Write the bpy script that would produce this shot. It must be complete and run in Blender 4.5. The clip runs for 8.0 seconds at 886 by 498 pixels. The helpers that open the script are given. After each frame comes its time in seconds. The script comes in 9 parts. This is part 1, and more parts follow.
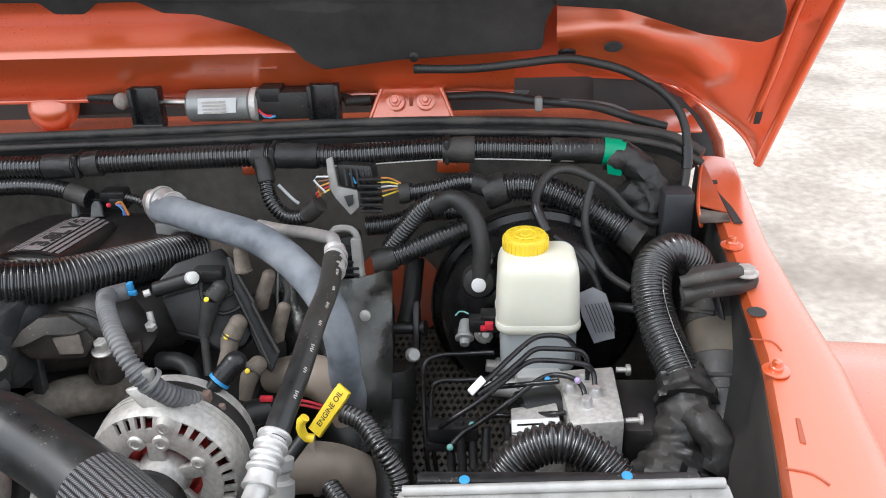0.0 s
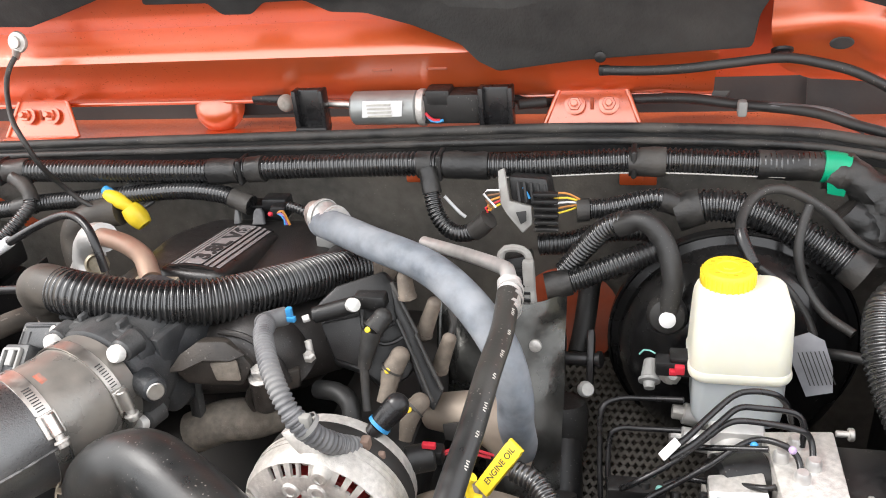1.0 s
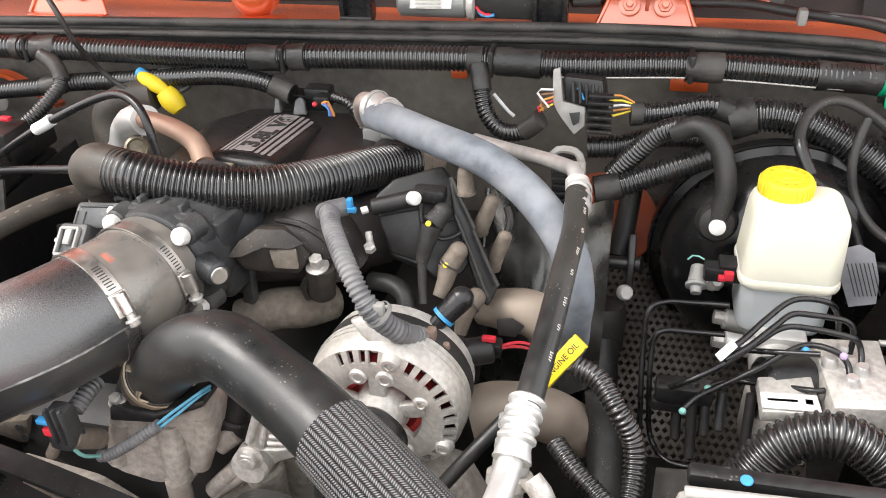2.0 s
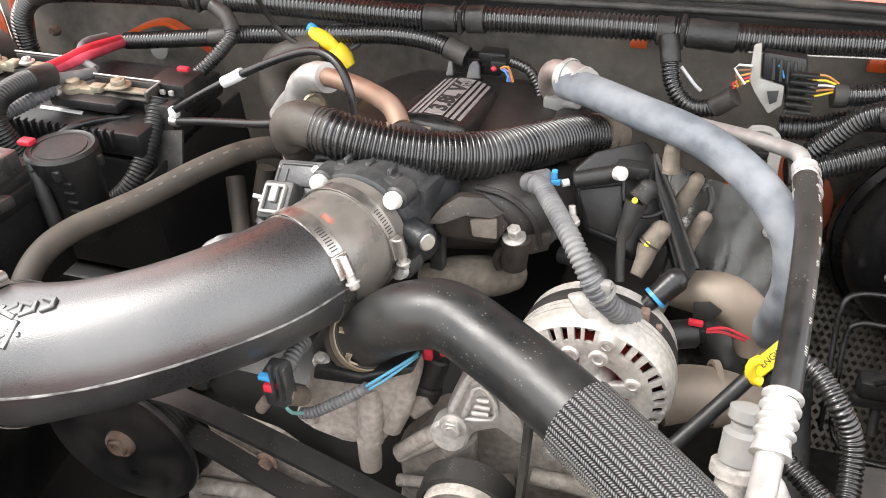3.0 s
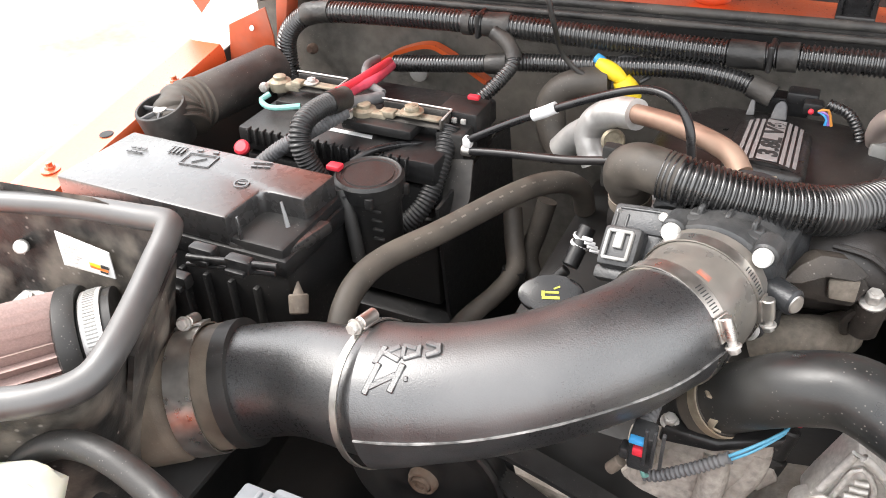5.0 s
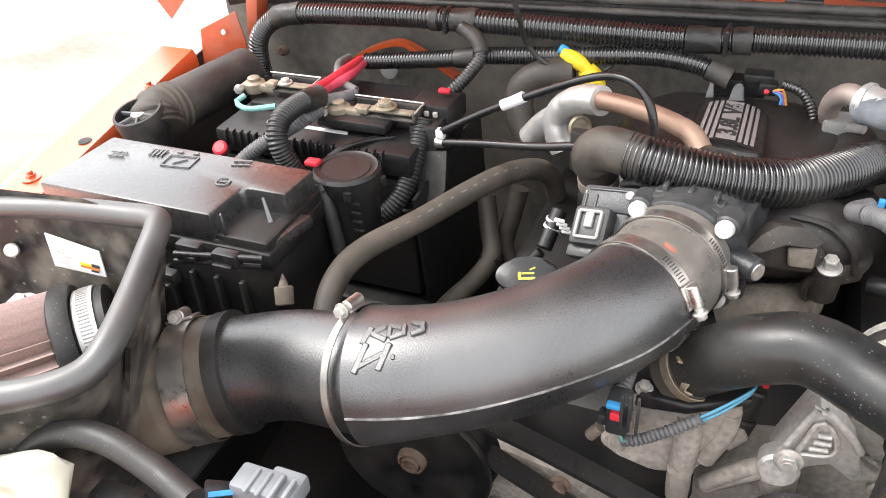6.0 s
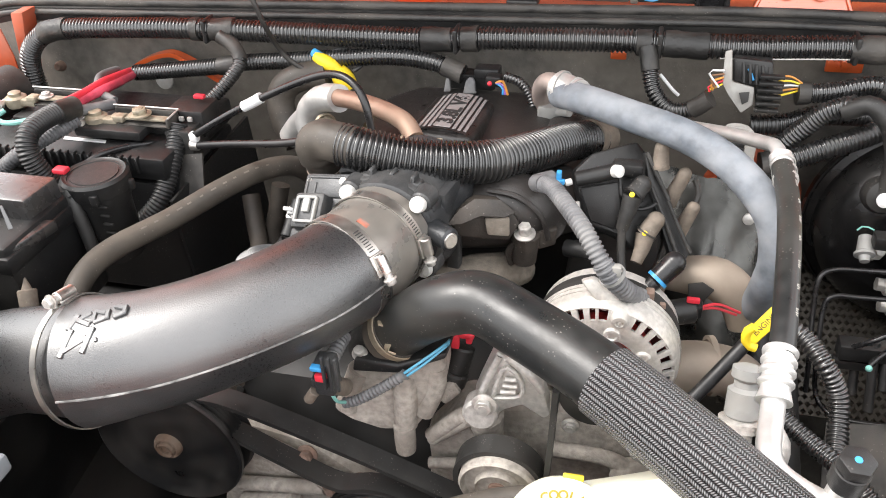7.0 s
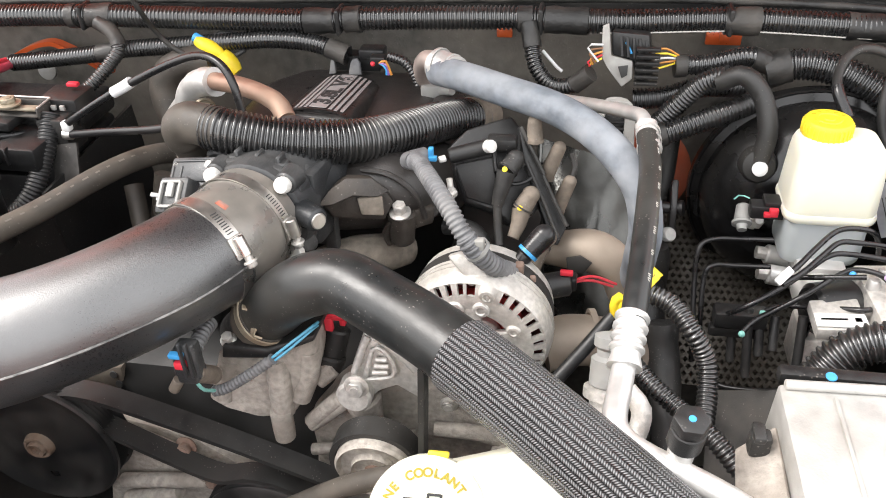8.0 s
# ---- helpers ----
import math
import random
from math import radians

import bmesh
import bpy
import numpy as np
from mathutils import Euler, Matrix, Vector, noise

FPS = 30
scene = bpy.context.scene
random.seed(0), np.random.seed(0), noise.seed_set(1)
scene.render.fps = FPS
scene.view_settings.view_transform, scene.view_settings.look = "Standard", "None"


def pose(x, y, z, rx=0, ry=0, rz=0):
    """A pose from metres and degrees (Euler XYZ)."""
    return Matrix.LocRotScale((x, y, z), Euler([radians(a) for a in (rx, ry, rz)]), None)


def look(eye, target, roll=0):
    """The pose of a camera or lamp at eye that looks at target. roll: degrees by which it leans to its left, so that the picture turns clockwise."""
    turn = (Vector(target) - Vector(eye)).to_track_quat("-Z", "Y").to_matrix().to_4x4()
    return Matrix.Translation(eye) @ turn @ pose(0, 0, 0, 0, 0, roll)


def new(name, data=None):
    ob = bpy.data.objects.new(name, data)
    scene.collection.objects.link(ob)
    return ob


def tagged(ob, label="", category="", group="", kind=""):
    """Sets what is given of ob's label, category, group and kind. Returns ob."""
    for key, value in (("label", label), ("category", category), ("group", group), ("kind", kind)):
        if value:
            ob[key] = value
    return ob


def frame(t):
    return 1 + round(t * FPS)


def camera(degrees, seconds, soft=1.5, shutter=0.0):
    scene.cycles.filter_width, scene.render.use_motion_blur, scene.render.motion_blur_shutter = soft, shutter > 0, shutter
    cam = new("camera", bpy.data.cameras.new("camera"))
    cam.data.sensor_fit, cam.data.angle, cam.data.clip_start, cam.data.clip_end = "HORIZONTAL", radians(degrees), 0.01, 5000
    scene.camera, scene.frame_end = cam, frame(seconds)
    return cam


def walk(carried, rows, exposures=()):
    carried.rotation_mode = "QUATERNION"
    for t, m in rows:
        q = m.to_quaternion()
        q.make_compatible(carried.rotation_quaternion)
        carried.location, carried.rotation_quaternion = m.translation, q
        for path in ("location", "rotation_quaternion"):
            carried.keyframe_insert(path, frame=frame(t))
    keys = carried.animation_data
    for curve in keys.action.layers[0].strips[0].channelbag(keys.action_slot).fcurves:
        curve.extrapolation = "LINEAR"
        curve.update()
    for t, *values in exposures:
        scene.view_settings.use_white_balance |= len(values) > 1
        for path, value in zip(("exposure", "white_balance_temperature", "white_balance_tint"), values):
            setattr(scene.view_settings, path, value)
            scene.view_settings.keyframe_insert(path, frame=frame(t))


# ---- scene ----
cam = camera(57.0, 8.0, soft=1.0)
PATH = [
    (0, (0.048, 0.049, 1.493), (-0.06, 1.844, 0.618), -2.2),
    (0.5, (0.056, 0.134, 1.499), (-0.151, 1.924, 0.629), -2.6),
    (1, (0.009, 0.149, 1.497), (-0.458, 1.872, 0.594), -5.5),
    (1.2, (0.009, 0.145, 1.488), (-0.5, 1.838, 0.553), -5.6),
    (2.3, (-0.106, 0.125, 1.493), (-0.483, 1.718, 0.345), -1.5),
    (2.5, (-0.131, 0.122, 1.493), (-0.527, 1.698, 0.326), -1.5),
    (3, (-0.194, 0.111, 1.498), (-0.707, 1.643, 0.32), -1.7),
    (3.5, (-0.264, 0.107, 1.497), (-0.901, 1.602, 0.33), -2.1),
    (4, (-0.338, 0.094, 1.506), (-1.03, 1.574, 0.352), -2.0),
    (4.5, (-0.382, 0.088, 1.509), (-1.114, 1.557, 0.366), -2.6),
    (4.7, (-0.394, 0.085, 1.512), (-1.141, 1.545, 0.367), -2.9),
    (5.8, (-0.407, 0.053, 1.515), (-1.119, 1.519, 0.355), -4.1),
    (6, (-0.392, 0.048, 1.52), (-1.081, 1.529, 0.365), -4.3),
    (6.5, (-0.303, 0.038, 1.537), (-0.861, 1.579, 0.392), -3.8),
    (7, (-0.224, 0.03, 1.527), (-0.659, 1.612, 0.383), -2.9),
    (7.5, (-0.173, 0.037, 1.514), (-0.565, 1.629, 0.369), -3.0),
    (8, (-0.151, 0.047, 1.505), (-0.472, 1.645, 0.346), -2.6),
]
EXPOSURES = [(0, 0.15, 5950, 8), (0.5, 0.45, 6150, 9), (1, 0.8, 6400, 10), (2.5, 0.75, 6500, 10), (3, 0.95, 6500, 10), (4.5, 1.0, 6500, 10), (5.8, 0.9, 6400, 10), (6.5, 0.8, 6500, 10), (7, 0.95, 6500, 10), (8, 0.9, 6500, 10)]
walk(cam, [(t, look(eye, target, roll)) for t, eye, target, roll in PATH], EXPOSURES)

# ---- world and sun: bright overcast sky ----
SUN_ELEVATION, SUN_ROTATION = radians(53), radians(256)
world = bpy.data.worlds.new("sky")
scene.world = world
world.use_nodes = True
nt = world.node_tree
sky = nt.nodes.new("ShaderNodeTexSky")
sky.sky_type, sky.sun_disc = "NISHITA", False
sky.sun_elevation, sky.sun_rotation = SUN_ELEVATION, SUN_ROTATION
sky.air_density, sky.dust_density, sky.ozone_density = 1.0, 4.0, 1.0
haze = nt.nodes.new("ShaderNodeMixRGB")
haze.blend_type, haze.inputs[0].default_value = "MIX", 0.65
haze.inputs[2].default_value = (14.6, 14.4, 14.1, 1)
nt.links.new(sky.outputs[0], haze.inputs[1])
nt.links.new(haze.outputs[0], nt.nodes["Background"].inputs[0])
nt.nodes["Background"].inputs[1].default_value = 0.15
sun = new("sun", bpy.data.lights.new("sun", "SUN"))
sun.data.energy, sun.data.angle, sun.data.color = 1.9, radians(26), (1.0, 0.975, 0.94)
sun.matrix_world = look((-0.4 - 3.5, 0.6 - 0.9, 1.0 + 4.8), (-0.4, 0.6, 1.0))

# ---- materials ----


def mat(name, color, rough=0.5, metal=0.0, var=0.25, scale=60.0, bump=0.0, bump_scale=400.0, dust=None, dust_amount=0.35, dust_scale=9.0,
        coat=0.0, trans=0.0, spec=0.5, sss=0.0, specks=0.0, speck_scale=220.0,
        coat_ior=1.65, coat_rough=0.14):
    """A worn surface: grain and larger stains in the colour and the gloss, fine relief, and dust or grime in patches."""
    m = bpy.data.materials.new(name)
    m.use_nodes = True
    n, l = m.node_tree.nodes, m.node_tree.links
    b = n["Principled BSDF"]
    co = n.new("ShaderNodeTexCoord").outputs["Object"]

    def noise_tex(s, detail=4.0):
        t = n.new("ShaderNodeTexNoise")
        t.inputs["Scale"].default_value, t.inputs["Detail"].default_value = s, detail
        l.new(co, t.inputs["Vector"])
        return t.outputs["Fac"]

    def ramp(src, lo, hi, a=0.0, c=1.0):
        r = n.new("ShaderNodeMapRange")
        r.inputs[1].default_value, r.inputs[2].default_value = lo, hi
        r.inputs[3].default_value, r.inputs[4].default_value = a, c
        l.new(src, r.inputs[0])
        return r.outputs[0]

    def mix(fac, a, c):
        x = n.new("ShaderNodeMix")
        x.data_type = "RGBA"
        for k, v in ((0, fac), (6, a), (7, c)):
            if isinstance(v, (tuple, float)):
                x.inputs[k].default_value = v
            else:
                l.new(v, x.inputs[k])
        return x.outputs[2]
    grain = noise_tex(scale)
    dark = tuple(c * (1 - var) for c in color) + (1.0,)
    light = tuple(min(1, c * (1 + var)) for c in color) + (1.0,)
    col = mix(ramp(grain, 0.3, 0.7), dark, light)
    rough_src = ramp(grain, 0.3, 0.7, max(0.02, rough - 0.08), min(1, rough + 0.08))
    if dust:
        patch = noise_tex(dust_scale, 6.0)
        fac = ramp(patch, 0.42, 0.68, 0.0, dust_amount)
        col = mix(fac, col, (*dust, 1.0))
        add = n.new("ShaderNodeMath")
        add.operation, add.use_clamp = "MULTIPLY_ADD", True
        l.new(fac, add.inputs[0])
        add.inputs[1].default_value = 0.5
        l.new(rough_src, add.inputs[2])
        rough_src = add.outputs[0]
    if specks:
        sp = n.new("ShaderNodeTexVoronoi")
        sp.inputs["Scale"].default_value = speck_scale
        l.new(co, sp.inputs["Vector"])
        fac = n.new("ShaderNodeMath")
        fac.operation = "MULTIPLY"
        l.new(ramp(sp.outputs["Distance"], 0.1, 0.2, specks, 0.0), fac.inputs[0])
        l.new(ramp(noise_tex(35.0), 0.48, 0.62), fac.inputs[1])
        col = mix(fac.outputs[0], col, (0.34, 0.31, 0.28, 1.0))
    l.new(col, b.inputs["Base Color"])
    l.new(rough_src, b.inputs["Roughness"])
    b.inputs["Metallic"].default_value, b.inputs["Coat Weight"].default_value = metal, coat
    b.inputs["Coat Roughness"].default_value, b.inputs["Coat IOR"].default_value = coat_rough, coat_ior
    b.inputs["Transmission Weight"].default_value = trans
    b.inputs["Specular IOR Level"].default_value = spec
    if sss:
        b.inputs["Subsurface Weight"].default_value = sss
        b.inputs["Subsurface Radius"].default_value = (0.02, 0.018, 0.012)
        b.inputs["Subsurface Scale"].default_value = 0.5
    if bump:
        bn = n.new("ShaderNodeBump")
        bn.inputs["Strength"].default_value, bn.inputs["Distance"].default_value = bump, 0.001
        l.new(noise_tex(bump_scale, 3.0), bn.inputs["Height"])
        l.new(bn.outputs[0], b.inputs["Normal"])
    return m


DUST = (0.32, 0.27, 0.22)
ORANGE = mat("orange_paint", (0.72, 0.115, 0.02), 0.34, 0.35, 0.02, 300, coat=1.0, dust=(0.6, 0.2, 0.1), dust_amount=0.1, dust_scale=5, coat_ior=2.15, coat_rough=0.24)
# dusty paint, darker than the orange; also paints shade on the shaft seal
ORANGE_DUSTY_SHADED = mat("orange_paint_dusty_shaded", (0.42, 0.075, 0.025), 0.5, 0.1, 0.1, 120, dust=(0.33, 0.16, 0.12), dust_amount=0.6, dust_scale=12)
PLASTIC = mat("black_plastic", (0.013, 0.013, 0.0135), 0.38, 0, 0.3, 160, 0.2, 1200, dust=(0.065, 0.06, 0.053), dust_amount=0.3, spec=0.45, specks=0.3)
PLASTIC_DUSTY = mat("dusty_black_plastic", (0.026, 0.025, 0.024), 0.46, 0, 0.35, 140, 0.25, 900, dust=(0.12, 0.108, 0.095), dust_amount=0.55, dust_scale=18, specks=0.5, speck_scale=260)
PLASTIC_GLOSS = mat("smooth_black_plastic", (0.012, 0.012, 0.013), 0.26, 0, 0.2, 50, dust=(0.07, 0.06, 0.055), dust_amount=0.2)
LID = mat("satin_black_lid", (0.03, 0.029, 0.029), 0.28, 0, 0.1, 80, 0.12, 2200, spec=1.0, coat=0.7, coat_ior=1.9, coat_rough=0.3)
CONDUIT = mat("black_conduit", (0.012, 0.012, 0.0125), 0.27, 0, 0.2, 90, dust=(0.07, 0.066, 0.06), dust_amount=0.16, dust_scale=12, spec=0.85, specks=0.04, coat=0.4, coat_ior=1.8, coat_rough=0.22)
CONDUIT_GREY = mat("dusty_grey_conduit", (0.12, 0.12, 0.125), 0.5, 0, 0.25, 90, dust=(0.25, 0.245, 0.235), dust_amount=0.55, dust_scale=22, specks=0.3)
CONDUIT_WORN = mat("worn_dark_conduit", (0.024, 0.024, 0.0245), 0.38, 0, 0.2, 90, dust=(0.1, 0.096, 0.09), dust_amount=0.3, dust_scale=20, spec=0.6, specks=0.05)
RUBBER = mat("black_rubber", (0.019, 0.019, 0.019), 0.45, 0, 0.2, 110, 0.12, 900, dust=(0.09, 0.081, 0.07), dust_amount=0.25, dust_scale=11, spec=0.5, specks=0.4, speck_scale=300)
HOSE_BLACK = mat("smooth_black_hose", (0.015, 0.016, 0.0165), 0.33, 0, 0.2, 60, 0.08, 500, dust=(0.12, 0.108, 0.09), dust_amount=0.22, dust_scale=8, spec=0.5, specks=0.5, speck_scale=260)
RUBBER_BROWN = mat("dusty_brown_rubber", (0.05, 0.043, 0.036), 0.55, 0, 0.2, 90, 0.15, 900, dust=(0.17, 0.143, 0.115), dust_amount=0.5, dust_scale=15, specks=0.3)
HOSE_GREY = mat("grey_blue_hose", (0.135, 0.152, 0.175), 0.5, 0, 0.3, 70, 0.12, 700, dust=(0.28, 0.292, 0.31), dust_amount=0.75, dust_scale=28, spec=0.5, specks=0.25, speck_scale=150)
INTAKE = mat("textured_black_intake", (0.02, 0.02, 0.021), 0.31, 0, 0.12, 500, 0.34, 900, dust=(0.24, 0.237, 0.234), dust_amount=0.3, dust_scale=6, spec=1.0, specks=0.06, speck_scale=240, coat=0.5, coat_ior=1.9, coat_rough=0.36)
TAPE = mat("cloth_tape", (0.016, 0.0155, 0.015), 0.42, 0, 0.3, 40, 1.0, 130, dust=(0.12, 0.108, 0.095), dust_amount=0.45, dust_scale=18)
SCUFFED = mat("scuffed_black_plastic", (0.02, 0.019, 0.018), 0.48, 0, 0.5, 90, 0.35, 300, dust=(0.3, 0.26, 0.215), dust_amount=0.6, dust_scale=26, specks=0.8, speck_scale=110)
EDGE_TRIM = mat("glossy_edge_trim", (0.03, 0.029, 0.029), 0.45, 0, 0.2, 60, 0.1, 900, dust=(0.14, 0.13, 0.12), dust_amount=0.3, dust_scale=12, spec=0.9, coat=0.4, coat_ior=1.8, coat_rough=0.4)
SLEEVE = mat("tan_rubber_sleeve", (0.1, 0.083, 0.064), 0.5, 0, 0.2, 60, 0.15, 700, dust=(0.24, 0.2, 0.155), dust_amount=0.6, dust_scale=20, specks=0.2)
MODULE = mat("dull_module_casting", (0.46, 0.455, 0.44), 0.45, 0.5, 0.15, 60, 0.3, 500, dust=(0.32, 0.29, 0.25), dust_amount=0.4, dust_scale=14)
GREEN_TAPE = mat("green_tape", (0.0, 0.32, 0.16), 0.45, 0, 0.12, 40, 0.2, 150)
ALU = mat("cast_aluminium", (0.64, 0.62, 0.59), 0.45, 0.55, 0.18, 220, 0.5, 900, dust=(0.36, 0.33, 0.29), dust_amount=0.55, dust_scale=24)
ALU_DIRTY = mat("dirty_cast_aluminium", (0.4, 0.365, 0.325), 0.7, 0.15, 0.3, 160, 0.7, 650, dust=(0.19, 0.16, 0.132), dust_amount=0.7, dust_scale=20, specks=0.7, speck_scale=190)
ALU_BRIGHT = mat("bright_aluminium", (0.62, 0.61, 0.595), 0.38, 0.6, 0.1, 80, 0.2, 500, dust=(0.55, 0.52, 0.48), dust_amount=0.35, dust_scale=25)
STEEL = mat("steel_band", (0.6, 0.58, 0.55), 0.3, 0.95, 0.15, 90, 0.08, 400, dust=(0.35, 0.29, 0.22), dust_amount=0.3, dust_scale=30)
ZINC = mat("zinc_plated", (0.6, 0.58, 0.55), 0.45, 0.65, 0.15, 250, dust=(0.36, 0.32, 0.28), dust_amount=0.4, dust_scale=60)
BRASS = mat("tarnished_terminal", (0.33, 0.285, 0.21), 0.5, 0.6, 0.35, 150, 0.3, 400, dust=(0.36, 0.33, 0.27), dust_amount=0.6, dust_scale=40)
WHITE_BOLT = mat("white_capped_bolt", (0.72, 0.71, 0.68), 0.4, 0.2, 0.08, 200)
RUST = mat("rusty_metal", (0.2, 0.13, 0.1), 0.75, 0.3, 0.35, 150, 0.4, 500, dust=(0.3, 0.24, 0.2), dust_amount=0.5, dust_scale=60)
PINK_PIPE = mat("dull_pinkish_pipe", (0.44, 0.37, 0.34), 0.45, 0.6, 0.2, 40, dust=(0.5, 0.42, 0.37), dust_amount=0.5, dust_scale=25)
COPPER = mat("brown_tube", (0.31, 0.195, 0.145), 0.42, 0.5, 0.2, 40, dust=(0.45, 0.33, 0.25), dust_amount=0.5, dust_scale=25)
RESERVOIR = mat("milky_plastic", (0.83, 0.81, 0.68), 0.42, 0, 0.04, 20, sss=0.35)
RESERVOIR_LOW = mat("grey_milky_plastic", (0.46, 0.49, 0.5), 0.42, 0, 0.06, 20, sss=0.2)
CREAM = mat("cream_plastic", (0.82, 0.8, 0.66), 0.45, 0, 0.05, 30, sss=0.25)
YELLOW = mat("yellow_plastic", (0.85, 0.62, 0.03), 0.45, 0, 0.08, 60, sss=0.1)
RED = mat("red_plastic", (0.62, 0.03, 0.05), 0.45, 0, 0.12, 80)
BLUE = mat("blue_plastic", (0.05, 0.3, 0.62), 0.45, 0, 0.12, 80)
SENSOR_BLUE = mat("pale_blue_wire", (0.1, 0.34, 0.5), 0.45, 0, 0.12, 80)
OLIVE_INK = mat("olive_print", (0.34, 0.27, 0.02), 0.6, 0, 0.1, 60)
TEAL = mat("teal_wire", (0.22, 0.5, 0.45), 0.45, 0, 0.12, 80)
WHITE = mat("white_label", (0.78, 0.78, 0.78), 0.5, 0, 0.05, 60, dust=(0.5, 0.48, 0.45), dust_amount=0.3, dust_scale=40)
GREY_PLASTIC = mat("grey_plastic", (0.3, 0.3, 0.29), 0.5, 0, 0.15, 60, dust=(0.2, 0.18, 0.15), dust_amount=0.5, dust_scale=30)
SILVER_PAINT = mat("silver_motor_case", (0.33, 0.345, 0.34), 0.4, 0.6, 0.1, 60, dust=(0.35, 0.33, 0.3), dust_amount=0.4)
PAD = mat("firewall_pad", (0.09, 0.083, 0.073), 0.8, 0, 0.35, 60, 0.6, 350, dust=(0.2, 0.176, 0.148), dust_amount=0.7, dust_scale=6, specks=0.3)
FELT = mat("hood_felt", (0.03, 0.03, 0.03), 0.95, 0, 0.3, 60, 0.6, 350, dust=(0.075, 0.072, 0.068), dust_amount=0.6, dust_scale=6)
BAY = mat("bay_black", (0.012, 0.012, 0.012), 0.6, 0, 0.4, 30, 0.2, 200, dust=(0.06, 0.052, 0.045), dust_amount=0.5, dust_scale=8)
COVER = mat("manifold_plastic", (0.017, 0.0155, 0.015), 0.34, 0, 0.25, 90, 0.25, 800, dust=(0.06, 0.051, 0.045), dust_amount=0.5, dust_scale=10, spec=0.6, specks=0.3)
BOOSTER = mat("gloss_black_paint", (0.006, 0.006, 0.0065), 0.16, 0, 0.2, 30, dust=(0.03, 0.028, 0.026), dust_amount=0.4, dust_scale=9)
SHIELD = mat("dark_heat_shield", (0.1, 0.1, 0.095), 0.24, 0.85, 0.3, 35, 0.5, 90, dust=(0.08, 0.076, 0.07), dust_amount=0.6, dust_scale=12)
EMBOSSED = mat("dull_embossed_metal", (0.062, 0.056, 0.048), 0.42, 0.7, 0.3, 60, dust=(0.06, 0.05, 0.04), dust_amount=0.7, dust_scale=14)
CAT = mat("beige_heat_shield", (0.33, 0.275, 0.225), 0.55, 0.3, 0.2, 30, 0.15, 200, dust=(0.33, 0.27, 0.21), dust_amount=0.5, dust_scale=10)
FILTER = mat("red_cotton_filter", (0.42, 0.31, 0.285), 0.85, 0, 0.12, 500, 0.3, 1500)
CONCRETE = mat("concrete", (0.52, 0.46, 0.4), 0.9, 0, 0.25, 22.0, 0.3, 60, dust=(0.2, 0.165, 0.135), dust_amount=0.8, dust_scale=1.1)
PULLEY = mat("black_pulley", (0.013, 0.013, 0.0135), 0.34, 0.1, 0.25, 40, dust=(0.06, 0.054, 0.047), dust_amount=0.45, dust_scale=20, spec=0.6)
COPPER_WIRE = mat("red_winding", (0.5, 0.045, 0.04), 0.5, 0.1, 0.3, 200)
INK = mat("dark_print", (0.03, 0.03, 0.03), 0.6, 0, 0.1, 60)
PALE_INK = mat("pale_print", (0.5, 0.48, 0.44), 0.6, 0, 0.15, 200)
BADGE = mat("silver_badge_print", (0.34, 0.32, 0.32), 0.5, 0.3, 0.12, 200)


def braid(name, around, along):
    """Woven sleeve: slanting strands that change side from column to column, by the mesh's u (round) and v (metres
    along). The colour carries shade in the gaps and highlight on the strands.
    """
    m = mat(name, (0.075, 0.077, 0.08), 0.36, 0, 0.25, 200, spec=0.9)
    n, l = m.node_tree.nodes, m.node_tree.links
    b = n["Principled BSDF"]
    uv = n.new("ShaderNodeSeparateXYZ")
    l.new(n.new("ShaderNodeUVMap").outputs[0], uv.inputs[0])

    def op(kind, a, c=None):
        x = n.new("ShaderNodeMath")
        x.operation = kind
        for k, v in ((0, a), (1, c)):
            if v is None:
                continue
            if isinstance(v, float):
                x.inputs[k].default_value = v
            else:
                l.new(v, x.inputs[k])
        return x.outputs[0]
    cu = op("MULTIPLY", uv.outputs[0], float(around))
    tri = op("PINGPONG", cu, 1.0)
    cell = op("FRACT", op("ADD", op("MULTIPLY", uv.outputs[1], float(along)), tri))
    strand = op("SINE", op("MULTIPLY", cell, math.pi))
    ridge = op("ABSOLUTE", op("SUBTRACT", tri, 0.5))
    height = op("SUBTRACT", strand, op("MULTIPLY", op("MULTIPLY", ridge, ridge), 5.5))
    # colour by height: gap shade near black, strand highlight pale
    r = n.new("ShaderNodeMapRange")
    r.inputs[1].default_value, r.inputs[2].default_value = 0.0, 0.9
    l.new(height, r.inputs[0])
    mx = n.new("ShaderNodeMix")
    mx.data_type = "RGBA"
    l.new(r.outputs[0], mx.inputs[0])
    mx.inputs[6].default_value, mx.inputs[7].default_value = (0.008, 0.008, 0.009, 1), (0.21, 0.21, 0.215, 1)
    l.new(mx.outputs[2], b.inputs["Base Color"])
    bn = n.new("ShaderNodeBump")
    bn.inputs["Strength"].default_value, bn.inputs["Distance"].default_value = 0.8, 0.0015
    l.new(height, bn.inputs["Height"])
    l.new(bn.outputs[0], b.inputs["Normal"])
    return m


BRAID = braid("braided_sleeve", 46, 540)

# ---- mesh helpers ----
RIBBED = (CONDUIT, CONDUIT_GREY, CONDUIT_WORN)
ORIGIN = {}


def thing(name, label, category, at, group=""):
    """A top-level thing: an Empty at its base, which carries its parts."""
    ob = new(name)
    ob.location, ob.empty_display_size = at, 0.02
    ORIGIN[ob.name] = Vector(at)
    return tagged(ob, label, category, group)


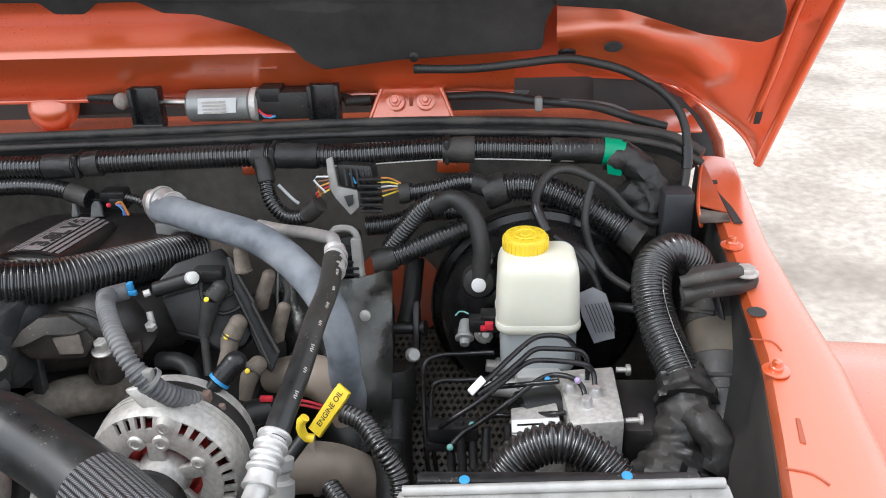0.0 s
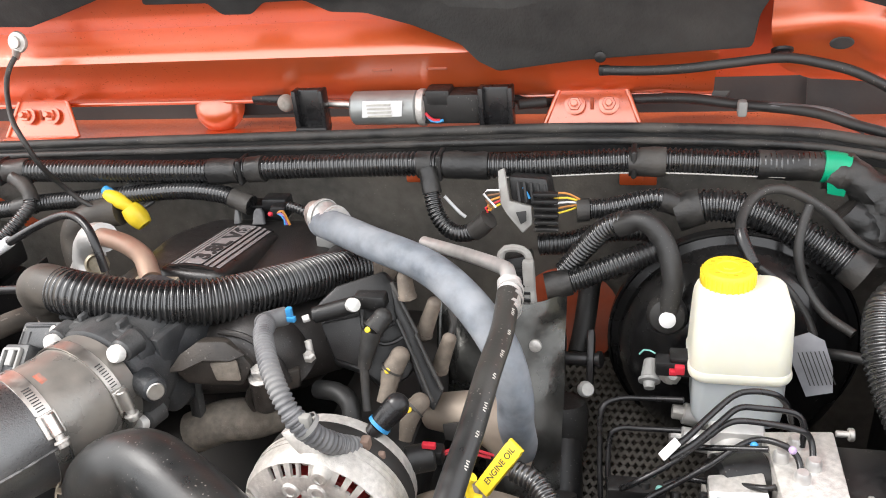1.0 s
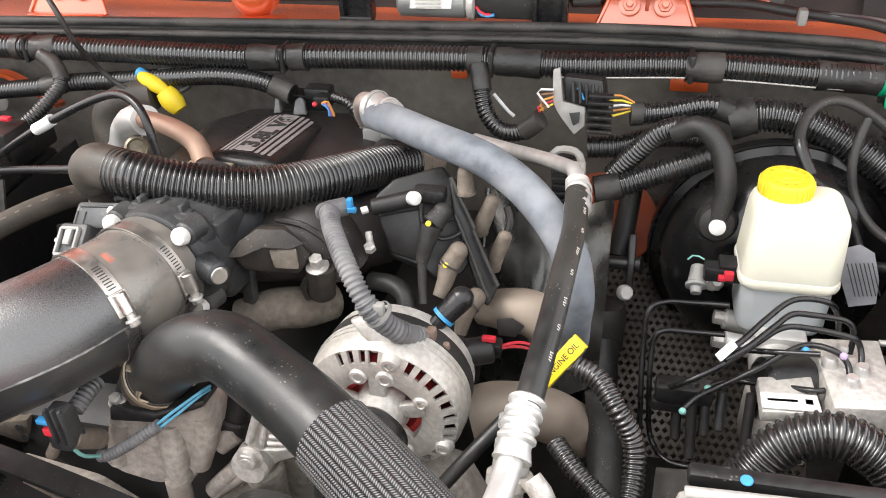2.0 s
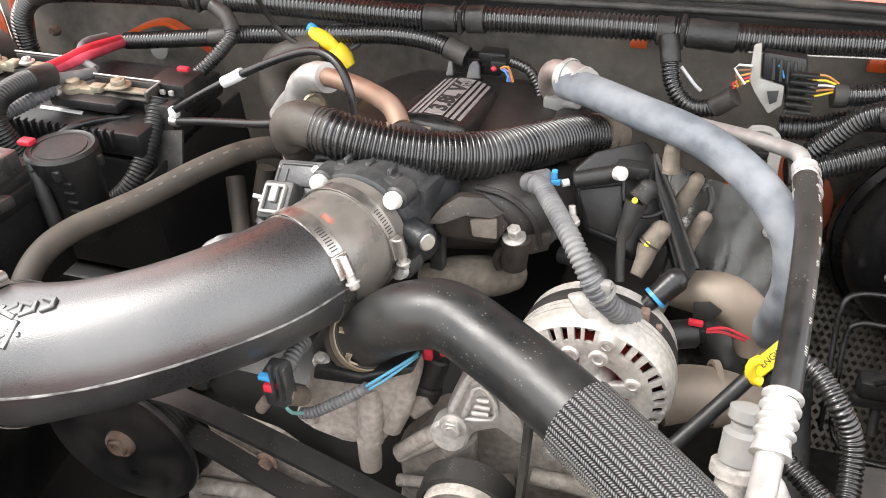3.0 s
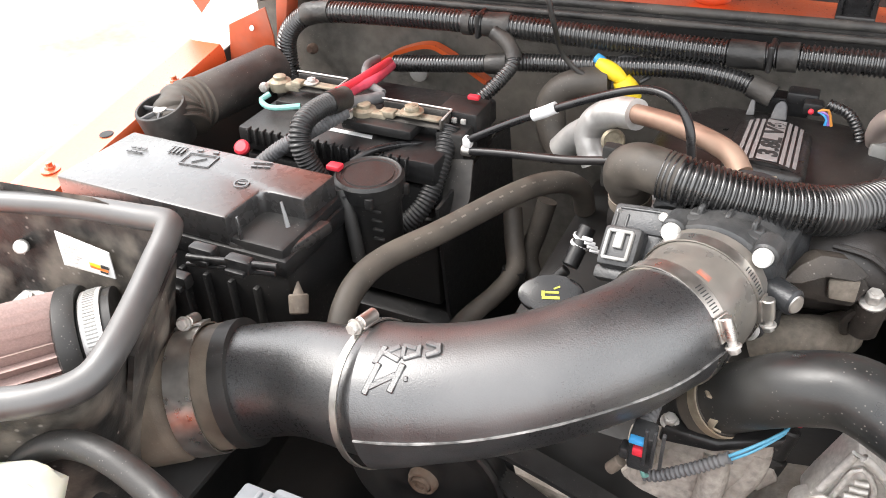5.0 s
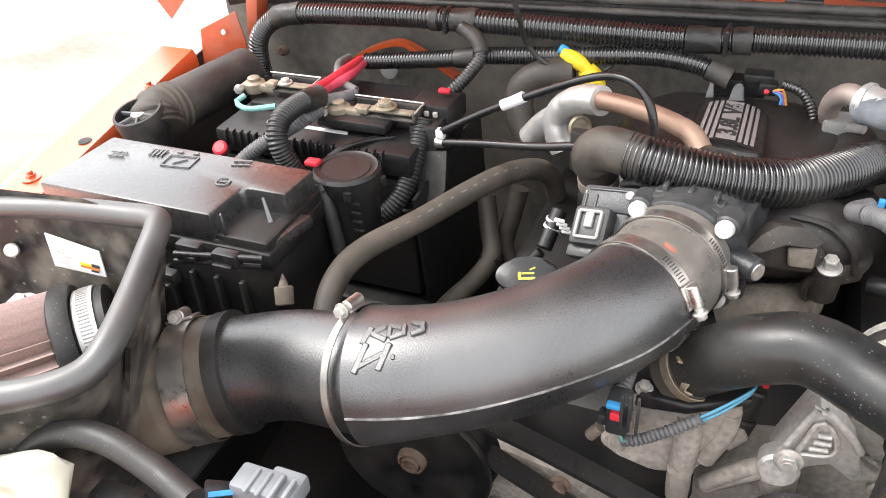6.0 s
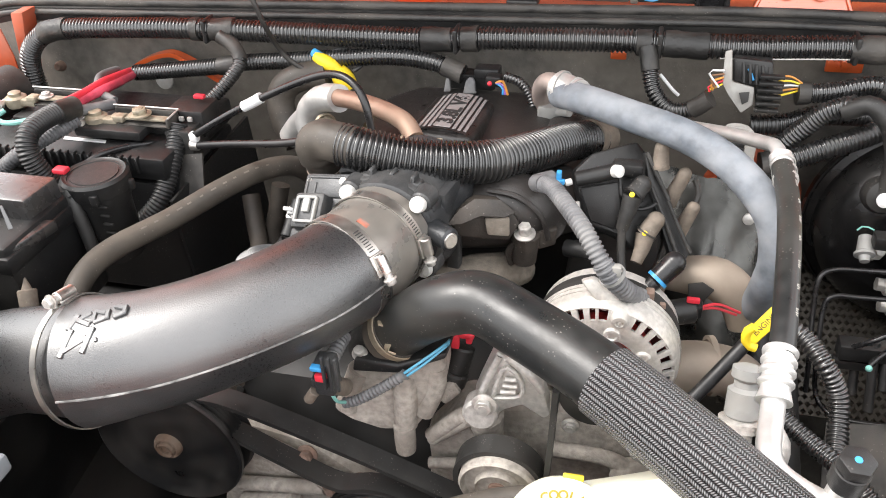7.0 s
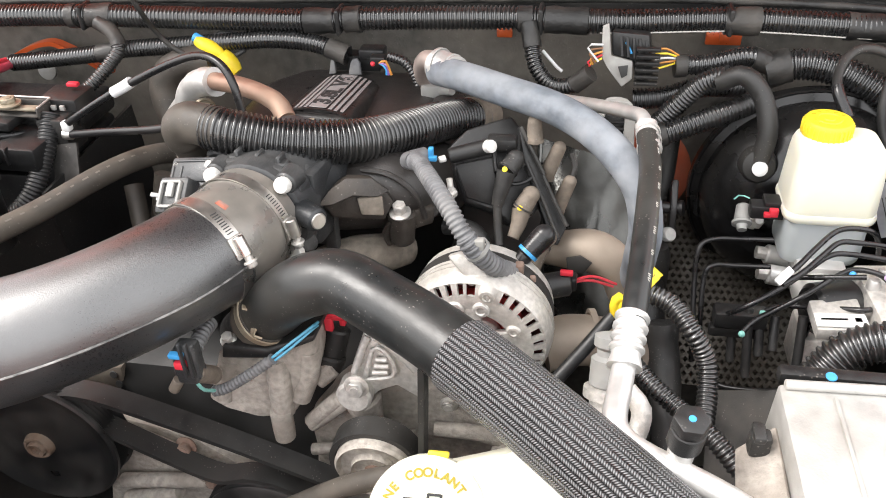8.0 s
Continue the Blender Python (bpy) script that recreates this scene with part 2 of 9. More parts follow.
def part(name, bm, material, parent=None, label=""):
    """Links a bmesh, given in world places, as one mesh object under a thing or part."""
    home = ORIGIN[parent.name] if parent else Vector((0, 0, 0))
    bmesh.ops.translate(bm, verts=bm.verts, vec=-home)
    bmesh.ops.recalc_face_normals(bm, faces=bm.faces)
    me = bpy.data.meshes.new(name)
    bm.to_mesh(me)
    bm.free()
    me.shade_smooth()
    me.set_sharp_from_angle(angle=radians(80 if material in RIBBED else 38))
    me.materials.append(material)
    ob = new(name, me)
    ORIGIN[ob.name] = home
    if parent:
        ob.parent = parent
    return tagged(ob, label)


def solo(name, bm, material, label, category, group="", kind=""):
    """A thing of one mesh, with its origin at its base."""
    pts = [v.co for v in bm.verts]
    c = Vector(((min(p.x for p in pts) + max(p.x for p in pts)) / 2, (min(p.y for p in pts) + max(p.y for p in pts)) / 2, min(p.z for p in pts)))
    bmesh.ops.translate(bm, verts=bm.verts, vec=-c)
    ob = part(name, bm, material)
    ob.location = c
    ORIGIN[ob.name] = c
    return tagged(ob, label, category, group, kind)


def axis_frame(at, z, x=(1, 0, 0)):
    """The matrix of a frame at a place, with its z axis along z and its x axis near x."""
    z = Vector(z).normalized()
    x = Vector(x)
    x = x - z * x.dot(z)
    if x.length < 1e-4:
        x = Vector((0, 1, 0)) - z * z.y
    x.normalize()
    y = z.cross(x)
    return Matrix(((x.x, y.x, z.x, at[0]), (x.y, y.y, z.y, at[1]), (x.z, y.z, z.z, at[2]), (0, 0, 0, 1)))


def joined(*parts):
    """One bmesh out of several."""
    out = bmesh.new()
    for b in parts:
        me = bpy.data.meshes.new("t")
        b.to_mesh(me)
        b.free()
        out.from_mesh(me)
        bpy.data.meshes.remove(me)
    return out


def block(size, at=(0, 0, 0), m=None, bevel=0.003, segments=2):
    """A bevelled box, centred at a place (in the frame m)."""
    bm = bmesh.new()
    bmesh.ops.create_cube(bm, size=1)
    bmesh.ops.scale(bm, vec=size, verts=bm.verts)
    if bevel:
        bmesh.ops.bevel(bm, geom=list(bm.edges), offset=min(bevel, min(size) * 0.45), segments=segments, affect="EDGES", profile=0.5)
    bmesh.ops.translate(bm, verts=bm.verts, vec=at)
    if m is not None:
        bmesh.ops.transform(bm, matrix=m, verts=bm.verts)
    return bm


def prism(outline, z0, z1, m=None, bevel=0.0, segments=2, top=1.0):
    """An outline of (x, y) drawn from z0 to z1, its top scaled by top."""
    bm = bmesh.new()
    cx, cy = sum(p[0] for p in outline) / len(outline), sum(p[1] for p in outline) / len(outline)
    low = [bm.verts.new((x, y, z0)) for x, y in outline]
    high = [bm.verts.new((cx + (x - cx) * top, cy + (y - cy) * top, z1)) for x, y in outline]
    k = len(outline)
    bm.faces.new(low[::-1])
    bm.faces.new(high)
    for i in range(k):
        bm.faces.new((low[i], low[(i + 1) % k], high[(i + 1) % k], high[i]))
    if bevel:
        bmesh.ops.bevel(bm, geom=list(bm.edges), offset=bevel, segments=segments, affect="EDGES", profile=0.5)
    if m is not None:
        bmesh.ops.transform(bm, matrix=m, verts=bm.verts)
    return bm


def lathe(profile, m=None, n=28, close=True):
    """A turned shape: (radius, height) along the frame's z."""
    bm = bmesh.new()
    rings = []
    for r, z in profile:
        rings.append([bm.verts.new((r * math.cos(2 * math.pi * i / n), r * math.sin(2 * math.pi * i / n), z)) for i in range(n)])
    for a, b in zip(rings, rings[1:]):
        for i in range(n):
            bm.faces.new((a[i], a[(i + 1) % n], b[(i + 1) % n], b[i]))
    if close:
        bm.faces.new(rings[0][::-1])
        bm.faces.new(rings[-1])
    if m is not None:
        bmesh.ops.transform(bm, matrix=m, verts=bm.verts)
    return bm


def rod(a, b, r, r2=None, n=14):
    """A round bar with eased ends from a to b."""
    a, b = Vector(a), Vector(b)
    r2 = r if r2 is None else r2
    h = (b - a).length
    e = min(r, h) * 0.15
    return lathe([(r - e, 0), (r, e), (r2, h - e), (r2 - e, h)], axis_frame(a, b - a), n)


def smooth_path(pts, step):
    """Even steps along a Catmull-Rom curve through the points."""
    p = [Vector(q) for q in pts]
    p = [2 * p[0] - p[1]] + p + [2 * p[-1] - p[-2]]
    fine = []
    for i in range(1, len(p) - 2):
        a, b, c, d = p[i - 1:i + 3]
        for k in range(24):
            t = k / 24
            fine.append(0.5 * (2 * b + (c - a) * t + (2 * a - 5 * b + 4 * c - d) * t * t + (3 * b - a - 3 * c + d) * t ** 3))
    fine.append(p[-2])
    run = [0.0]
    for a, b in zip(fine, fine[1:]):
        run.append(run[-1] + (b - a).length)
    return fine, run


def sweep(pts, r, n=14, step=0.006, ribs=None, shape=None, r_end=None, wobble=0.0, up=(0, 0, 1), caps=True, swell=None, low=None):
    """A tube along a smooth path. ribs: (pitch, depth); shape: an outline of (a, b) in place of a circle; swell: radius factor by the share of the way; low: the same for the underside alone."""
    fine, run = smooth_path(pts, step)
    total = run[-1]
    if ribs:
        pitch, depth = ribs
        marks = []
        for k in range(int(total / pitch)):
            marks += [(k * pitch, 0.45 * depth), ((k + 0.14) * pitch, 0), ((k + 0.36) * pitch, 0), ((k + 0.5) * pitch, 0.45 * depth), ((k + 0.6) * pitch, depth), ((k + 0.9) * pitch, depth)]
        marks.append((total, 0))
    else:
        count = max(2, int(total / step))
        marks = [(total * k / count, 0) for k in range(count + 1)]
    bm = bmesh.new()
    uv = bm.loops.layers.uv.new("UVMap")
    outline = shape or [(math.cos(2 * math.pi * i / n), math.sin(2 * math.pi * i / n)) for i in range(n)]
    n = len(outline)
    rings, j, normal = [], 0, None
    for s, dip in marks:
        while j < len(run) - 2 and run[j + 1] < s:
            j += 1
        f = (s - run[j]) / max(1e-9, run[j + 1] - run[j])
        here, way = fine[j].lerp(fine[j + 1], f), (fine[j + 1] - fine[j]).normalized()
        if normal is None:
            normal = Vector(up)
        normal = normal - way * normal.dot(way)
        if normal.length < 1e-5:
            normal = Vector((1, 0, 0)) - way * way.x
        normal.normalize()
        side = way.cross(normal)
        share = s / total
        rad = r + ((r_end if r_end is not None else r) - r) * share - dip
        if swell:
            rad *= swell(share)
        if wobble:
            rad *= 1 + wobble * noise.noise(here * 60)
            here = here + Vector((noise.noise(here * 9), noise.noise(here * 9 + Vector((7, 0, 0))), noise.noise(here * 9 + Vector((0, 7, 0))))) * wobble * r * 2
        k = 1.0 if shape else rad
        sag = low(share) if low else 1.0
        ring = [(a, b * sag if b < 0 else b) for a, b in outline]
        rings.append(([bm.verts.new(here + (side * a + normal * b) * k * (1 + (1.4 * wobble * noise.noise((here + (side * a + normal * b) * rad) * 95) if wobble else 0))) for a, b in ring], s))
    for (a, sa), (b, sb) in zip(rings, rings[1:]):
        for i in range(n):
            face = bm.faces.new((a[i], a[(i + 1) % n], b[(i + 1) % n], b[i]))
            for loop, u, v in zip(face.loops, (i / n, (i + 1) / n, (i + 1) / n, i / n), (sa, sa, sb, sb)):
                loop[uv].uv = (u, v)
    if caps:
        bm.faces.new(rings[0][0][::-1])
        bm.faces.new(rings[-1][0])
    return bm


def along(pts, a, b):
    """The stretch of a smooth path between the shares a and b of its length."""
    fine, run = smooth_path(pts, 0.01)
    keep = [p for p, s in zip(fine, run) if a * run[-1] <= s <= b * run[-1]]
    return keep[::4] + ([keep[-1]] if (len(keep) - 1) % 4 else [])


def hexagon(r):
    return [(r * math.cos(math.pi * i / 3), r * math.sin(math.pi * i / 3)) for i in range(6)]


def hex_bolt(at, z, r=0.007, h=0.006, washer=1.5):
    """A flanged hexagon bolt head."""
    m = axis_frame(at, z)
    return joined(lathe([(r * washer, 0), (r * washer, 0.0015), (r * 1.05, 0.0025)], m, 20), prism(hexagon(r), 0.0015, h, m, 0.0006, 1),
                  lathe([(r * 0.55, h - 0.0005), (r * 0.5, h + 0.0008)], m, 12))


def band(at, axis, r, width, thick=0.0012, n=40):
    """A flat ring round an axis."""
    m = axis_frame(at, axis)
    h = width / 2
    return lathe([(r, -h), (r + thick, -h), (r + thick, h), (r, h), (r, -h)], m, n, False)


def worm_clamp(at, axis, r, screw, parent_name, label, width=0.012):
    """A worm-drive hose clamp with slots, housing and screw; screw: the direction in which its housing sits."""
    th = thing(parent_name, label, "hose clamp", Vector(at) - Vector((0, 0, r)))
    part("band", band(at, axis, r, width), STEEL, th)
    ax = Vector(axis).normalized()
    sd = Vector(screw)
    sd = (sd - ax * sd.dot(ax)).normalized()
    along_dir = ax.cross(sd)
    top = Vector(at) + sd * (r + 0.0055)
    seat = Vector(at) + sd * (r + 0.0018)
    part("housing", joined(block((0.02, width + 0.0025, 0.0025), m=axis_frame(seat, sd, along_dir), bevel=0.001), rod(top - along_dir * 0.009, top + along_dir * 0.009, 0.0052, n=16)), STEEL, th)
    part("screw", joined(rod(top + along_dir * 0.007, top + along_dir * 0.016, 0.0036, n=12), lathe([(0.0056, 0), (0.0062, 0.0008), (0.0062, 0.0018)], axis_frame(top + along_dir * 0.0135, along_dir), 18), prism(hexagon(0.0048), 0.0015, 0.0065, axis_frame(top + along_dir * 0.0135, along_dir), 0.0006, 1)), ZINC, th)
    slots = []
    for k in range(9):
        ang = 0.26 + k * 0.052
        dirv = sd * math.cos(ang) - along_dir * math.sin(ang)
        slots.append(block((0.0009, width * 0.5, 0.0004), m=axis_frame(Vector(at) + dirv * (r + 0.00125), dirv, dirv.cross(ax)), bevel=0))
    tagged(part("slots", joined(*slots), INK, th, "row of worm slots"), kind="stuff")
    return th


def words(text, size, m, material, parent, depth=0.0004, name="lettering", label="", bold=0.0):
    """Raised or printed words, centred on the frame m, reading along its x."""
    cu = bpy.data.curves.new("words", "FONT")
    cu.body, cu.size, cu.extrude, cu.align_x, cu.align_y = text, size, depth, "CENTER", "CENTER"
    cu.offset = bold
    tmp = new("words", cu)
    bpy.context.view_layer.update()
    me = bpy.data.meshes.new_from_object(tmp)
    bpy.data.objects.remove(tmp)
    bpy.data.curves.remove(cu)
    bm = bmesh.new()
    bm.from_mesh(me)
    bpy.data.meshes.remove(me)
    bmesh.ops.transform(bm, matrix=m, verts=bm.verts)
    return part(name, bm, material, parent, label)


def sheet(rows, thick=0.002):
    """A skin through rows of places, with thickness."""
    bm = bmesh.new()
    grid = [[bm.verts.new(p) for p in row] for row in rows]
    for a, b in zip(grid, grid[1:]):
        for i in range(len(a) - 1):
            bm.faces.new((a[i], a[i + 1], b[i + 1], b[i]))
    bmesh.ops.recalc_face_normals(bm, faces=bm.faces)
    bmesh.ops.solidify(bm, geom=list(bm.faces), thickness=thick)
    return bm


# ---- the ground ----
bm = bmesh.new()
bmesh.ops.create_grid(bm, x_segments=40, y_segments=40, size=150)
ground = solo("ground", bm, CONCRETE, "pale worn concrete yard with darker stains", "ground", kind="structure")

# ---- the body round the engine bay ----
MID = -0.44
body = thing("car_body", "orange painted body shell round an open engine bay", "car", (MID, 0.6, 0.4))


def mirrored(pts):
    return [(2 * MID - x, y, z) for x, y, z in pts]


def fender_rows(side):
    rows = []
    low = 0.0 if side > 0 else -0.03
    for y in [-0.05 + 0.1 * k for k in range(12 if side > 0 else 11)]:
        xi = 0.252 + 0.115 * (y - 0.494)
        z = 1.093 + 0.095 * (y - 0.633) + low
        if side > 0:
            xi = 0.2826 + (y - 0.633) * (0.2 if y < 0.633 else 0.085)
            w = 0.046 + 0.13 * max(0.0, 0.83 - y)
            row = [(xi - 0.001, y, z - 0.024), (xi, y, z - 0.008), (xi + 0.004, y, z), (xi + 0.3 * w, y, z), (xi + 0.55 * w, y, z - 0.025 * w), (xi + 0.75 * w, y, z - 0.07 * w), (xi + 0.9 * w, y, z - 0.13 * w), (xi + w, y, z - 0.2 * w), (xi + w + 0.012, y, z - 0.03 - 0.1 * w), (xi + w + 0.02, y, z - 0.1)]
        else:
            row = [(xi - 0.001, y, z - 0.024), (xi, y, z - 0.008), (xi + 0.005, y, z), (xi + 0.052, y, z), (xi + 0.057, y, z + 0.0006), (xi + 0.066, y, z + 0.0006), (xi + 0.074, y, z - 0.002), (xi + 0.082, y, z - 0.05), (xi + 0.09, y, z - 0.14)]
        rows.append(row if side > 0 else mirrored(row))
    return rows


def flare_rows(side):
    rows = []
    for k in range(11):
        y = -0.1 + 0.1 * k
        xi = 0.29 + 0.1 * y
        drop = 0.9 * max(0, (y - 0.74)) ** 1.2 + 0.15 * max(0, 0.2 - y)
        row = [(xi - 0.03, y, 1.03 - drop), (xi + 0.02, y, 1.045 - drop), (xi + 0.1, y, 1.04 - drop), (xi + 0.24, y, 1.02 - drop), (xi + 0.31, y, 0.99 - drop), (xi + 0.325, y, 0.95 - drop), (xi + 0.33, y, 0.8 - drop)]
        rows.append(row if side > 0 else mirrored(row))
    return rows


for side in (1, -1):
    part("fender", sheet(fender_rows(side), 0.0016), ORANGE, body)
    part("fender_flare", sheet(flare_rows(side), 0.003), ORANGE, body)
    edge = fender_rows(1)
    wall = [[(0.245 + 0.1 * (r[0][1] - 0.5), r[0][1], 0.35), (0.245 + 0.1 * (r[0][1] - 0.5), r[0][1], 0.7), (0.25 + 0.1 * (r[0][1] - 0.5), r[0][1], 1.0), (r[0][0] - 0.002, r[0][1], 1.04), (r[1][0] + 0.001, r[0][1], r[1][2] - (0.004 if side > 0 else 0.034))] for r in edge]
    part("inner_fender", sheet(wall if side > 0 else [mirrored(r) for r in wall], 0.003), BAY, body)
part("firewall", block((1.5, 0.014, 0.82), (MID, 1.055, 0.745), bevel=0.002), PAD, body, "dusty grey padded firewall")
part("bay_floor", block((1.5, 1.2, 0.02), (MID, 0.45, 0.34), bevel=0.002), BAY, body, "grimy dark underside")
# unseen block in the radiator's place, added to stop low light from the front
part("radiator_light_block", block((1.16, 0.03, 0.56), (MID, 0.16, 0.66), bevel=0.006), BAY, body, "plain black radiator stand-in, unseen, blocks low front light")
part("grille_panel", block((1.1, 0.04, 0.75), (MID, -0.12, 0.72), bevel=0.01), ORANGE, body)
part("cowl_panel", sheet([[(x, y, z) for x in (-1.2, -0.8, MID, -0.08, 0.32)] for y, z in ((1.05, 1.166), (1.10, 1.17), (1.2, 1.165), (1.23, 1.15), (1.26, 1.15), (1.30, 1.21), (1.42, 1.25))], 0.002), ORANGE, body, "orange cowl panel below the windscreen")


def slab(pts, thick, bevel=0.002, toward=(0, -1, 0.6)):
    """A plate with a polygon as its front face; its thickness goes away from the side that toward names."""
    bm = bmesh.new()
    vs = [bm.verts.new(p) for p in pts]
    face = bm.faces.new(vs)
    face.normal_update()
    nrm = face.normal.copy()
    if nrm.dot(Vector(toward)) < 0:
        nrm = -nrm
    back = bmesh.ops.extrude_face_region(bm, geom=[face])
    bmesh.ops.translate(bm, verts=[v for v in back["geom"] if isinstance(v, bmesh.types.BMVert)], vec=-nrm * thick)
    bmesh.ops.recalc_face_normals(bm, faces=bm.faces)
    if bevel:
        bmesh.ops.bevel(bm, geom=list(bm.edges), offset=bevel, segments=2, affect="EDGES", profile=0.5, clamp_overlap=True)
    return bm


def loft(outline, levels, m=None):
    """A closed body through copies of an outline of (x, y): (height, scale)."""
    bm = bmesh.new()
    rings = [[bm.verts.new((x * s, y * s, z)) for x, y in outline] for z, s in levels]
    k = len(outline)
    for a, b in zip(rings, rings[1:]):
        for i in range(k):
            bm.faces.new((a[i], a[(i + 1) % k], b[(i + 1) % k], b[i]))
    bm.faces.new(rings[0][::-1])
    bm.faces.new(rings[-1])
    if m is not None:
        bmesh.ops.transform(bm, matrix=m, verts=bm.verts)
    return bm


def ball(at, r, m=None, n=20):
    """A turned, eased knob, rounded on all sides."""
    prof = [(max(1e-4, r * math.sin(math.pi * k / 10)), -r * math.cos(math.pi * k / 10)) for k in range(11)]
    return lathe(prof, m if m is not None else Matrix.Translation(at), n)


def hose(name, path, r, material, label, category="hose", group="", **kw):
    return solo(name, sweep(path, r, **kw), material, label, category, group)


def conduit(name, path, r, label, tapes=(), material=None, pitch=0.0045, category="wiring harness"):
    """Ribbed conduit with wraps of cloth tape at the given shares of its length."""
    th = thing(name, label, category, min((Vector(p) for p in path), key=lambda p: p.z))
    part("conduit", sweep(path, r, 20, ribs=(pitch, r * 0.14)), material or CONDUIT, th)
    for a, b in tapes:
        part("tape_wrap", sweep(along(path, a, b), r * 1.1, 16, 0.004, wobble=0.05), TAPE, th, "wrinkled black cloth tape")
    return th


def parts(name, shapes, material, parent, label=""):
    """Several alike parts, each a mesh of its own."""
    return [part(name, s, material, parent, label) for s in shapes]

# ---- engine: middle of the bay ----
TB_GREY = mat("dark_grey_casting", (0.043, 0.045, 0.048), 0.36, 0.25, 0.2, 80, 0.35, 500, dust=(0.14, 0.132, 0.12), dust_amount=0.35, dust_scale=20, specks=0.3)
RUNNER = mat("grimy_runner", (0.26, 0.225, 0.185), 0.75, 0.05, 0.3, 120, 0.5, 600, dust=(0.1, 0.082, 0.065), dust_amount=0.8, dust_scale=14, specks=0.4)
LIP = mat("brown_grimed_plastic", (0.032, 0.027, 0.023), 0.45, 0, 0.3, 120, 0.4, 500, dust=(0.11, 0.09, 0.072), dust_amount=0.6, dust_scale=16, specks=0.5)
BOOT = mat("beige_boot", (0.2, 0.165, 0.132), 0.65, 0, 0.25, 120, 0.3, 700, dust=(0.06, 0.048, 0.038), dust_amount=0.65, dust_scale=26, specks=0.3)
COUPLER = mat("grey_brown_sleeve", (0.24, 0.225, 0.205), 0.3, 0.45, 0.12, 40, 0.1, 300, dust=(0.34, 0.29, 0.24), dust_amount=0.4, dust_scale=20)

strip_path = [(-1.16, 1.03, 1.152), (-1.106, 1.035, 1.158), (-0.9, 1.037, 1.163), (-0.63, 1.038, 1.17), (-0.35, 1.038, 1.176), (-0.065, 1.038, 1.182), (0.147, 1.037, 1.177), (0.23, 1.034, 1.168), (0.281, 1.028, 1.158), (0.31, 1.01, 1.145)]
ridges = [(0.015, -0.014), (0.017, -0.006), (0.012, -0.004), (0.013, 0.004), (0.008, 0.006), (0.006, 0.011), (-0.004, 0.012), (-0.012, 0.008), (-0.014, -0.014)]
ws = thing("weatherstrip", "ribbed black rubber seal along the cowl edge", "seal", (MID, 1.035, 1.14))
part("carrier", sweep(strip_path, 0.01, shape=ridges, step=0.02), RUBBER, ws)
part("upper_bead", sweep([Vector(p) + Vector((0, -0.006, 0.010)) for p in strip_path], 0.0058, 12, 0.02), PLASTIC_DUSTY, ws, "rounded upper bead")
part("lower_bead", sweep([Vector(p) + Vector((0, -0.0145, -0.002)) for p in strip_path], 0.0045, 12, 0.02), PLASTIC_DUSTY, ws, "rounded lower bead")

# engine block and front cover
eng = thing("engine", "grimy cast aluminium V6 engine, deep in the bay", "engine", (-0.42, 0.8, 0.36))
part("block", block((0.46, 0.42, 0.5), (-0.42, 0.81, 0.68), bevel=0.03), BAY, eng, "dark oily engine block")
part("front_cover", slab([(-0.402, 0.575, 0.899), (-0.365, 0.575, 0.940), (-0.277, 0.580, 0.955), (-0.171, 0.590, 0.929), (-0.141, 0.590, 0.862), (-0.141, 0.580, 0.747), (-0.420, 0.575, 0.696), (-0.399, 0.575, 0.854)], 0.05, 0.008), ALU_DIRTY, eng)
parts("cover_rib", [sweep([(-0.391, 0.560, 0.917), (-0.358, 0.555, 0.956), (-0.329, 0.555, 0.973)], 0.008, 10), sweep([(-0.395, 0.560, 0.876), (-0.344, 0.560, 0.888), (-0.288, 0.565, 0.908)], 0.006, 10),
     sweep([(-0.272, 0.570, 0.913), (-0.223, 0.570, 0.912), (-0.185, 0.570, 0.894)], 0.008, 10)], ALU_DIRTY, eng)
parts("front_boss", [rod((-0.337, 0.560, 0.959), (-0.330, 0.560, 0.915), 0.018, 0.012), rod((-0.200, 0.560, 0.911), (-0.183, 0.560, 0.866), 0.02, 0.014)], ALU_DIRTY, eng)
part("pump_bracket", slab([(-0.605, 0.550, 0.904), (-0.523, 0.550, 0.888), (-0.449, 0.550, 0.831), (-0.468, 0.550, 0.721), (-0.665, 0.550, 0.680)], 0.03, 0.006), ALU_DIRTY, eng)
parts("bracket_rib", [sweep([(-0.589, 0.540, 0.897), (-0.531, 0.535, 0.878), (-0.501, 0.535, 0.849)], 0.009, 10), sweep([(-0.606, 0.540, 0.816), (-0.548, 0.535, 0.832), (-0.503, 0.535, 0.840)], 0.008, 10),
     sweep([(-0.608, 0.540, 0.787), (-0.540, 0.535, 0.815)], 0.008, 10)], ALU_DIRTY, eng)
for q in ((-0.491, 0.528, 0.852), (-0.458, 0.530, 0.867), (-0.516, 0.535, 0.889)):
    part("bolt", hex_bolt(q, (0, -1, 0.2), 0.0075, 0.008), RUST, eng, "rusty hexagon bolt")
parts("cylinder_head", [block((0.1, 0.3, 0.09), (-0.236, 0.799, 0.956), bevel=0.015), block((0.1, 0.3, 0.09), (-0.580, 0.806, 0.950), bevel=0.015)], BAY, eng)
part("lower_manifold", sweep([(-0.409, 0.700, 0.999), (-0.376, 0.705, 1.012), (-0.348, 0.715, 1.011), (-0.334, 0.740, 1.002)], 0.0205, 18), RUNNER, eng, "grimy beige runner casting")
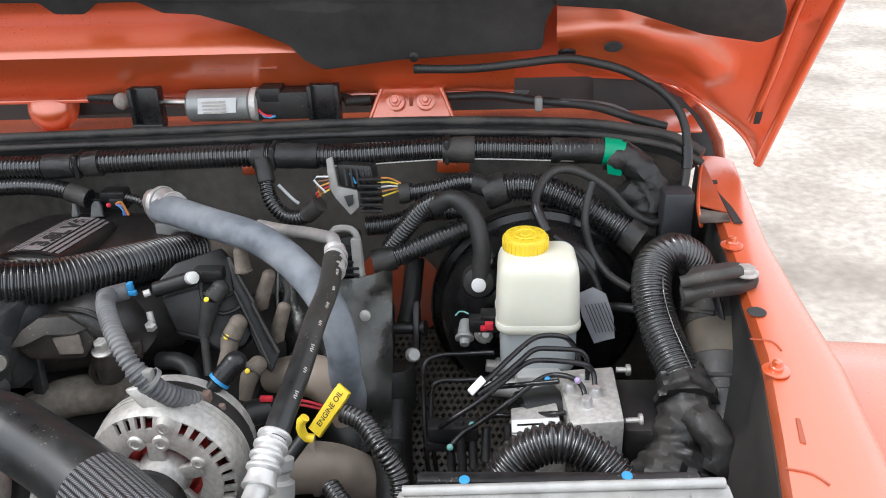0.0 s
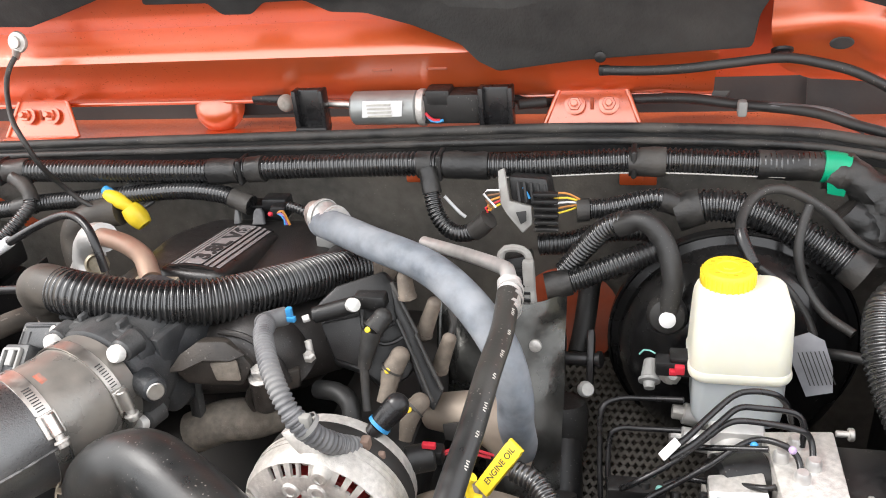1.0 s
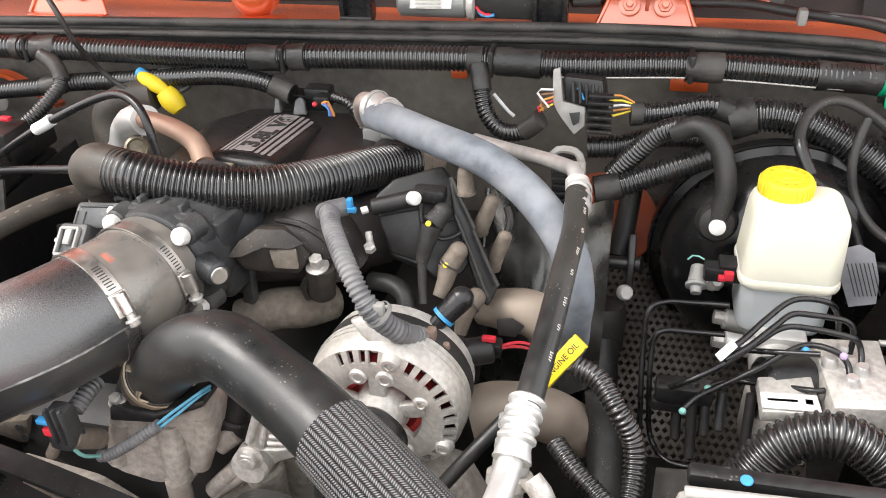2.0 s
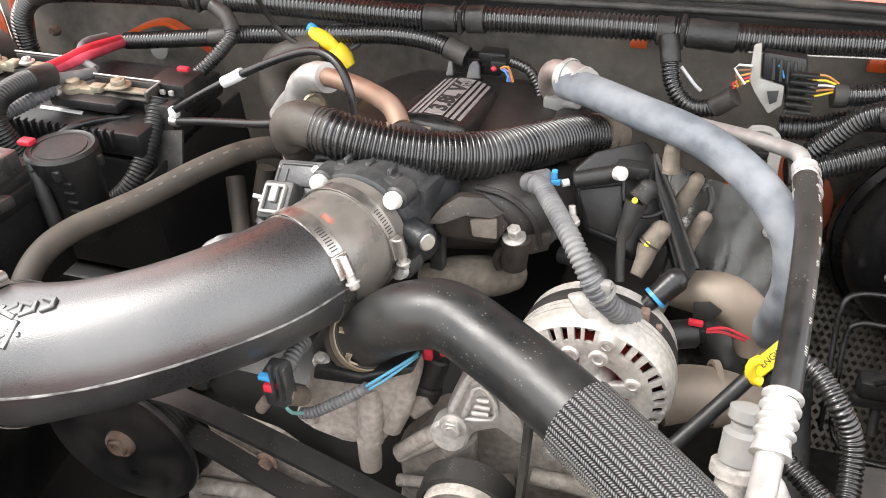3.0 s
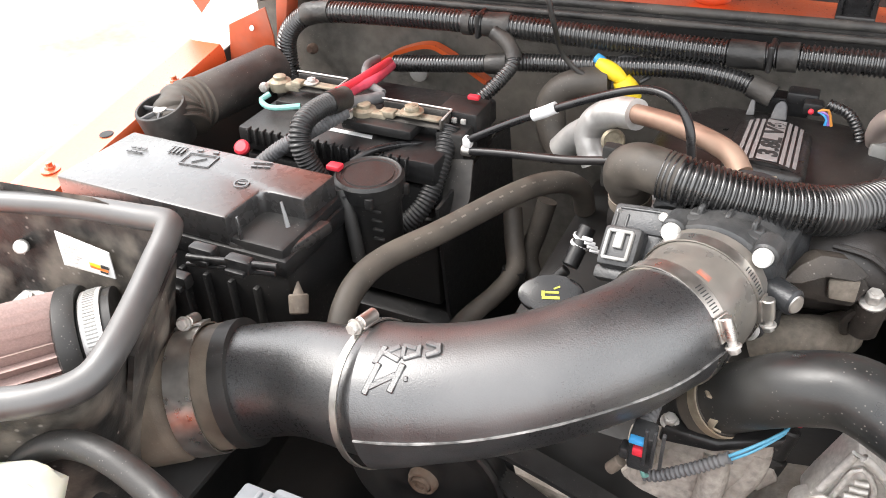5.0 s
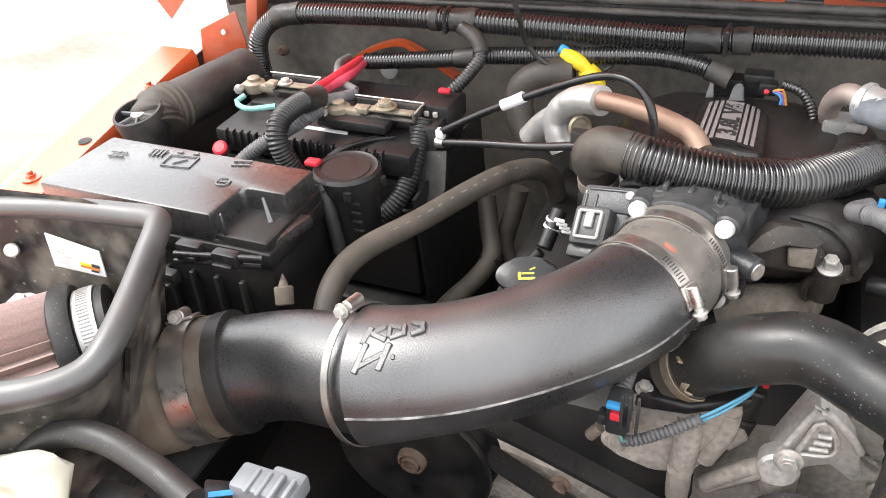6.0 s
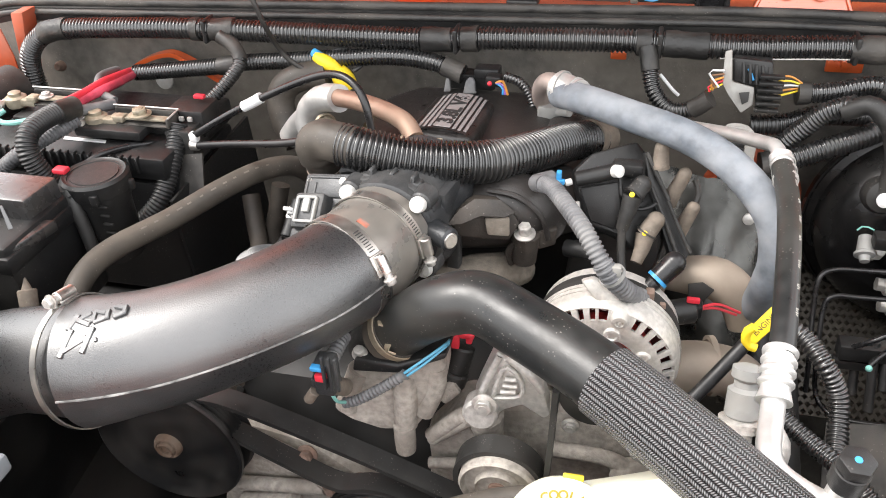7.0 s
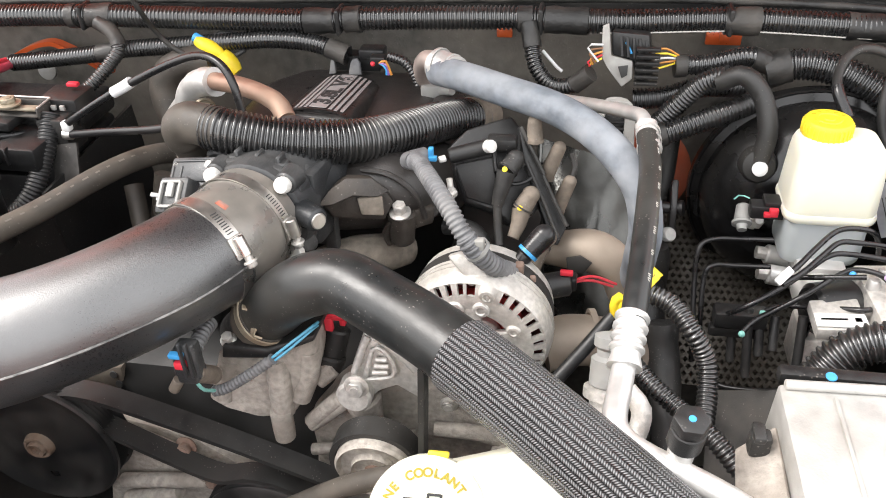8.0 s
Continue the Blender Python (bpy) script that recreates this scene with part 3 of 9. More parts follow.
part("pump_ear", slab([(-0.6658, 0.6, 0.8972), (-0.6385, 0.6, 0.9148), (-0.6103, 0.6, 0.9225), (-0.6155, 0.6, 0.8887), (-0.6311, 0.6, 0.8849)], 0.02, 0.003), RUNNER, eng, "dusty beige pump ear")
parts("ear_hole", [lathe([(0.0045, 0), (0.004, 0.001)], axis_frame(q, (0, -1, 0.2)), 14) for q in ((-0.622, 0.599, 0.911), (-0.619, 0.599, 0.898))], INK, eng)
parts("side_casting", [slab([(-0.628, 0.635, 0.9008), (-0.5744, 0.635, 0.907), (-0.5611, 0.63, 0.8661), (-0.5721, 0.63, 0.8333), (-0.6198, 0.63, 0.8356), (-0.6385, 0.63, 0.8556)], 0.03, 0.006), slab([(-0.5779, 0.62, 0.8738), (-0.5391, 0.62, 0.8705), (-0.5059, 0.62, 0.84), (-0.5082, 0.62, 0.7934), (-0.5622, 0.62, 0.8271)], 0.03, 0.006), sweep([(-0.560, 0.615, 0.905), (-0.530, 0.612, 0.880), (-0.495, 0.610, 0.868), (-0.45, 0.61, 0.872)], 0.009, 12), rod((-0.59, 0.628, 0.862), (-0.585, 0.60, 0.868), 0.012, 0.011, 16), rod((-0.535, 0.62, 0.845), (-0.535, 0.60, 0.848), 0.009, 0.008, 16)], LIP, eng, "grimy brown casting")
parts("cover_bolt", [hex_bolt(q, (0, -1, 0.1), 0.006, 0.006, 1.4) for q in ((-0.366, 0.570, 0.926), (-0.258, 0.575, 0.944), (-0.394, 0.570, 0.816))], ZINC, eng)

# plenum with badge
mf = thing("intake_manifold", "dark plastic intake manifold with silver striped badge", "intake manifold", (-0.428, 0.865, 0.991))
part("plenum", prism([(-0.575, 0.80), (-0.55, 0.745), (-0.40, 0.735), (-0.31, 0.79), (-0.285, 0.88), (-0.30, 0.99), (-0.36, 1.01), (-0.52, 1.01), (-0.57, 0.95)], 0.985, 1.1, bevel=0.028, segments=5, top=0.86), COVER, mf)
part("shoulder", joined(sweep([(-0.548, 0.806, 1.047), (-0.444, 0.742, 1.063), (-0.353, 0.750, 1.064), (-0.294, 0.803, 1.054)], 0.038, 20), sweep([(-0.324, 0.824, 1.074), (-0.307, 0.901, 1.075), (-0.330, 0.990, 1.062)], 0.03, 18)), COVER, mf)
part("runner_dome", sweep([(-0.391, 0.740, 1.073), (-0.358, 0.735, 1.084), (-0.326, 0.735, 1.079), (-0.303, 0.740, 1.051)], 0.034, 24, swell=lambda s: 0.65 + 0.35 * math.sin(math.pi * min(1, s * 1.1))), COVER, mf)
part("dome_rib", joined(sweep([(-0.362, 0.712, 1.111), (-0.332, 0.706, 1.110), (-0.308, 0.706, 1.090), (-0.301, 0.710, 1.061)], 0.003, 8)), COVER, mf)
part("lip", slab([(-0.393, 0.675, 1.095), (-0.382, 0.683, 1.105), (-0.370, 0.690, 1.111), (-0.348, 0.695, 1.109), (-0.334, 0.697, 1.096), (-0.327, 0.697, 1.085), (-0.337, 0.690, 1.068), (-0.362, 0.684, 1.070), (-0.385, 0.678, 1.075), (-0.391, 0.676, 1.086)], 0.02, 0.003), LIP, mf, "dusty brown moulded flange")
part("lip_rim", slab([(-0.395, 0.668, 1.094), (-0.384, 0.677, 1.108), (-0.370, 0.686, 1.116), (-0.346, 0.692, 1.114), (-0.331, 0.695, 1.099), (-0.340, 0.684, 1.099), (-0.362, 0.676, 1.103), (-0.380, 0.668, 1.097)], 0.004, 0.001, (0, -0.3, 1)), LIP, mf, "folded dusty upper flange")
part("lip_pocket", slab([(-0.360, 0.681, 1.097), (-0.336, 0.687, 1.097), (-0.336, 0.687, 1.075), (-0.357, 0.681, 1.078)], 0.004, 0.002), RUNNER, mf, "brown stained pocket")
part("side_plate", slab([(-0.406, 0.710, 1.111), (-0.391, 0.705, 1.117), (-0.390, 0.690, 1.019), (-0.404, 0.695, 1.013)], 0.008, 0.002), TB_GREY, mf)
part("stud_boss", joined(rod((-0.323, 0.705, 1.070), (-0.324, 0.703, 1.035), 0.0145, 0.0125, 20), slab([(-0.318, 0.705, 1.070), (-0.291, 0.715, 1.072), (-0.293, 0.715, 1.051), (-0.311, 0.705, 1.049)], 0.012, 0.003), sweep([(-0.332, 0.698, 1.061), (-0.339, 0.698, 1.049), (-0.336, 0.700, 1.034)], 0.004, 8)), LIP, mf)
part("bolt", joined(hex_bolt((-0.323, 0.699, 1.072), (0, -0.25, 1), 0.0068, 0.012, 1.6), rod((-0.323, 0.699, 1.05), (-0.323, 0.699, 1.075), 0.004)), ZINC, mf, "large zinc hexagon bolt")
BADGE_O = Vector((-0.432, 0.865, 1.1165))
BU = Vector((-0.0015, 0.133, -0.0212)).normalized()
BN = BU.cross(Vector((-0.050, 0.012, 0.001))).normalized()
BV = BN.cross(BU)
bm_m = Matrix(((BU.x, BV.x, BN.x, BADGE_O.x), (BU.y, BV.y, BN.y, BADGE_O.y), (BU.z, BV.z, BN.z, BADGE_O.z), (0, 0, 0, 1)))


def arch(v):
    """Height of the arched badge above its edge, v from its middle line."""
    return 0.0045 * (1 - (v / 0.028) ** 2)


def badge_strip(length, v, width):
    return block((length, width, 0.0007), (0, 0, 0), bm_m @ Matrix.Translation((0, v, arch(v) + 0.0006)) @ Matrix.Rotation(-2 * 0.0045 * v / 0.028 ** 2, 4, "X"), 0.0002, 1)


part("badge_hump", prism([(-0.078, -0.042), (0.072, -0.042), (0.08, -0.034), (0.08, 0.034), (0.072, 0.042), (-0.078, 0.042), (-0.086, 0.034), (-0.086, -0.034)], -0.045, 0.0, bm_m, 0.007, 4, top=0.88), COVER, mf)
part("badge_seat", block((0.139, 0.03, 0.005), (0, 0, 0.0002), bm_m, 0.001, 2), COVER, mf)
badge = part("badge", sheet([[tuple(bm_m @ Vector((u, -0.028 + 0.056 * k / 10, arch(-0.028 + 0.056 * k / 10)))) for k in range(11)] for u in (-0.07, 0.0, 0.07)], 0.0016), COVER, mf, "black arched badge with silver stripes")
part("badge_band", badge_strip(0.132, 0, 0.019), BADGE, badge, "silver band")
for off in (-0.0255, -0.0195, -0.0135, 0.0135, 0.0195, 0.0255):
    part("badge_stripe", badge_strip(0.132 if abs(off) < 0.025 else 0.126, off, 0.0037), BADGE, badge)
words("3.8L V6", 0.033, bm_m @ Matrix.Translation((0, -0.0006, arch(0) + 0.0014)) @ Matrix.Diagonal((1.08, 0.74, 1, 1)), INK, badge, 0.0003, "badge_lettering", bold=0.0011)

# intake tube, from the air box to the throttle body
INTAKE_PATH = [(-0.800, 0.429, 1.037), (-0.766, 0.443, 1.045), (-0.726, 0.452, 1.055), (-0.685, 0.450, 1.065), (-0.643, 0.448, 1.073), (-0.589, 0.462, 1.082), (-0.536, 0.493, 1.090), (-0.489, 0.537, 1.096), (-0.463, 0.586, 1.096)]
SEAM = radians(7)


def moulded(pts, radius, lower=0.925, step=0.006, half=22):
    """A tube moulded in two halves: the lower one is a little smaller below the seam."""
    fine, run = smooth_path(pts, step)
    count = max(4, int(run[-1] / step))
    bm, rings, j = bmesh.new(), [], 0
    for c in range(count + 1):
        s = run[-1] * c / count
        while j < len(run) - 2 and run[j + 1] < s:
            j += 1
        way = (fine[min(j + 2, len(fine) - 1)] - fine[max(0, j - 1)]).normalized()
        here = fine[j].lerp(fine[j + 1], (s - run[j]) / max(1e-9, run[j + 1] - run[j]))
        front = way.cross(Vector((0, 0, 1))).normalized()
        top = front.cross(way)
        r = radius(c / count)
        low = 1 - (1 - lower) * min(1.0, 6 * c / count, 6 * (1 - c / count))
        spots = [(SEAM + (math.pi - SEAM) * i / half, 1.0) for i in range(half + 1)] + [(math.pi + (math.pi + SEAM) * i / half, low) for i in range(half + 1)]
        rings.append([bm.verts.new(here + (front * math.cos(a) + top * math.sin(a)) * r * k) for a, k in spots])
    n = len(rings[0])
    for a, b in zip(rings, rings[1:]):
        for i in range(n):
            bm.faces.new((a[i], a[(i + 1) % n], b[(i + 1) % n], b[i]))
    bm.faces.new(rings[0][::-1])
    bm.faces.new(rings[-1])
    seam = [r[0].co + (r[0].co - r[half].co).normalized() * 0.0002 for r in rings]
    return bm, [Vector(p) for p in seam[::3]]


it = thing("intake_tube", "fat black textured plastic air intake tube", "intake tube", (-0.615, 0.450, 1.024))
part("inlet_section", sweep(along(INTAKE_PATH, 0, 0.44), 0.0468, 40, 0.006, swell=lambda s: 1.03 - 0.05 * math.sin(math.pi * min(1, 1.1 * s))), INTAKE, it)
main_shell, seam = moulded(along(INTAKE_PATH, 0.395, 1.0), lambda s: 0.0552 - 0.0022 * math.sin(math.pi * min(1.0, s * 1.3)) - 0.0052 * s)
part("main_section", main_shell, INTAKE, it)
part("mould_seam", sweep(seam, 0.0011, 6, 0.006, wobble=0.15), mat("scuffed_seam", (0.1, 0.098, 0.095), 0.5, 0, 0.5, 90, dust=(0.4, 0.39, 0.38), dust_amount=0.8, dust_scale=45), it, "worn pale mould seam")
LOGO_C = Vector((-0.622, 0.452, 1.077))
LAX = Vector((0.95, 0.25, 0.16)).normalized()
LN0 = LAX.cross(Vector((0, 0, 1))).normalized()
LN1 = LN0.cross(LAX).normalized()


def raised(strokes):
    """Raised strokes on the tube: (metres along, degrees round, length along, length round, turn)."""
    out = []
    for s, ang, la, lb, turn in strokes:
        d = LN0 * math.cos(radians(ang)) + LN1 * math.sin(radians(ang))
        out.append(block((la, lb, 0.003), m=axis_frame(LOGO_C + LAX * s + d * 0.0528, d, LAX) @ Matrix.Rotation(radians(turn), 4, "Z"), bevel=0.0007, segments=1))
    return joined(*out)


part("raised_mark", raised([(-0.016, 57, 0.005, 0.024, -24), (-0.008, 55, 0.022, 0.0045, 24), (0.002, 57, 0.005, 0.022, -24)]), INTAKE, it, "raised plain strokes")
part("raised_mark", raised([(-0.012, 76, 0.005, 0.016, -24), (-0.004, 80, 0.014, 0.0045, 30), (-0.003, 74, 0.014, 0.0045, -30)]), INTAKE, it, "raised plain strokes")
part("raised_mark", raised([(0.011, 74, 0.012, 0.004, 20), (0.016, 79, 0.004, 0.010, 0), (0.009, 83, 0.012, 0.004, -20), (0.005, 78, 0.004, 0.010, 0)]), INTAKE, it, "raised plain strokes")
part("raised_mark", raised([(0.026, 76, 0.010, 0.004, 20), (0.030, 81, 0.004, 0.009, 0), (0.025, 85, 0.010, 0.004, -20)]), INTAKE, it, "raised plain strokes")
part("raised_mark", raised([(0.009, 56, 0.003, 0.004, 0)]), INTAKE, it, "raised plain strokes")
CP = [(-0.472, 0.572, 1.096), (-0.462, 0.594, 1.096), (-0.455, 0.618, 1.095), (-0.450, 0.645, 1.094)]
cpl = solo("coupler_sleeve", sweep(CP, 0.0498, 40, 0.003), COUPLER, "grey silicone sleeve joining intake tube and throttle body", "hose")
worm_clamp((-0.468, 0.580, 1.096), (0.42, 0.9, 0), 0.0506, (0.72, -0.34, 0.42), "hose_clamp", "bright steel worm clamp at the intake tube end", 0.013)
worm_clamp((-0.453, 0.628, 1.095), (0.25, 0.96, 0), 0.0504, (0.93, -0.22, 0.18), "hose_clamp", "bright steel worm clamp at the throttle body", 0.011)
mid_clamp = worm_clamp((-0.650, 0.448, 1.072), (0.96, -0.06, 0.24), 0.0556, (-0.05, 0.2, 0.95), "hose_clamp", "steel worm clamp round the middle of the intake tube", 0.0062)
worm_clamp((-0.806, 0.426, 1.036), (0.88, 0.4, 0.2), 0.0536, (0.006, 0.491, 0.876), "hose_clamp", "wide steel band clamp at the air box outlet", 0.022)
osl = thing("outlet_sleeve", "worn brown rubber sleeve on the air box outlet", "hose", (-0.812, 0.422, 0.981))
part("sleeve", sweep([(-0.850, 0.402, 1.025), (-0.825, 0.415, 1.031), (-0.800, 0.429, 1.037), (-0.775, 0.440, 1.043)], 0.0522, 40, 0.003, swell=lambda s: 1.03 if s < 0.35 else 1.0), SLEEVE, osl)
part("dark_lip", sweep([(-0.782, 0.437, 1.041), (-0.776, 0.4395, 1.0425), (-0.770, 0.442, 1.044)], 0.0532, 40, 0.002), RUBBER, osl, "black sleeve lip")
red = []
for s in (0.38, 0.5):
    q = Vector(CP[0]).lerp(Vector(CP[2]), s)
    ax = (Vector(CP[2]) - Vector(CP[0])).normalized()
    side = ax.cross(Vector((0, 0, 1))).normalized()
    up = side.cross(ax).normalized()
    red.append([q + (up * math.cos(radians(w)) + side * math.sin(radians(w))) * 0.0509 for w in (14, 20, 26, 32, 38)])
part("red_print", sheet(red, 0.0006), mat("faded_red_print", (0.42, 0.12, 0.075), 0.5, 0.2, 0.4, 200, dust=(0.26, 0.22, 0.19), dust_amount=0.9, dust_scale=60), cpl, "faded red print")

# throttle body
tb = thing("throttle_body", "dark grey throttle body with white capped bolts", "throttle body", (-0.443, 0.676, 1.033))
TA = Vector((0.18, 0.98, 0.0)).normalized()
TBC = Vector((-0.448, 0.650, 1.094))
tm = axis_frame(TBC, TA, (1, -0.18, 0))
part("bore", lathe([(0.046, -0.004), (0.052, 0), (0.054, 0.012), (0.05, 0.04), (0.056, 0.06), (0.056, 0.095)], tm, 36), TB_GREY, tb)
lobes = [(-0.047, -0.030), (-0.047, 0.030), (-0.038, 0.046), (-0.02, 0.052), (0.02, 0.052), (0.038, 0.046), (0.047, 0.03), (0.047, -0.03), (0.038, -0.046), (0.02, -0.05), (-0.02, -0.05), (-0.038, -0.046)]
part("flange", prism(lobes, 0.006, 0.026, tm, 0.004), TB_GREY, tb)
part("casting", joined(block((0.094, 0.088, 0.05), (0, 0.008, 0.052), tm, 0.012, 3), block((0.012, 0.03, 0.04), (0.044, -0.02, 0.045), tm, 0.003)), TB_GREY, tb)
part("flange_web", joined(*[block((0.004, 0.02, 0.014), (x, -0.046, 0.02), tm, 0.0015, 1) for x in (-0.022, 0.0, 0.022)], block((0.06, 0.004, 0.012), (0, -0.048, 0.018), tm, 0.0015, 1)), TB_GREY, tb)
for bx, by, bz in ((-0.485, 0.649, 1.132), (-0.412, 0.635, 1.135), (-0.410, 0.635, 1.062), (-0.483, 0.648, 1.059)):
    q = Vector((bx, by, bz))
    part("bolt_boss", rod(q + TA * 0.024, q + TA * 0.004, 0.0115, 0.0105, 18), TB_GREY, tb)
    part("bolt", lathe([(0.0078, 0), (0.0078, 0.005), (0.0068, 0.0075), (0.004, 0.008)], axis_frame(q + TA * 0.003, -TA + Vector((0, 0, 0.35))), 18), WHITE_BOLT, tb, "white capped bolt")
part("shaft_boss", rod((-0.421, 0.657, 1.102), (-0.381, 0.631, 1.103), 0.014, 0.011, 18), TB_GREY, tb)
part("shaft_plug", lathe([(0.0072, 0), (0.0078, 0.001), (0.0078, 0.004), (0.0068, 0.0048)], axis_frame((-0.384, 0.632, 1.103), (0.75, -0.6, 0.1)), 20), STEEL, tb, "polished steel shaft plug")
MM = axis_frame((-0.512, 0.668, 1.098), (-0.25, -0.62, 0.75), (1, -0.2, 0.2))
part("motor_cover", joined(block((0.05, 0.056, 0.044), (0.004, 0.004, 0), MM, 0.007, 3), block((0.056, 0.026, 0.012), (0.006, 0.018, 0.019), MM, 0.004), rod(MM @ Vector((0.02, 0.036, 0.0)), MM @ Vector((0.02, 0.05, 0.0)), 0.018, 0.016, 20)), TB_GREY, tb, "dark grey motor housing")
part("cover_rib", joined(*[block((0.003, 0.042, 0.008), (-0.017 + 0.01 * k, 0, 0.022), MM, 0.001, 1) for k in range(2)], block((0.04, 0.003, 0.008), (0.004, 0.026, 0.022), MM, 0.001, 1)), TB_GREY, tb)
parts("cover_screw", [lathe([(0.004, 0), (0.004, 0.002), (0.0025, 0.003)], MM @ Matrix.Translation(q), 14) for q in ((0.024, 0.022, 0.025), (-0.016, 0.023, 0.022), (0.023, -0.018, 0.022))], ZINC, tb)
PM = axis_frame((-0.521, 0.643, 1.110), (-0.25, -0.65, 0.75), (1, -0.2, 0.2))
cn = part("plug", joined(block((0.034, 0.036, 0.022), (0, 0, 0), PM, 0.004), block((0.04, 0.012, 0.014), (0, -0.022, -0.004), PM, 0.003)), TB_GREY, tb, "grey latched plug")
part("latch", joined(*[block((0.022, 0.003, 0.004), (0, y, 0.0125), PM, 0.001) for y in (0.012, -0.012)], *[block((0.003, 0.025, 0.004), (x, 0, 0.0125), PM, 0.001) for x in (0.0105, -0.0105)], block((0.008, 0.014, 0.004), (0, 0.004, 0.0125), PM, 0.001)), GREY_PLASTIC, cn, "worn grey latch frame")
part("plug_pins", joined(*[block((0.004, 0.004, 0.01), m=axis_frame(Vector((-0.557, 0.671, 1.089)) + Vector((0.001, 0.006, -0.008)) * k, (-0.8, -0.3, 0.3)), bevel=0.001) for k in range(-1, 3)]), WHITE, tb, "row of pale wire seals")

# breather hose with elbow
PCV = [(-0.505, 0.698, 1.157), (-0.478, 0.695, 1.154), (-0.437, 0.703, 1.144), (-0.397, 0.714, 1.138), (-0.360, 0.737, 1.131), (-0.324, 0.785, 1.120), (-0.296, 0.837, 1.106), (-0.271, 0.876, 1.091)]
bh = thing("breather_hose", "thick black ribbed breather hose with rubber elbow", "hose", (-0.494, 0.697, 1.094))
part("ribbed_hose", sweep(PCV, 0.0217, 36, ribs=(0.0049, 0.0032)), CONDUIT, bh)
part("elbow", sweep([(-0.490, 0.696, 1.156), (-0.508, 0.699, 1.158), (-0.527, 0.705, 1.157), (-0.539, 0.711, 1.147), (-0.539, 0.717, 1.130), (-0.535, 0.723, 1.110)], 0.0205, 24, 0.003, swell=lambda s: 1.0 if s < 0.75 else 0.88), RUBBER_BROWN, bh, "dusty brown rubber elbow")
part("spring_clip", band((-0.536, 0.722, 1.113), (0.05, 0.25, -1), 0.0188, 0.011, 0.001), BOOT, bh, "dusty spring clip")
part("end_fitting", sweep([(-0.278, 0.865, 1.096), (-0.269, 0.880, 1.090), (-0.261, 0.895, 1.084)], 0.0225, 24, 0.003, r_end=0.02), BOOT, bh, "beige end fitting")

# radiator hose
RAD_PATH = [(-0.424, 0.572, 1.036), (-0.408, 0.563, 1.055), (-0.388, 0.552, 1.079), (-0.364, 0.545, 1.098), (-0.335, 0.541, 1.107), (-0.298, 0.523, 1.104), (-0.238, 0.484, 1.101), (-0.157, 0.424, 1.089), (-0.065, 0.350, 1.071), (0.015, 0.282, 1.046), (0.088, 0.217, 1.012)]
rh = thing("radiator_hose", "smooth black upper radiator hose in a braided sleeve", "hose", (-0.252, 0.473, 1.070))
part("hose", sweep(RAD_PATH, 0.0265, 36), HOSE_BLACK, rh)
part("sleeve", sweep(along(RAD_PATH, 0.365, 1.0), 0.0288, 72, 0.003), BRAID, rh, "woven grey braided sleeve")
part("collar", sweep([(-0.430, 0.574, 1.029), (-0.423, 0.571, 1.037), (-0.415, 0.567, 1.046)], 0.0278, 28, 0.003), RUBBER_BROWN, rh)
sc = thing("spring_clamp", "rusty spring clamp with two bent ears", "hose clamp", (-0.430, 0.555, 1.023))
part("band", band((-0.417, 0.568, 1.044), (0.62, -0.36, 0.7), 0.0284, 0.009, 0.0014), mat("yellowish_spring_steel", (0.42, 0.36, 0.27), 0.5, 0.6, 0.2, 150, dust=(0.3, 0.2, 0.13), dust_amount=0.5, dust_scale=40), sc)
parts("ear", [sweep([(-0.414, 0.545, 1.052), (-0.418, 0.540, 1.050), (-0.420, 0.538, 1.043), (-0.414, 0.540, 1.038)], 0.004, shape=[(-0.003, -0.0008), (0.003, -0.0008), (0.003, 0.0008), (-0.003, 0.0008)], step=0.003), sweep([(-0.415, 0.552, 1.061), (-0.421, 0.548, 1.064), (-0.428, 0.545, 1.068)], 0.004, shape=[(-0.003, -0.0008), (0.003, -0.0008), (0.003, 0.0008), (-0.003, 0.0008)], step=0.003)], bpy.data.materials["yellowish_spring_steel"], sc, "bent steel ear")

# thermostat housing
th = thing("thermostat_housing", "rough cast thermostat housing with black outlet flange", "thermostat housing", (-0.422, 0.564, 0.911))
part("casting", slab([(-0.486, 0.545, 0.949), (-0.469, 0.547, 0.975), (-0.461, 0.548, 1.001), (-0.418, 0.548, 1.007), (-0.374, 0.550, 1.031), (-0.371, 0.556, 1.002), (-0.377, 0.556, 0.976), (-0.394, 0.552, 0.948), (-0.404, 0.550, 0.931), (-0.437, 0.546, 0.928), (-0.467, 0.542, 0.939)], 0.06, 0.006), ALU_DIRTY, th)
part("nub", lathe([(0.0105, 0), (0.0105, 0.02), (0.0098, 0.032), (0.008, 0.034)], axis_frame((-0.413, 0.545, 0.943), (0.02, -0.08, -1)), 18), ALU_DIRTY, th)
part("web", joined(sweep([(-0.412, 0.555, 1.002), (-0.411, 0.551, 0.973), (-0.413, 0.551, 0.938)], 0.012, 16, r_end=0.0115), sweep([(-0.455, 0.556, 0.998), (-0.466, 0.553, 0.968), (-0.470, 0.55, 0.948)], 0.012, 14, r_end=0.009), sweep([(-0.382, 0.560, 1.012), (-0.384, 0.560, 0.984), (-0.396, 0.557, 0.952)], 0.010, 14)), ALU_DIRTY, th)
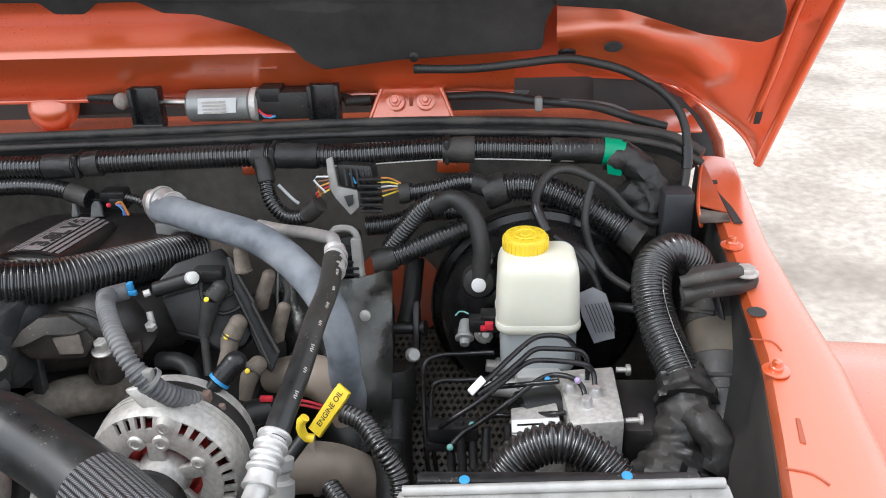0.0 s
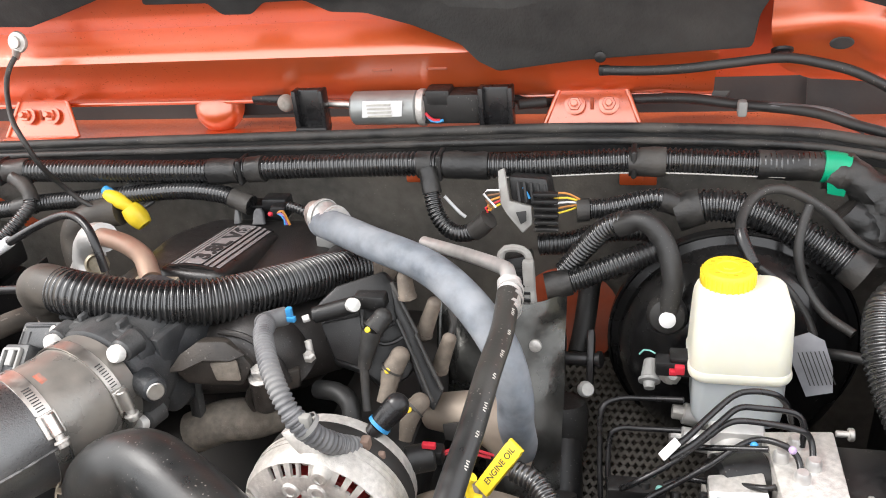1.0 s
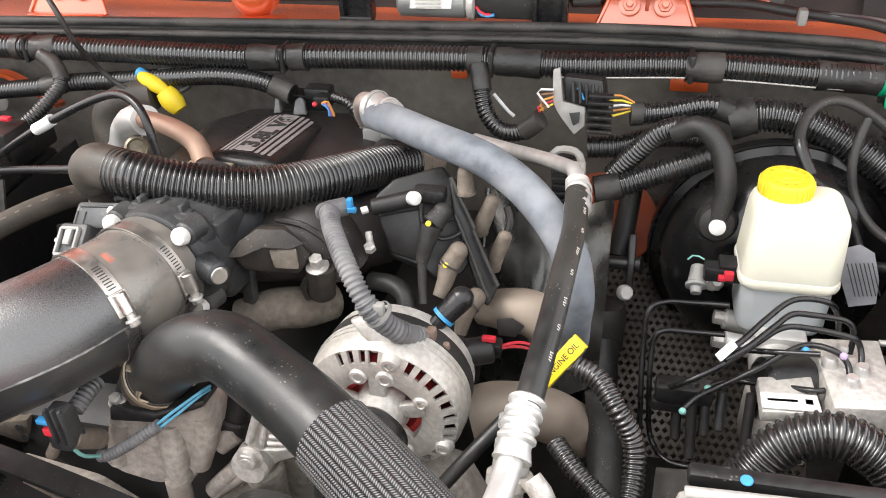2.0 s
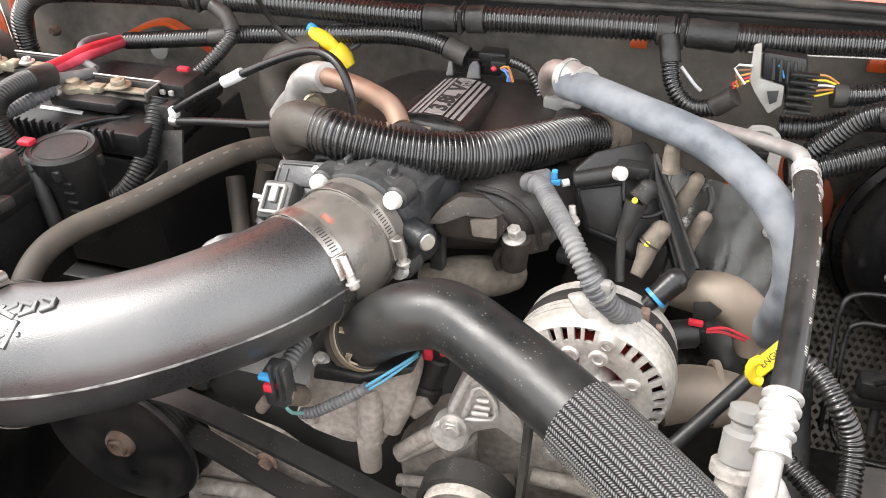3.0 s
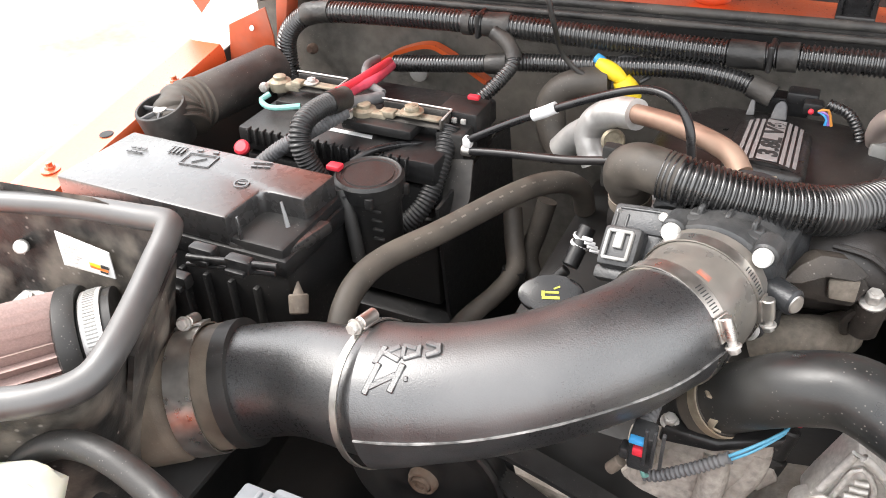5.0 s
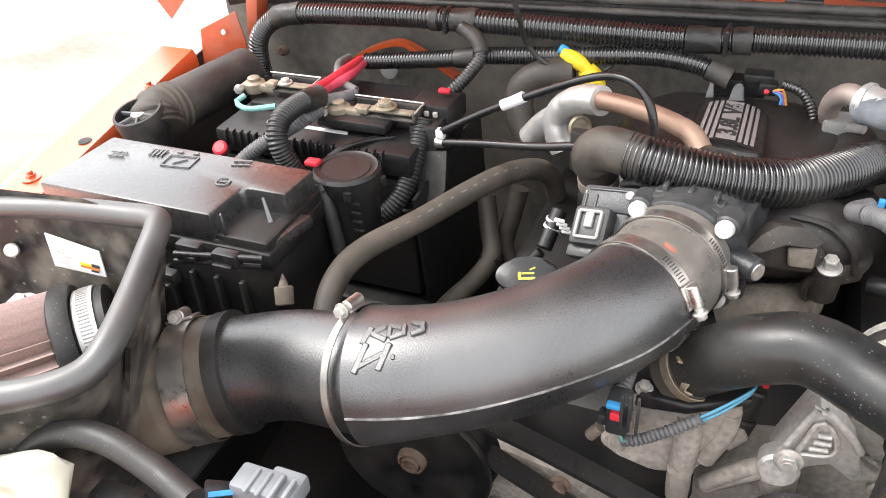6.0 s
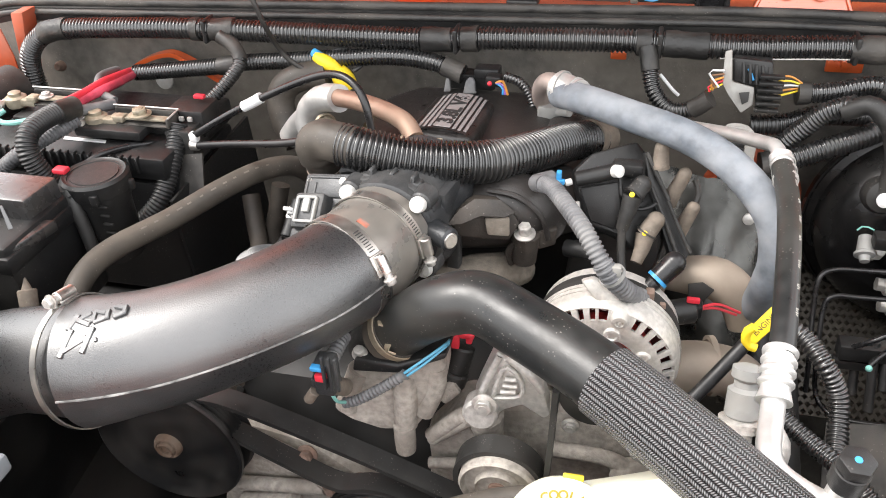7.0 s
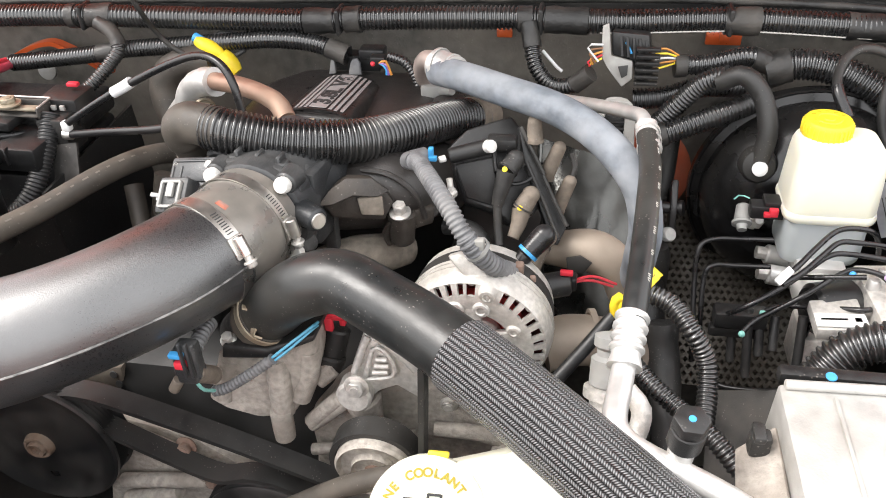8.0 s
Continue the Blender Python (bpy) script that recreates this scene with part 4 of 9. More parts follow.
part("outlet_flange", joined(slab([(-0.457, 0.540, 1.009), (-0.454, 0.542, 1.025), (-0.413, 0.542, 1.024), (-0.367, 0.546, 1.043), (-0.368, 0.545, 1.035), (-0.414, 0.541, 1.013)], 0.05, 0.003), slab([(-0.457, 0.550, 1.019), (-0.446, 0.570, 1.018), (-0.439, 0.575, 1.038), (-0.415, 0.580, 1.030), (-0.380, 0.570, 1.022), (-0.418, 0.552, 1.016)], 0.02, 0.004)), PLASTIC, th)
part("outlet_neck", rod((-0.458, 0.590, 0.995), (-0.424, 0.572, 1.036), 0.0238, 0.0235, 24), PLASTIC, th)
part("bolt", hex_bolt((-0.451, 0.550, 1.023), (0.05, -0.3, 1), 0.0055, 0.008, 1.35), ZINC, th)
part("side_boss", rod((-0.385, 0.572, 0.963), (-0.369, 0.582, 0.972), 0.012, 0.011), ALU_DIRTY, th)
sn = thing("temperature_sensor", "black sensor with bright red lock tab", "sensor", (-0.374, 0.600, 0.975))
part("plug", joined(rod((-0.374, 0.590, 0.973), (-0.365, 0.600, 1.005), 0.0125, 0.012), rod((-0.377, 0.585, 0.966), (-0.372, 0.590, 0.981), 0.015)), PLASTIC, sn)
part("lock_tab", joined(block((0.008, 0.006, 0.016), (-0.371, 0.592, 1.016), bevel=0.0015), block((0.022, 0.006, 0.006), (-0.364, 0.594, 1.023), bevel=0.0015), block((0.006, 0.006, 0.01), (-0.358, 0.594, 1.019), bevel=0.0015)), RED, sn, "bright red plastic tab")
vc = thing("vacuum_connector", "grey solenoid plug with blue and red tabs", "connector", (-0.472, 0.500, 1.008))
part("body", joined(block((0.018, 0.02, 0.036), (-0.462, 0.500, 1.043), bevel=0.003), block((0.026, 0.012, 0.012), (-0.466, 0.505, 1.028), bevel=0.003)), TB_GREY, vc)
part("rib", joined(*[block((0.0025, 0.004, 0.036), Vector((-0.452, 0.486, 1.057)) + Vector((0.006 * k, 0, 0)), bevel=0.0008) for k in (-1.0, 0, 1.0)]), TB_GREY, vc)
part("blue_tab", block((0.012, 0.006, 0.0045), (-0.464, 0.488, 1.060), bevel=0.001), BLUE, vc, "light blue tab")
part("red_tab", block((0.0095, 0.007, 0.0075), (-0.462, 0.488, 1.0505), bevel=0.0012), RED, vc, "red tab")
part("stub", joined(rod((-0.460, 0.500, 1.030), (-0.462, 0.530, 0.998), 0.0085), rod((-0.484, 0.500, 1.007), (-0.476, 0.500, 1.020), 0.005)), BOOT, vc)
hose("sensor_loom", [(-0.466, 0.520, 1.040), (-0.465, 0.535, 1.043), (-0.465, 0.550, 1.042)], 0.0075, CONDUIT_GREY, "grey ribbed loom to the solenoid plug", ribs=(0.004, 0.0012))
hose("sensor_loom", [(-0.461, 0.522, 0.986), (-0.449, 0.522, 0.991), (-0.426, 0.525, 1.007), (-0.402, 0.530, 1.025)], 0.0052, CONDUIT_GREY, "dusty grey loom across the thermostat housing", ribs=(0.004, 0.0012))
hose("blue_wire", [(-0.405, 0.530, 1.024), (-0.388, 0.535, 1.038), (-0.369, 0.548, 1.050), (-0.368, 0.560, 1.045)], 0.0013, SENSOR_BLUE, "thin pale blue sensor wire", "wire")
hose("blue_wire", [(-0.404, 0.530, 1.020), (-0.387, 0.535, 1.034), (-0.370, 0.548, 1.046), (-0.369, 0.560, 1.041)], 0.0013, SENSOR_BLUE, "second pale blue sensor wire", "wire")
hose("teal_wire", [(-0.460, 0.500, 1.017), (-0.459, 0.505, 1.005), (-0.458, 0.520, 0.989)], 0.0016, TEAL, "thin teal wire at the loom end", "wire")

# alternator
al = thing("alternator", "bare aluminium alternator with slotted end bell", "alternator", (-0.233, 0.621, 0.942))
AC = Vector((-0.236, 0.588, 1.012))
AA = Vector((0.05, 1, 0.03)).normalized()
am = axis_frame(AC, AA)
BELL = [(0.034, 0.006), (0.0355, 0.0), (0.041, -0.002), (0.0475, -0.0025), (0.0548, -0.0015), (0.0652, 0.0035), (0.0682, 0.011), (0.0686, 0.020), (0.0686, 0.034)]
SLOTS = [-119.5, -110, -100.5, -91, -63, -52, -41, -30, -18.5, -7, 4, 15, 38, 49, 60, 71, 82, 105, 116, 127, 138, 149, 172, 183, 194, 205]


def slotted_bell(profile, band_row, slots, m, n=144, thick=0.0035):
    """A turned bell with slots cut through one band of its face."""
    bm = bmesh.new()
    rings = [[bm.verts.new((r * math.cos(2 * math.pi * k / n), r * math.sin(2 * math.pi * k / n), z)) for k in range(n)] for r, z in profile]
    for j in range(len(profile) - 1):
        for k in range(n):
            mid = 360.0 * (k + 0.5) / n
            if j == band_row and any(abs((mid - s + 180) % 360 - 180) < 3.2 for s in slots):
                continue
            bm.faces.new((rings[j][k], rings[j + 1][k], rings[j + 1][(k + 1) % n], rings[j][(k + 1) % n]))
    bmesh.ops.recalc_face_normals(bm, faces=bm.faces)
    bmesh.ops.solidify(bm, geom=list(bm.faces), thickness=thick)
    bmesh.ops.transform(bm, matrix=m, verts=bm.verts)
    return bm


part("end_bell", slotted_bell(BELL, 4, SLOTS, am), ALU, al)
part("core", lathe([(0.03, 0.024), (0.04, 0.021), (0.06, 0.021), (0.064, 0.024)], am, 48), mat("dark_red_varnish", (0.09, 0.012, 0.012), 0.5, 0.1, 0.4, 300), al, "dark red winding behind the slots")
part("hub", lathe([(0.012, -0.012), (0.019, -0.012), (0.021, -0.002), (0.024, 0.004), (0.024, 0.014)], am, 28), ALU, al)
for r_, deg, size in ((0.0595, -77, 0.0072), (0.0425, -79, 0.0078), (0.0425, -110, 0.0074), (0.0425, -30, 0.0065), (0.0595, 27, 0.0072), (0.0595, 94, 0.0072), (0.0595, 160, 0.0072), (0.0425, 60, 0.007)):
    part("face_boss", lathe([(size + 0.0015, 0.003), (size, -0.003), (size - 0.001, -0.0045), (size * 0.55, -0.005), (size * 0.45, -0.004)], am @ Matrix.Rotation(radians(deg), 4, "Z") @ Matrix.Translation((r_, 0, 0)), 20), ALU, al)
for k in range(5):
    ang = radians(54 + 72 * k)
    part("spoke", block((0.026, 0.015, 0.008), (0.032, 0, 0.002), am @ Matrix.Rotation(ang, 4, "Z"), 0.0025), ALU, al)
part("winding", lathe([(0.026, 0.014), (0.03, 0.008), (0.042, 0.008), (0.046, 0.012), (0.046, 0.03), (0.026, 0.03)], am, 40), COPPER_WIRE, al, "dark red stator winding")
part("stator", lathe([(0.0655, 0.032), (0.067, 0.034), (0.067, 0.05), (0.0655, 0.052)], am, 44), BAY, al, "dark laminated stator ring")
part("rear_bell", lathe([(0.066, 0.05), (0.066, 0.052), (0.065, 0.062), (0.055, 0.072), (0.02, 0.074)], am, 44), ALU, al)
part("rim_groove", joined(band(am @ Vector((0, 0, 0.0235)), AA, 0.0688, 0.0015, 0.0006, 48), band(am @ Vector((0, 0, 0.0295)), AA, 0.0688, 0.0015, 0.0006, 48)), ALU, al)
part("mount_ear", joined(slab([(-0.259, 0.600, 1.096), (-0.247, 0.605, 1.098), (-0.226, 0.600, 1.084), (-0.219, 0.595, 1.073), (-0.240, 0.595, 1.074)], 0.012, 0.003), rod((-0.219, 0.582, 1.069), (-0.225, 0.600, 1.066), 0.005)), ALU, al)
part("rating_label", slab([(-0.186, 0.630, 1.052), (-0.174, 0.630, 1.027), (-0.171, 0.625, 1.008), (-0.180, 0.610, 1.030)], 0.001, 0), WHITE, al, "worn white rating label")
part("drive_pulley", lathe([(0.012, 0), (0.029, 0), (0.031, 0.003), (0.029, 0.005), (0.029, 0.02), (0.031, 0.022), (0.02, 0.03)], axis_frame(AC - AA * 0.045, AA), 36), PULLEY, al)
br = thing("alternator_bracket", "cast aluminium bracket with ribbed pocket and bolt", "bracket", (-0.327, 0.560, 0.957))
part("arm", slab([(-0.345, 0.549, 0.980), (-0.339, 0.550, 0.999), (-0.325, 0.553, 1.037), (-0.318, 0.554, 1.043), (-0.296, 0.556, 1.022), (-0.283, 0.558, 1.002), (-0.275, 0.558, 0.971), (-0.281, 0.557, 0.965), (-0.301, 0.555, 0.981), (-0.317, 0.553, 0.974), (-0.327, 0.551, 0.963), (-0.341, 0.549, 0.963)], 0.028, 0.003), ALU, br)
part("arm_rim", joined(sweep([(-0.336, 0.547, 1.002), (-0.323, 0.550, 1.038), (-0.317, 0.551, 1.043), (-0.296, 0.553, 1.023), (-0.283, 0.555, 1.003)], 0.0035, 10), sweep([(-0.327, 0.548, 0.996), (-0.317, 0.551, 1.029), (-0.304, 0.552, 1.019), (-0.302, 0.551, 0.998), (-0.327, 0.548, 0.993)], 0.0024, 8)), ALU, br)
parts("pocket_rib", [rod((-0.316, 0.549, 1.017), (-0.306, 0.550, 1.017), 0.0024), rod((-0.318, 0.549, 1.009), (-0.305, 0.550, 1.009), 0.0024), rod((-0.320, 0.548, 1.002), (-0.306, 0.549, 1.003), 0.0024)], ALU, br)
part("boss", lathe([(0.0165, 0), (0.0165, 0.016), (0.014, 0.019)], axis_frame((-0.338, 0.558, 0.974), (0, -1, 0.1)), 28), ALU, br)
part("bolt", hex_bolt((-0.333, 0.539, 0.993), (0, -1, 0.1), 0.0085, 0.008, 1.35), ZINC, br)
part("strut", joined(sweep([(-0.340, 0.553, 0.968), (-0.363, 0.556, 0.942), (-0.391, 0.560, 0.911)], 0.0085, 12, r_end=0.006)), ALU_DIRTY, br)
part("lower_lug", joined(rod((-0.197, 0.550, 0.957), (-0.182, 0.550, 0.948), 0.012), slab([(-0.221, 0.560, 0.975), (-0.185, 0.560, 0.955), (-0.177, 0.560, 0.923), (-0.200, 0.560, 0.934)], 0.02, 0.003)), ALU, br)

# pulleys and belt
ps = thing("pump_pulley", "black pressed steering pump pulley with rusty hub", "pulley", (-0.657, 0.521, 0.816))
pm = axis_frame((-0.656, 0.506, 0.899), (0, 1, 0))
part("disc", lathe([(0.012, 0.004), (0.03, 0.0045), (0.04, 0.0065), (0.058, 0.0075), (0.066, 0.006), (0.072, 0.003), (0.078, 0.0015), (0.0805, 0.003), (0.081, 0.006), (0.076, 0.01), (0.076, 0.03), (0.081, 0.034), (0.04, 0.034)], pm, 48), PULLEY, ps)
part("groove", joined(*[lathe([(0.0765, z), (0.079, z + 0.0015), (0.0765, z + 0.003)], pm, 48) for z in (0.012, 0.016, 0.02, 0.024)]), PULLEY, ps)
part("hub", joined(lathe([(0.0045, 0.0), (0.005, -0.005), (0.0085, -0.006), (0.0095, -0.002)], pm, 24), lathe([(0.0095, 0.0), (0.011, -0.003), (0.0135, -0.0025), (0.015, 0.001), (0.0155, 0.006)], pm, 28)), mat("light_rust", (0.13, 0.085, 0.058), 0.7, 0.2, 0.3, 150, 0.3, 500, dust=(0.26, 0.21, 0.17), dust_amount=0.6, dust_scale=60), ps, "rusty hub nut")
idl = thing("idler_pulley", "bare metal idler pulley under the belt", "pulley", (-0.317, 0.522, 0.886))
im = axis_frame((-0.315, 0.504, 0.924), (0, 1, 0.05))
part("wheel", lathe([(0.006, 0.0), (0.018, 0.0), (0.02, -0.003), (0.0215, 0.003), (0.031, 0.003), (0.034, -0.002), (0.0365, 0.001), (0.036, 0.03), (0.01, 0.03)], im, 44), ALU_DIRTY, idl)
part("bolt", hex_bolt((-0.315, 0.504, 0.924), (0, -1, -0.05), 0.007, 0.006, 1.2), RUST, idl)
cr = solo("crank_pulley", joined(lathe([(0.03, 0.0), (0.06, 0.0), (0.066, 0.004), (0.066, 0.03), (0.02, 0.03)], axis_frame((-0.431, 0.500, 0.814), (0, 1, 0)), 44), *[lathe([(0.066, z), (0.068, z + 0.0015), (0.066, z + 0.003)], axis_frame((-0.431, 0.500, 0.814), (0, 1, 0)), 44) for z in (0.006, 0.012, 0.018, 0.024)]), PULLEY, "black grooved crank pulley", "pulley")
flat = [(-0.0025, -0.011), (0.0025, -0.011), (0.0025, 0.011), (-0.0025, 0.011)]
bl = thing("drive_belt", "black ribbed serpentine drive belt", "belt", (-0.465, 0.520, 0.907))
part("upper_run", sweep([(-0.654, 0.525, 0.951), (-0.608, 0.525, 0.965), (-0.556, 0.522, 0.959), (-0.450, 0.520, 0.923), (-0.350, 0.518, 0.884)], 0.01, shape=flat, up=(0, 1, 0), step=0.01), RUBBER, bl)
part("lower_run", sweep([(-0.612, 0.524, 0.940), (-0.5846, 0.524, 0.921), (-0.532, 0.522, 0.895), (-0.478, 0.519, 0.8745), (-0.445, 0.518, 0.8830), (-0.415, 0.517, 0.8815), (-0.385, 0.517, 0.8635), (-0.366, 0.517, 0.835)], 0.01, shape=flat, up=(0, 1, 0), step=0.01), RUBBER, bl)
part("idler_wrap", sweep([Vector((-0.316, 0.520, 0.924)) + Vector((math.cos(a), 0, math.sin(a))) * 0.0395 for a in (3.4, 2.9, 2.4, 1.9, 1.4, 0.9, 0.4, 0.0, -0.4)], 0.01, shape=flat, up=(0, 1, 0)), RUBBER, bl)
part("alternator_run", sweep([(-0.268, 0.525, 1.043), (-0.270, 0.520, 0.982), (-0.275, 0.520, 0.883)], 0.01, shape=flat, up=(0, 1, 0), step=0.01), RUBBER, bl)
hose("lower_hose", [(-0.393, 0.470, 0.897), (-0.347, 0.470, 0.931), (-0.308, 0.465, 0.960), (-0.267, 0.460, 0.980), (-0.235, 0.460, 0.980)], 0.0095, RUBBER_BROWN, "dark dusty hose in front of the idler")

# ignition coils
ci = thing("coil_pack", "black ignition coil pack with plug leads", "coil pack", (-0.218, 0.720, 1.016))
part("plate", slab([(-0.282, 0.755, 1.118), (-0.266, 0.770, 1.130), (-0.223, 0.790, 1.137), (-0.212, 0.785, 1.124), (-0.199, 0.770, 1.106), (-0.188, 0.745, 1.064), (-0.196, 0.735, 1.054), (-0.217, 0.725, 1.046), (-0.233, 0.728, 1.060), (-0.263, 0.732, 1.066), (-0.276, 0.745, 1.098)], 0.03, 0.004), PLASTIC, ci)
part("raised_panel", slab([(-0.275, 0.741, 1.105), (-0.238, 0.748, 1.112), (-0.232, 0.736, 1.087), (-0.237, 0.728, 1.068), (-0.262, 0.730, 1.074)], 0.006, 0.002), PLASTIC, ci)
part("edge_rail", slab([(-0.2156, 0.7785, 1.1318), (-0.209, 0.7797, 1.1302), (-0.1884, 0.7578, 1.0906), (-0.1612, 0.7338, 1.0451), (-0.169, 0.7202, 1.0304), (-0.1759, 0.7223, 1.0366), (-0.2069, 0.7577, 1.0995)], 0.012, 0.002), PLASTIC, ci)
parts("rail_flange", [sweep(q, 0.0022, 8) for q in ([(-0.2128, 0.775, 1.1327), (-0.2019, 0.7655, 1.1146), (-0.1873, 0.754, 1.0919)], [(-0.2054, 0.7547, 1.1052), (-0.1866, 0.7371, 1.0723), (-0.1696, 0.72, 1.0409)], [(-0.1882, 0.7514, 1.0924), (-0.1741, 0.739, 1.0688), (-0.1614, 0.7288, 1.0488)])], PLASTIC_DUSTY, ci)
part("web", joined(sweep([(-0.237, 0.752, 1.116), (-0.231, 0.742, 1.098), (-0.207, 0.752, 1.104)], 0.0026, 8), sweep([(-0.224, 0.742, 1.094), (-0.219, 0.739, 1.088), (-0.207, 0.743, 1.088), (-0.199, 0.747, 1.092)], 0.0022, 8)), PLASTIC, ci)
part("top_tube", joined(rod((-0.280, 0.740, 1.115), (-0.241, 0.750, 1.123), 0.0078, 0.008, 20), block((0.03, 0.016, 0.014), (-0.230, 0.762, 1.121), bevel=0.003)), PLASTIC, ci)
part("bolt", lathe([(0.0062, 0), (0.0066, 0.001), (0.0062, 0.007), (0.004, 0.008)], axis_frame((-0.242, 0.742, 1.127), (0.6, -0.6, 0.35)), 18), WHITE_BOLT, ci)
part("small_clip", rod((-0.289, 0.735, 1.113), (-0.283, 0.738, 1.114), 0.0035), WHITE_BOLT, ci)
TD = Vector((-0.1, -0.75, 0.6)).normalized()
for top, dot, low, end, skin in (
        ((-0.2150, 0.7440, 1.1135), (-0.2225, 0.7330, 1.1060), (-0.2275, 0.7240, 1.0860), (-0.2300, 0.7200, 1.0745), PLASTIC_DUSTY),
        ((-0.1985, 0.7310, 1.0815), (-0.2065, 0.7255, 1.0680), (-0.2085, 0.7180, 1.0560), (-0.2130, 0.7080, 1.0450), BOOT),
        ((-0.1795, 0.7140, 1.0440), (-0.1850, 0.7080, 1.0400), (-0.1880, 0.7010, 1.0310), (-0.1905, 0.6930, 1.0170), BOOT)):
    top, dot, low, end = Vector(top), Vector(dot), Vector(low), Vector(end)
    part("boot", joined(sweep([top, top.lerp(dot, 0.5), dot], 0.0098, 20, 0.003, swell=lambda s: 0.9 + 0.12 * s), ball(top, 0.0092)), skin, ci, "dusty rounded coil boot")
    part("boot_tail", sweep([dot, dot.lerp(low, 0.6), low, end], 0.0098, 18, 0.003, r_end=0.0058), skin, ci)
    part("boot_rim", band(dot.lerp(top, 0.15), top - dot, 0.0101, 0.0018, 0.0007), PLASTIC_DUSTY, ci)
    part("paint_dot", lathe([(0.0026, 0.0088), (0.0027, 0.0102), (0.0018, 0.0108)], axis_frame(dot, TD), 12), YELLOW, ci, "yellow paint dot")
for a, b in (((-0.1997, 0.775, 1.139), (-0.1986, 0.772, 1.120)), ((-0.1744, 0.775, 1.1114), (-0.1865, 0.772, 1.0800)), ((-0.1618, 0.770, 1.0760), (-0.1738, 0.768, 1.0430))):
    a, b = Vector(a), Vector(b)
    part("lead_boot", joined(sweep([a, a.lerp(b, 0.5), b], 0.0078, 16, 0.003, swell=lambda s: 0.88 + 0.2 * s), ball(a, 0.0069), band(b, b - a, 0.0084, 0.003, 0.0006), rod(b, b + (b - a) * 0.2, 0.0066, 0.005, 14)), BOOT, ci, "beige plug lead boot")
parts("plug_lead", [sweep([(-0.230, 0.720, 1.076), (-0.2285, 0.712, 1.0556), (-0.2259, 0.702, 1.0399)], 0.0042, 10), sweep([(-0.1612, 0.772, 1.077), (-0.158, 0.778, 1.090), (-0.1625, 0.785, 1.100)], 0.0036, 8), sweep([(-0.184, 0.765, 1.045), (-0.189, 0.750, 1.019), (-0.196, 0.730, 1.011)], 0.004, 8)], PLASTIC_DUSTY, ci)
os_ = thing("oil_pressure_sensor", "black sensor with light blue ring", "sensor", (-0.196, 0.660, 1.048))
SA, SB = Vector((-0.1800, 0.6560, 1.0860)), Vector((-0.1950, 0.6450, 1.0715))
part("body", joined(rod(SA, SB, 0.0105, 0.0092, 22), ball(SA, 0.0105), rod(SB, SB + (SB - SA) * 0.45, 0.0075, 0.0066)), PLASTIC_GLOSS, os_)
part("ring", band(SA.lerp(SB, 0.9), SB - SA, 0.0096, 0.0032, 0.0007), BLUE, os_, "light blue ring")
part("terminal", joined(block((0.008, 0.01, 0.014), (-0.199, 0.625, 1.069), bevel=0.002), block((0.012, 0.006, 0.008), (-0.190, 0.625, 1.059), bevel=0.002)), RUST, os_, "reddish terminal")
po = thing("plug_connector", "black plug with red lock and red wires", "connector", (-0.164, 0.660, 1.018))
part("plug", joined(rod((-0.179, 0.655, 1.028), (-0.156, 0.665, 1.028), 0.0125, 0.0125, 18), block((0.016, 0.014, 0.014), (-0.156, 0.667, 1.028), bevel=0.002)), PLASTIC, po)
part("lock", block((0.012, 0.005, 0.005), (-0.158, 0.660, 1.043), bevel=0.001), RED, po, "red lock tab")
part("wire", joined(sweep([(-0.153, 0.668, 1.028), (-0.133, 0.680, 1.026), (-0.110, 0.690, 1.011)], 0.0014, 6), sweep([(-0.153, 0.668, 1.026), (-0.135, 0.680, 1.021), (-0.113, 0.690, 1.008)], 0.0014, 6)), RED, po)
st = solo("threaded_stud", joined(rod((-0.275, 0.710, 1.108), (-0.272, 0.705, 1.093), 0.0032), lathe([(0.0055, 0), (0.0055, 0.005), (0.0035, 0.007)], axis_frame((-0.271, 0.700, 1.096), (0, -0.3, 0.9)), 6)), ZINC, "zinc stud with nut beside the coils", "bolt")
hose("pump_hose", [(-0.284, 0.730, 1.039), (-0.259, 0.720, 1.044), (-0.245, 0.710, 1.039), (-0.242, 0.700, 1.025)], 0.009, RUBBER, "black hose beside the coil pack")

# loom to the alternator
LOOM = [(-0.301, 0.728, 1.121), (-0.314, 0.712, 1.124), (-0.299, 0.687, 1.137), (-0.287, 0.657, 1.146), (-0.261, 0.613, 1.142), (-0.240, 0.594, 1.119), (-0.222, 0.601, 1.092), (-0.203, 0.627, 1.062)]
lo = thing("alternator_loom", "dusty grey ribbed loom running to the alternator", "wiring harness", (-0.224, 0.630, 1.055))
part("conduit", sweep(LOOM, 0.0083, 18, ribs=(0.0042, 0.0013)), CONDUIT_GREY, lo)
part("bent_end", sweep(along(LOOM, 0, 0.16), 0.0086, 16, 0.003), CONDUIT_GREY, lo)
part("tape_wrap", sweep(along(LOOM, 0.68, 0.98), 0.0092, 16, 0.003, ribs=(0.0046, 0.0012), wobble=0.04), CONDUIT_GREY, lo)
part("end_plug", joined(rod((-0.207, 0.622, 1.068), (-0.197, 0.636, 1.053), 0.0095, 0.007, 14), block((0.013, 0.011, 0.012), (-0.194, 0.640, 1.049), bevel=0.003)), PLASTIC_DUSTY, lo)
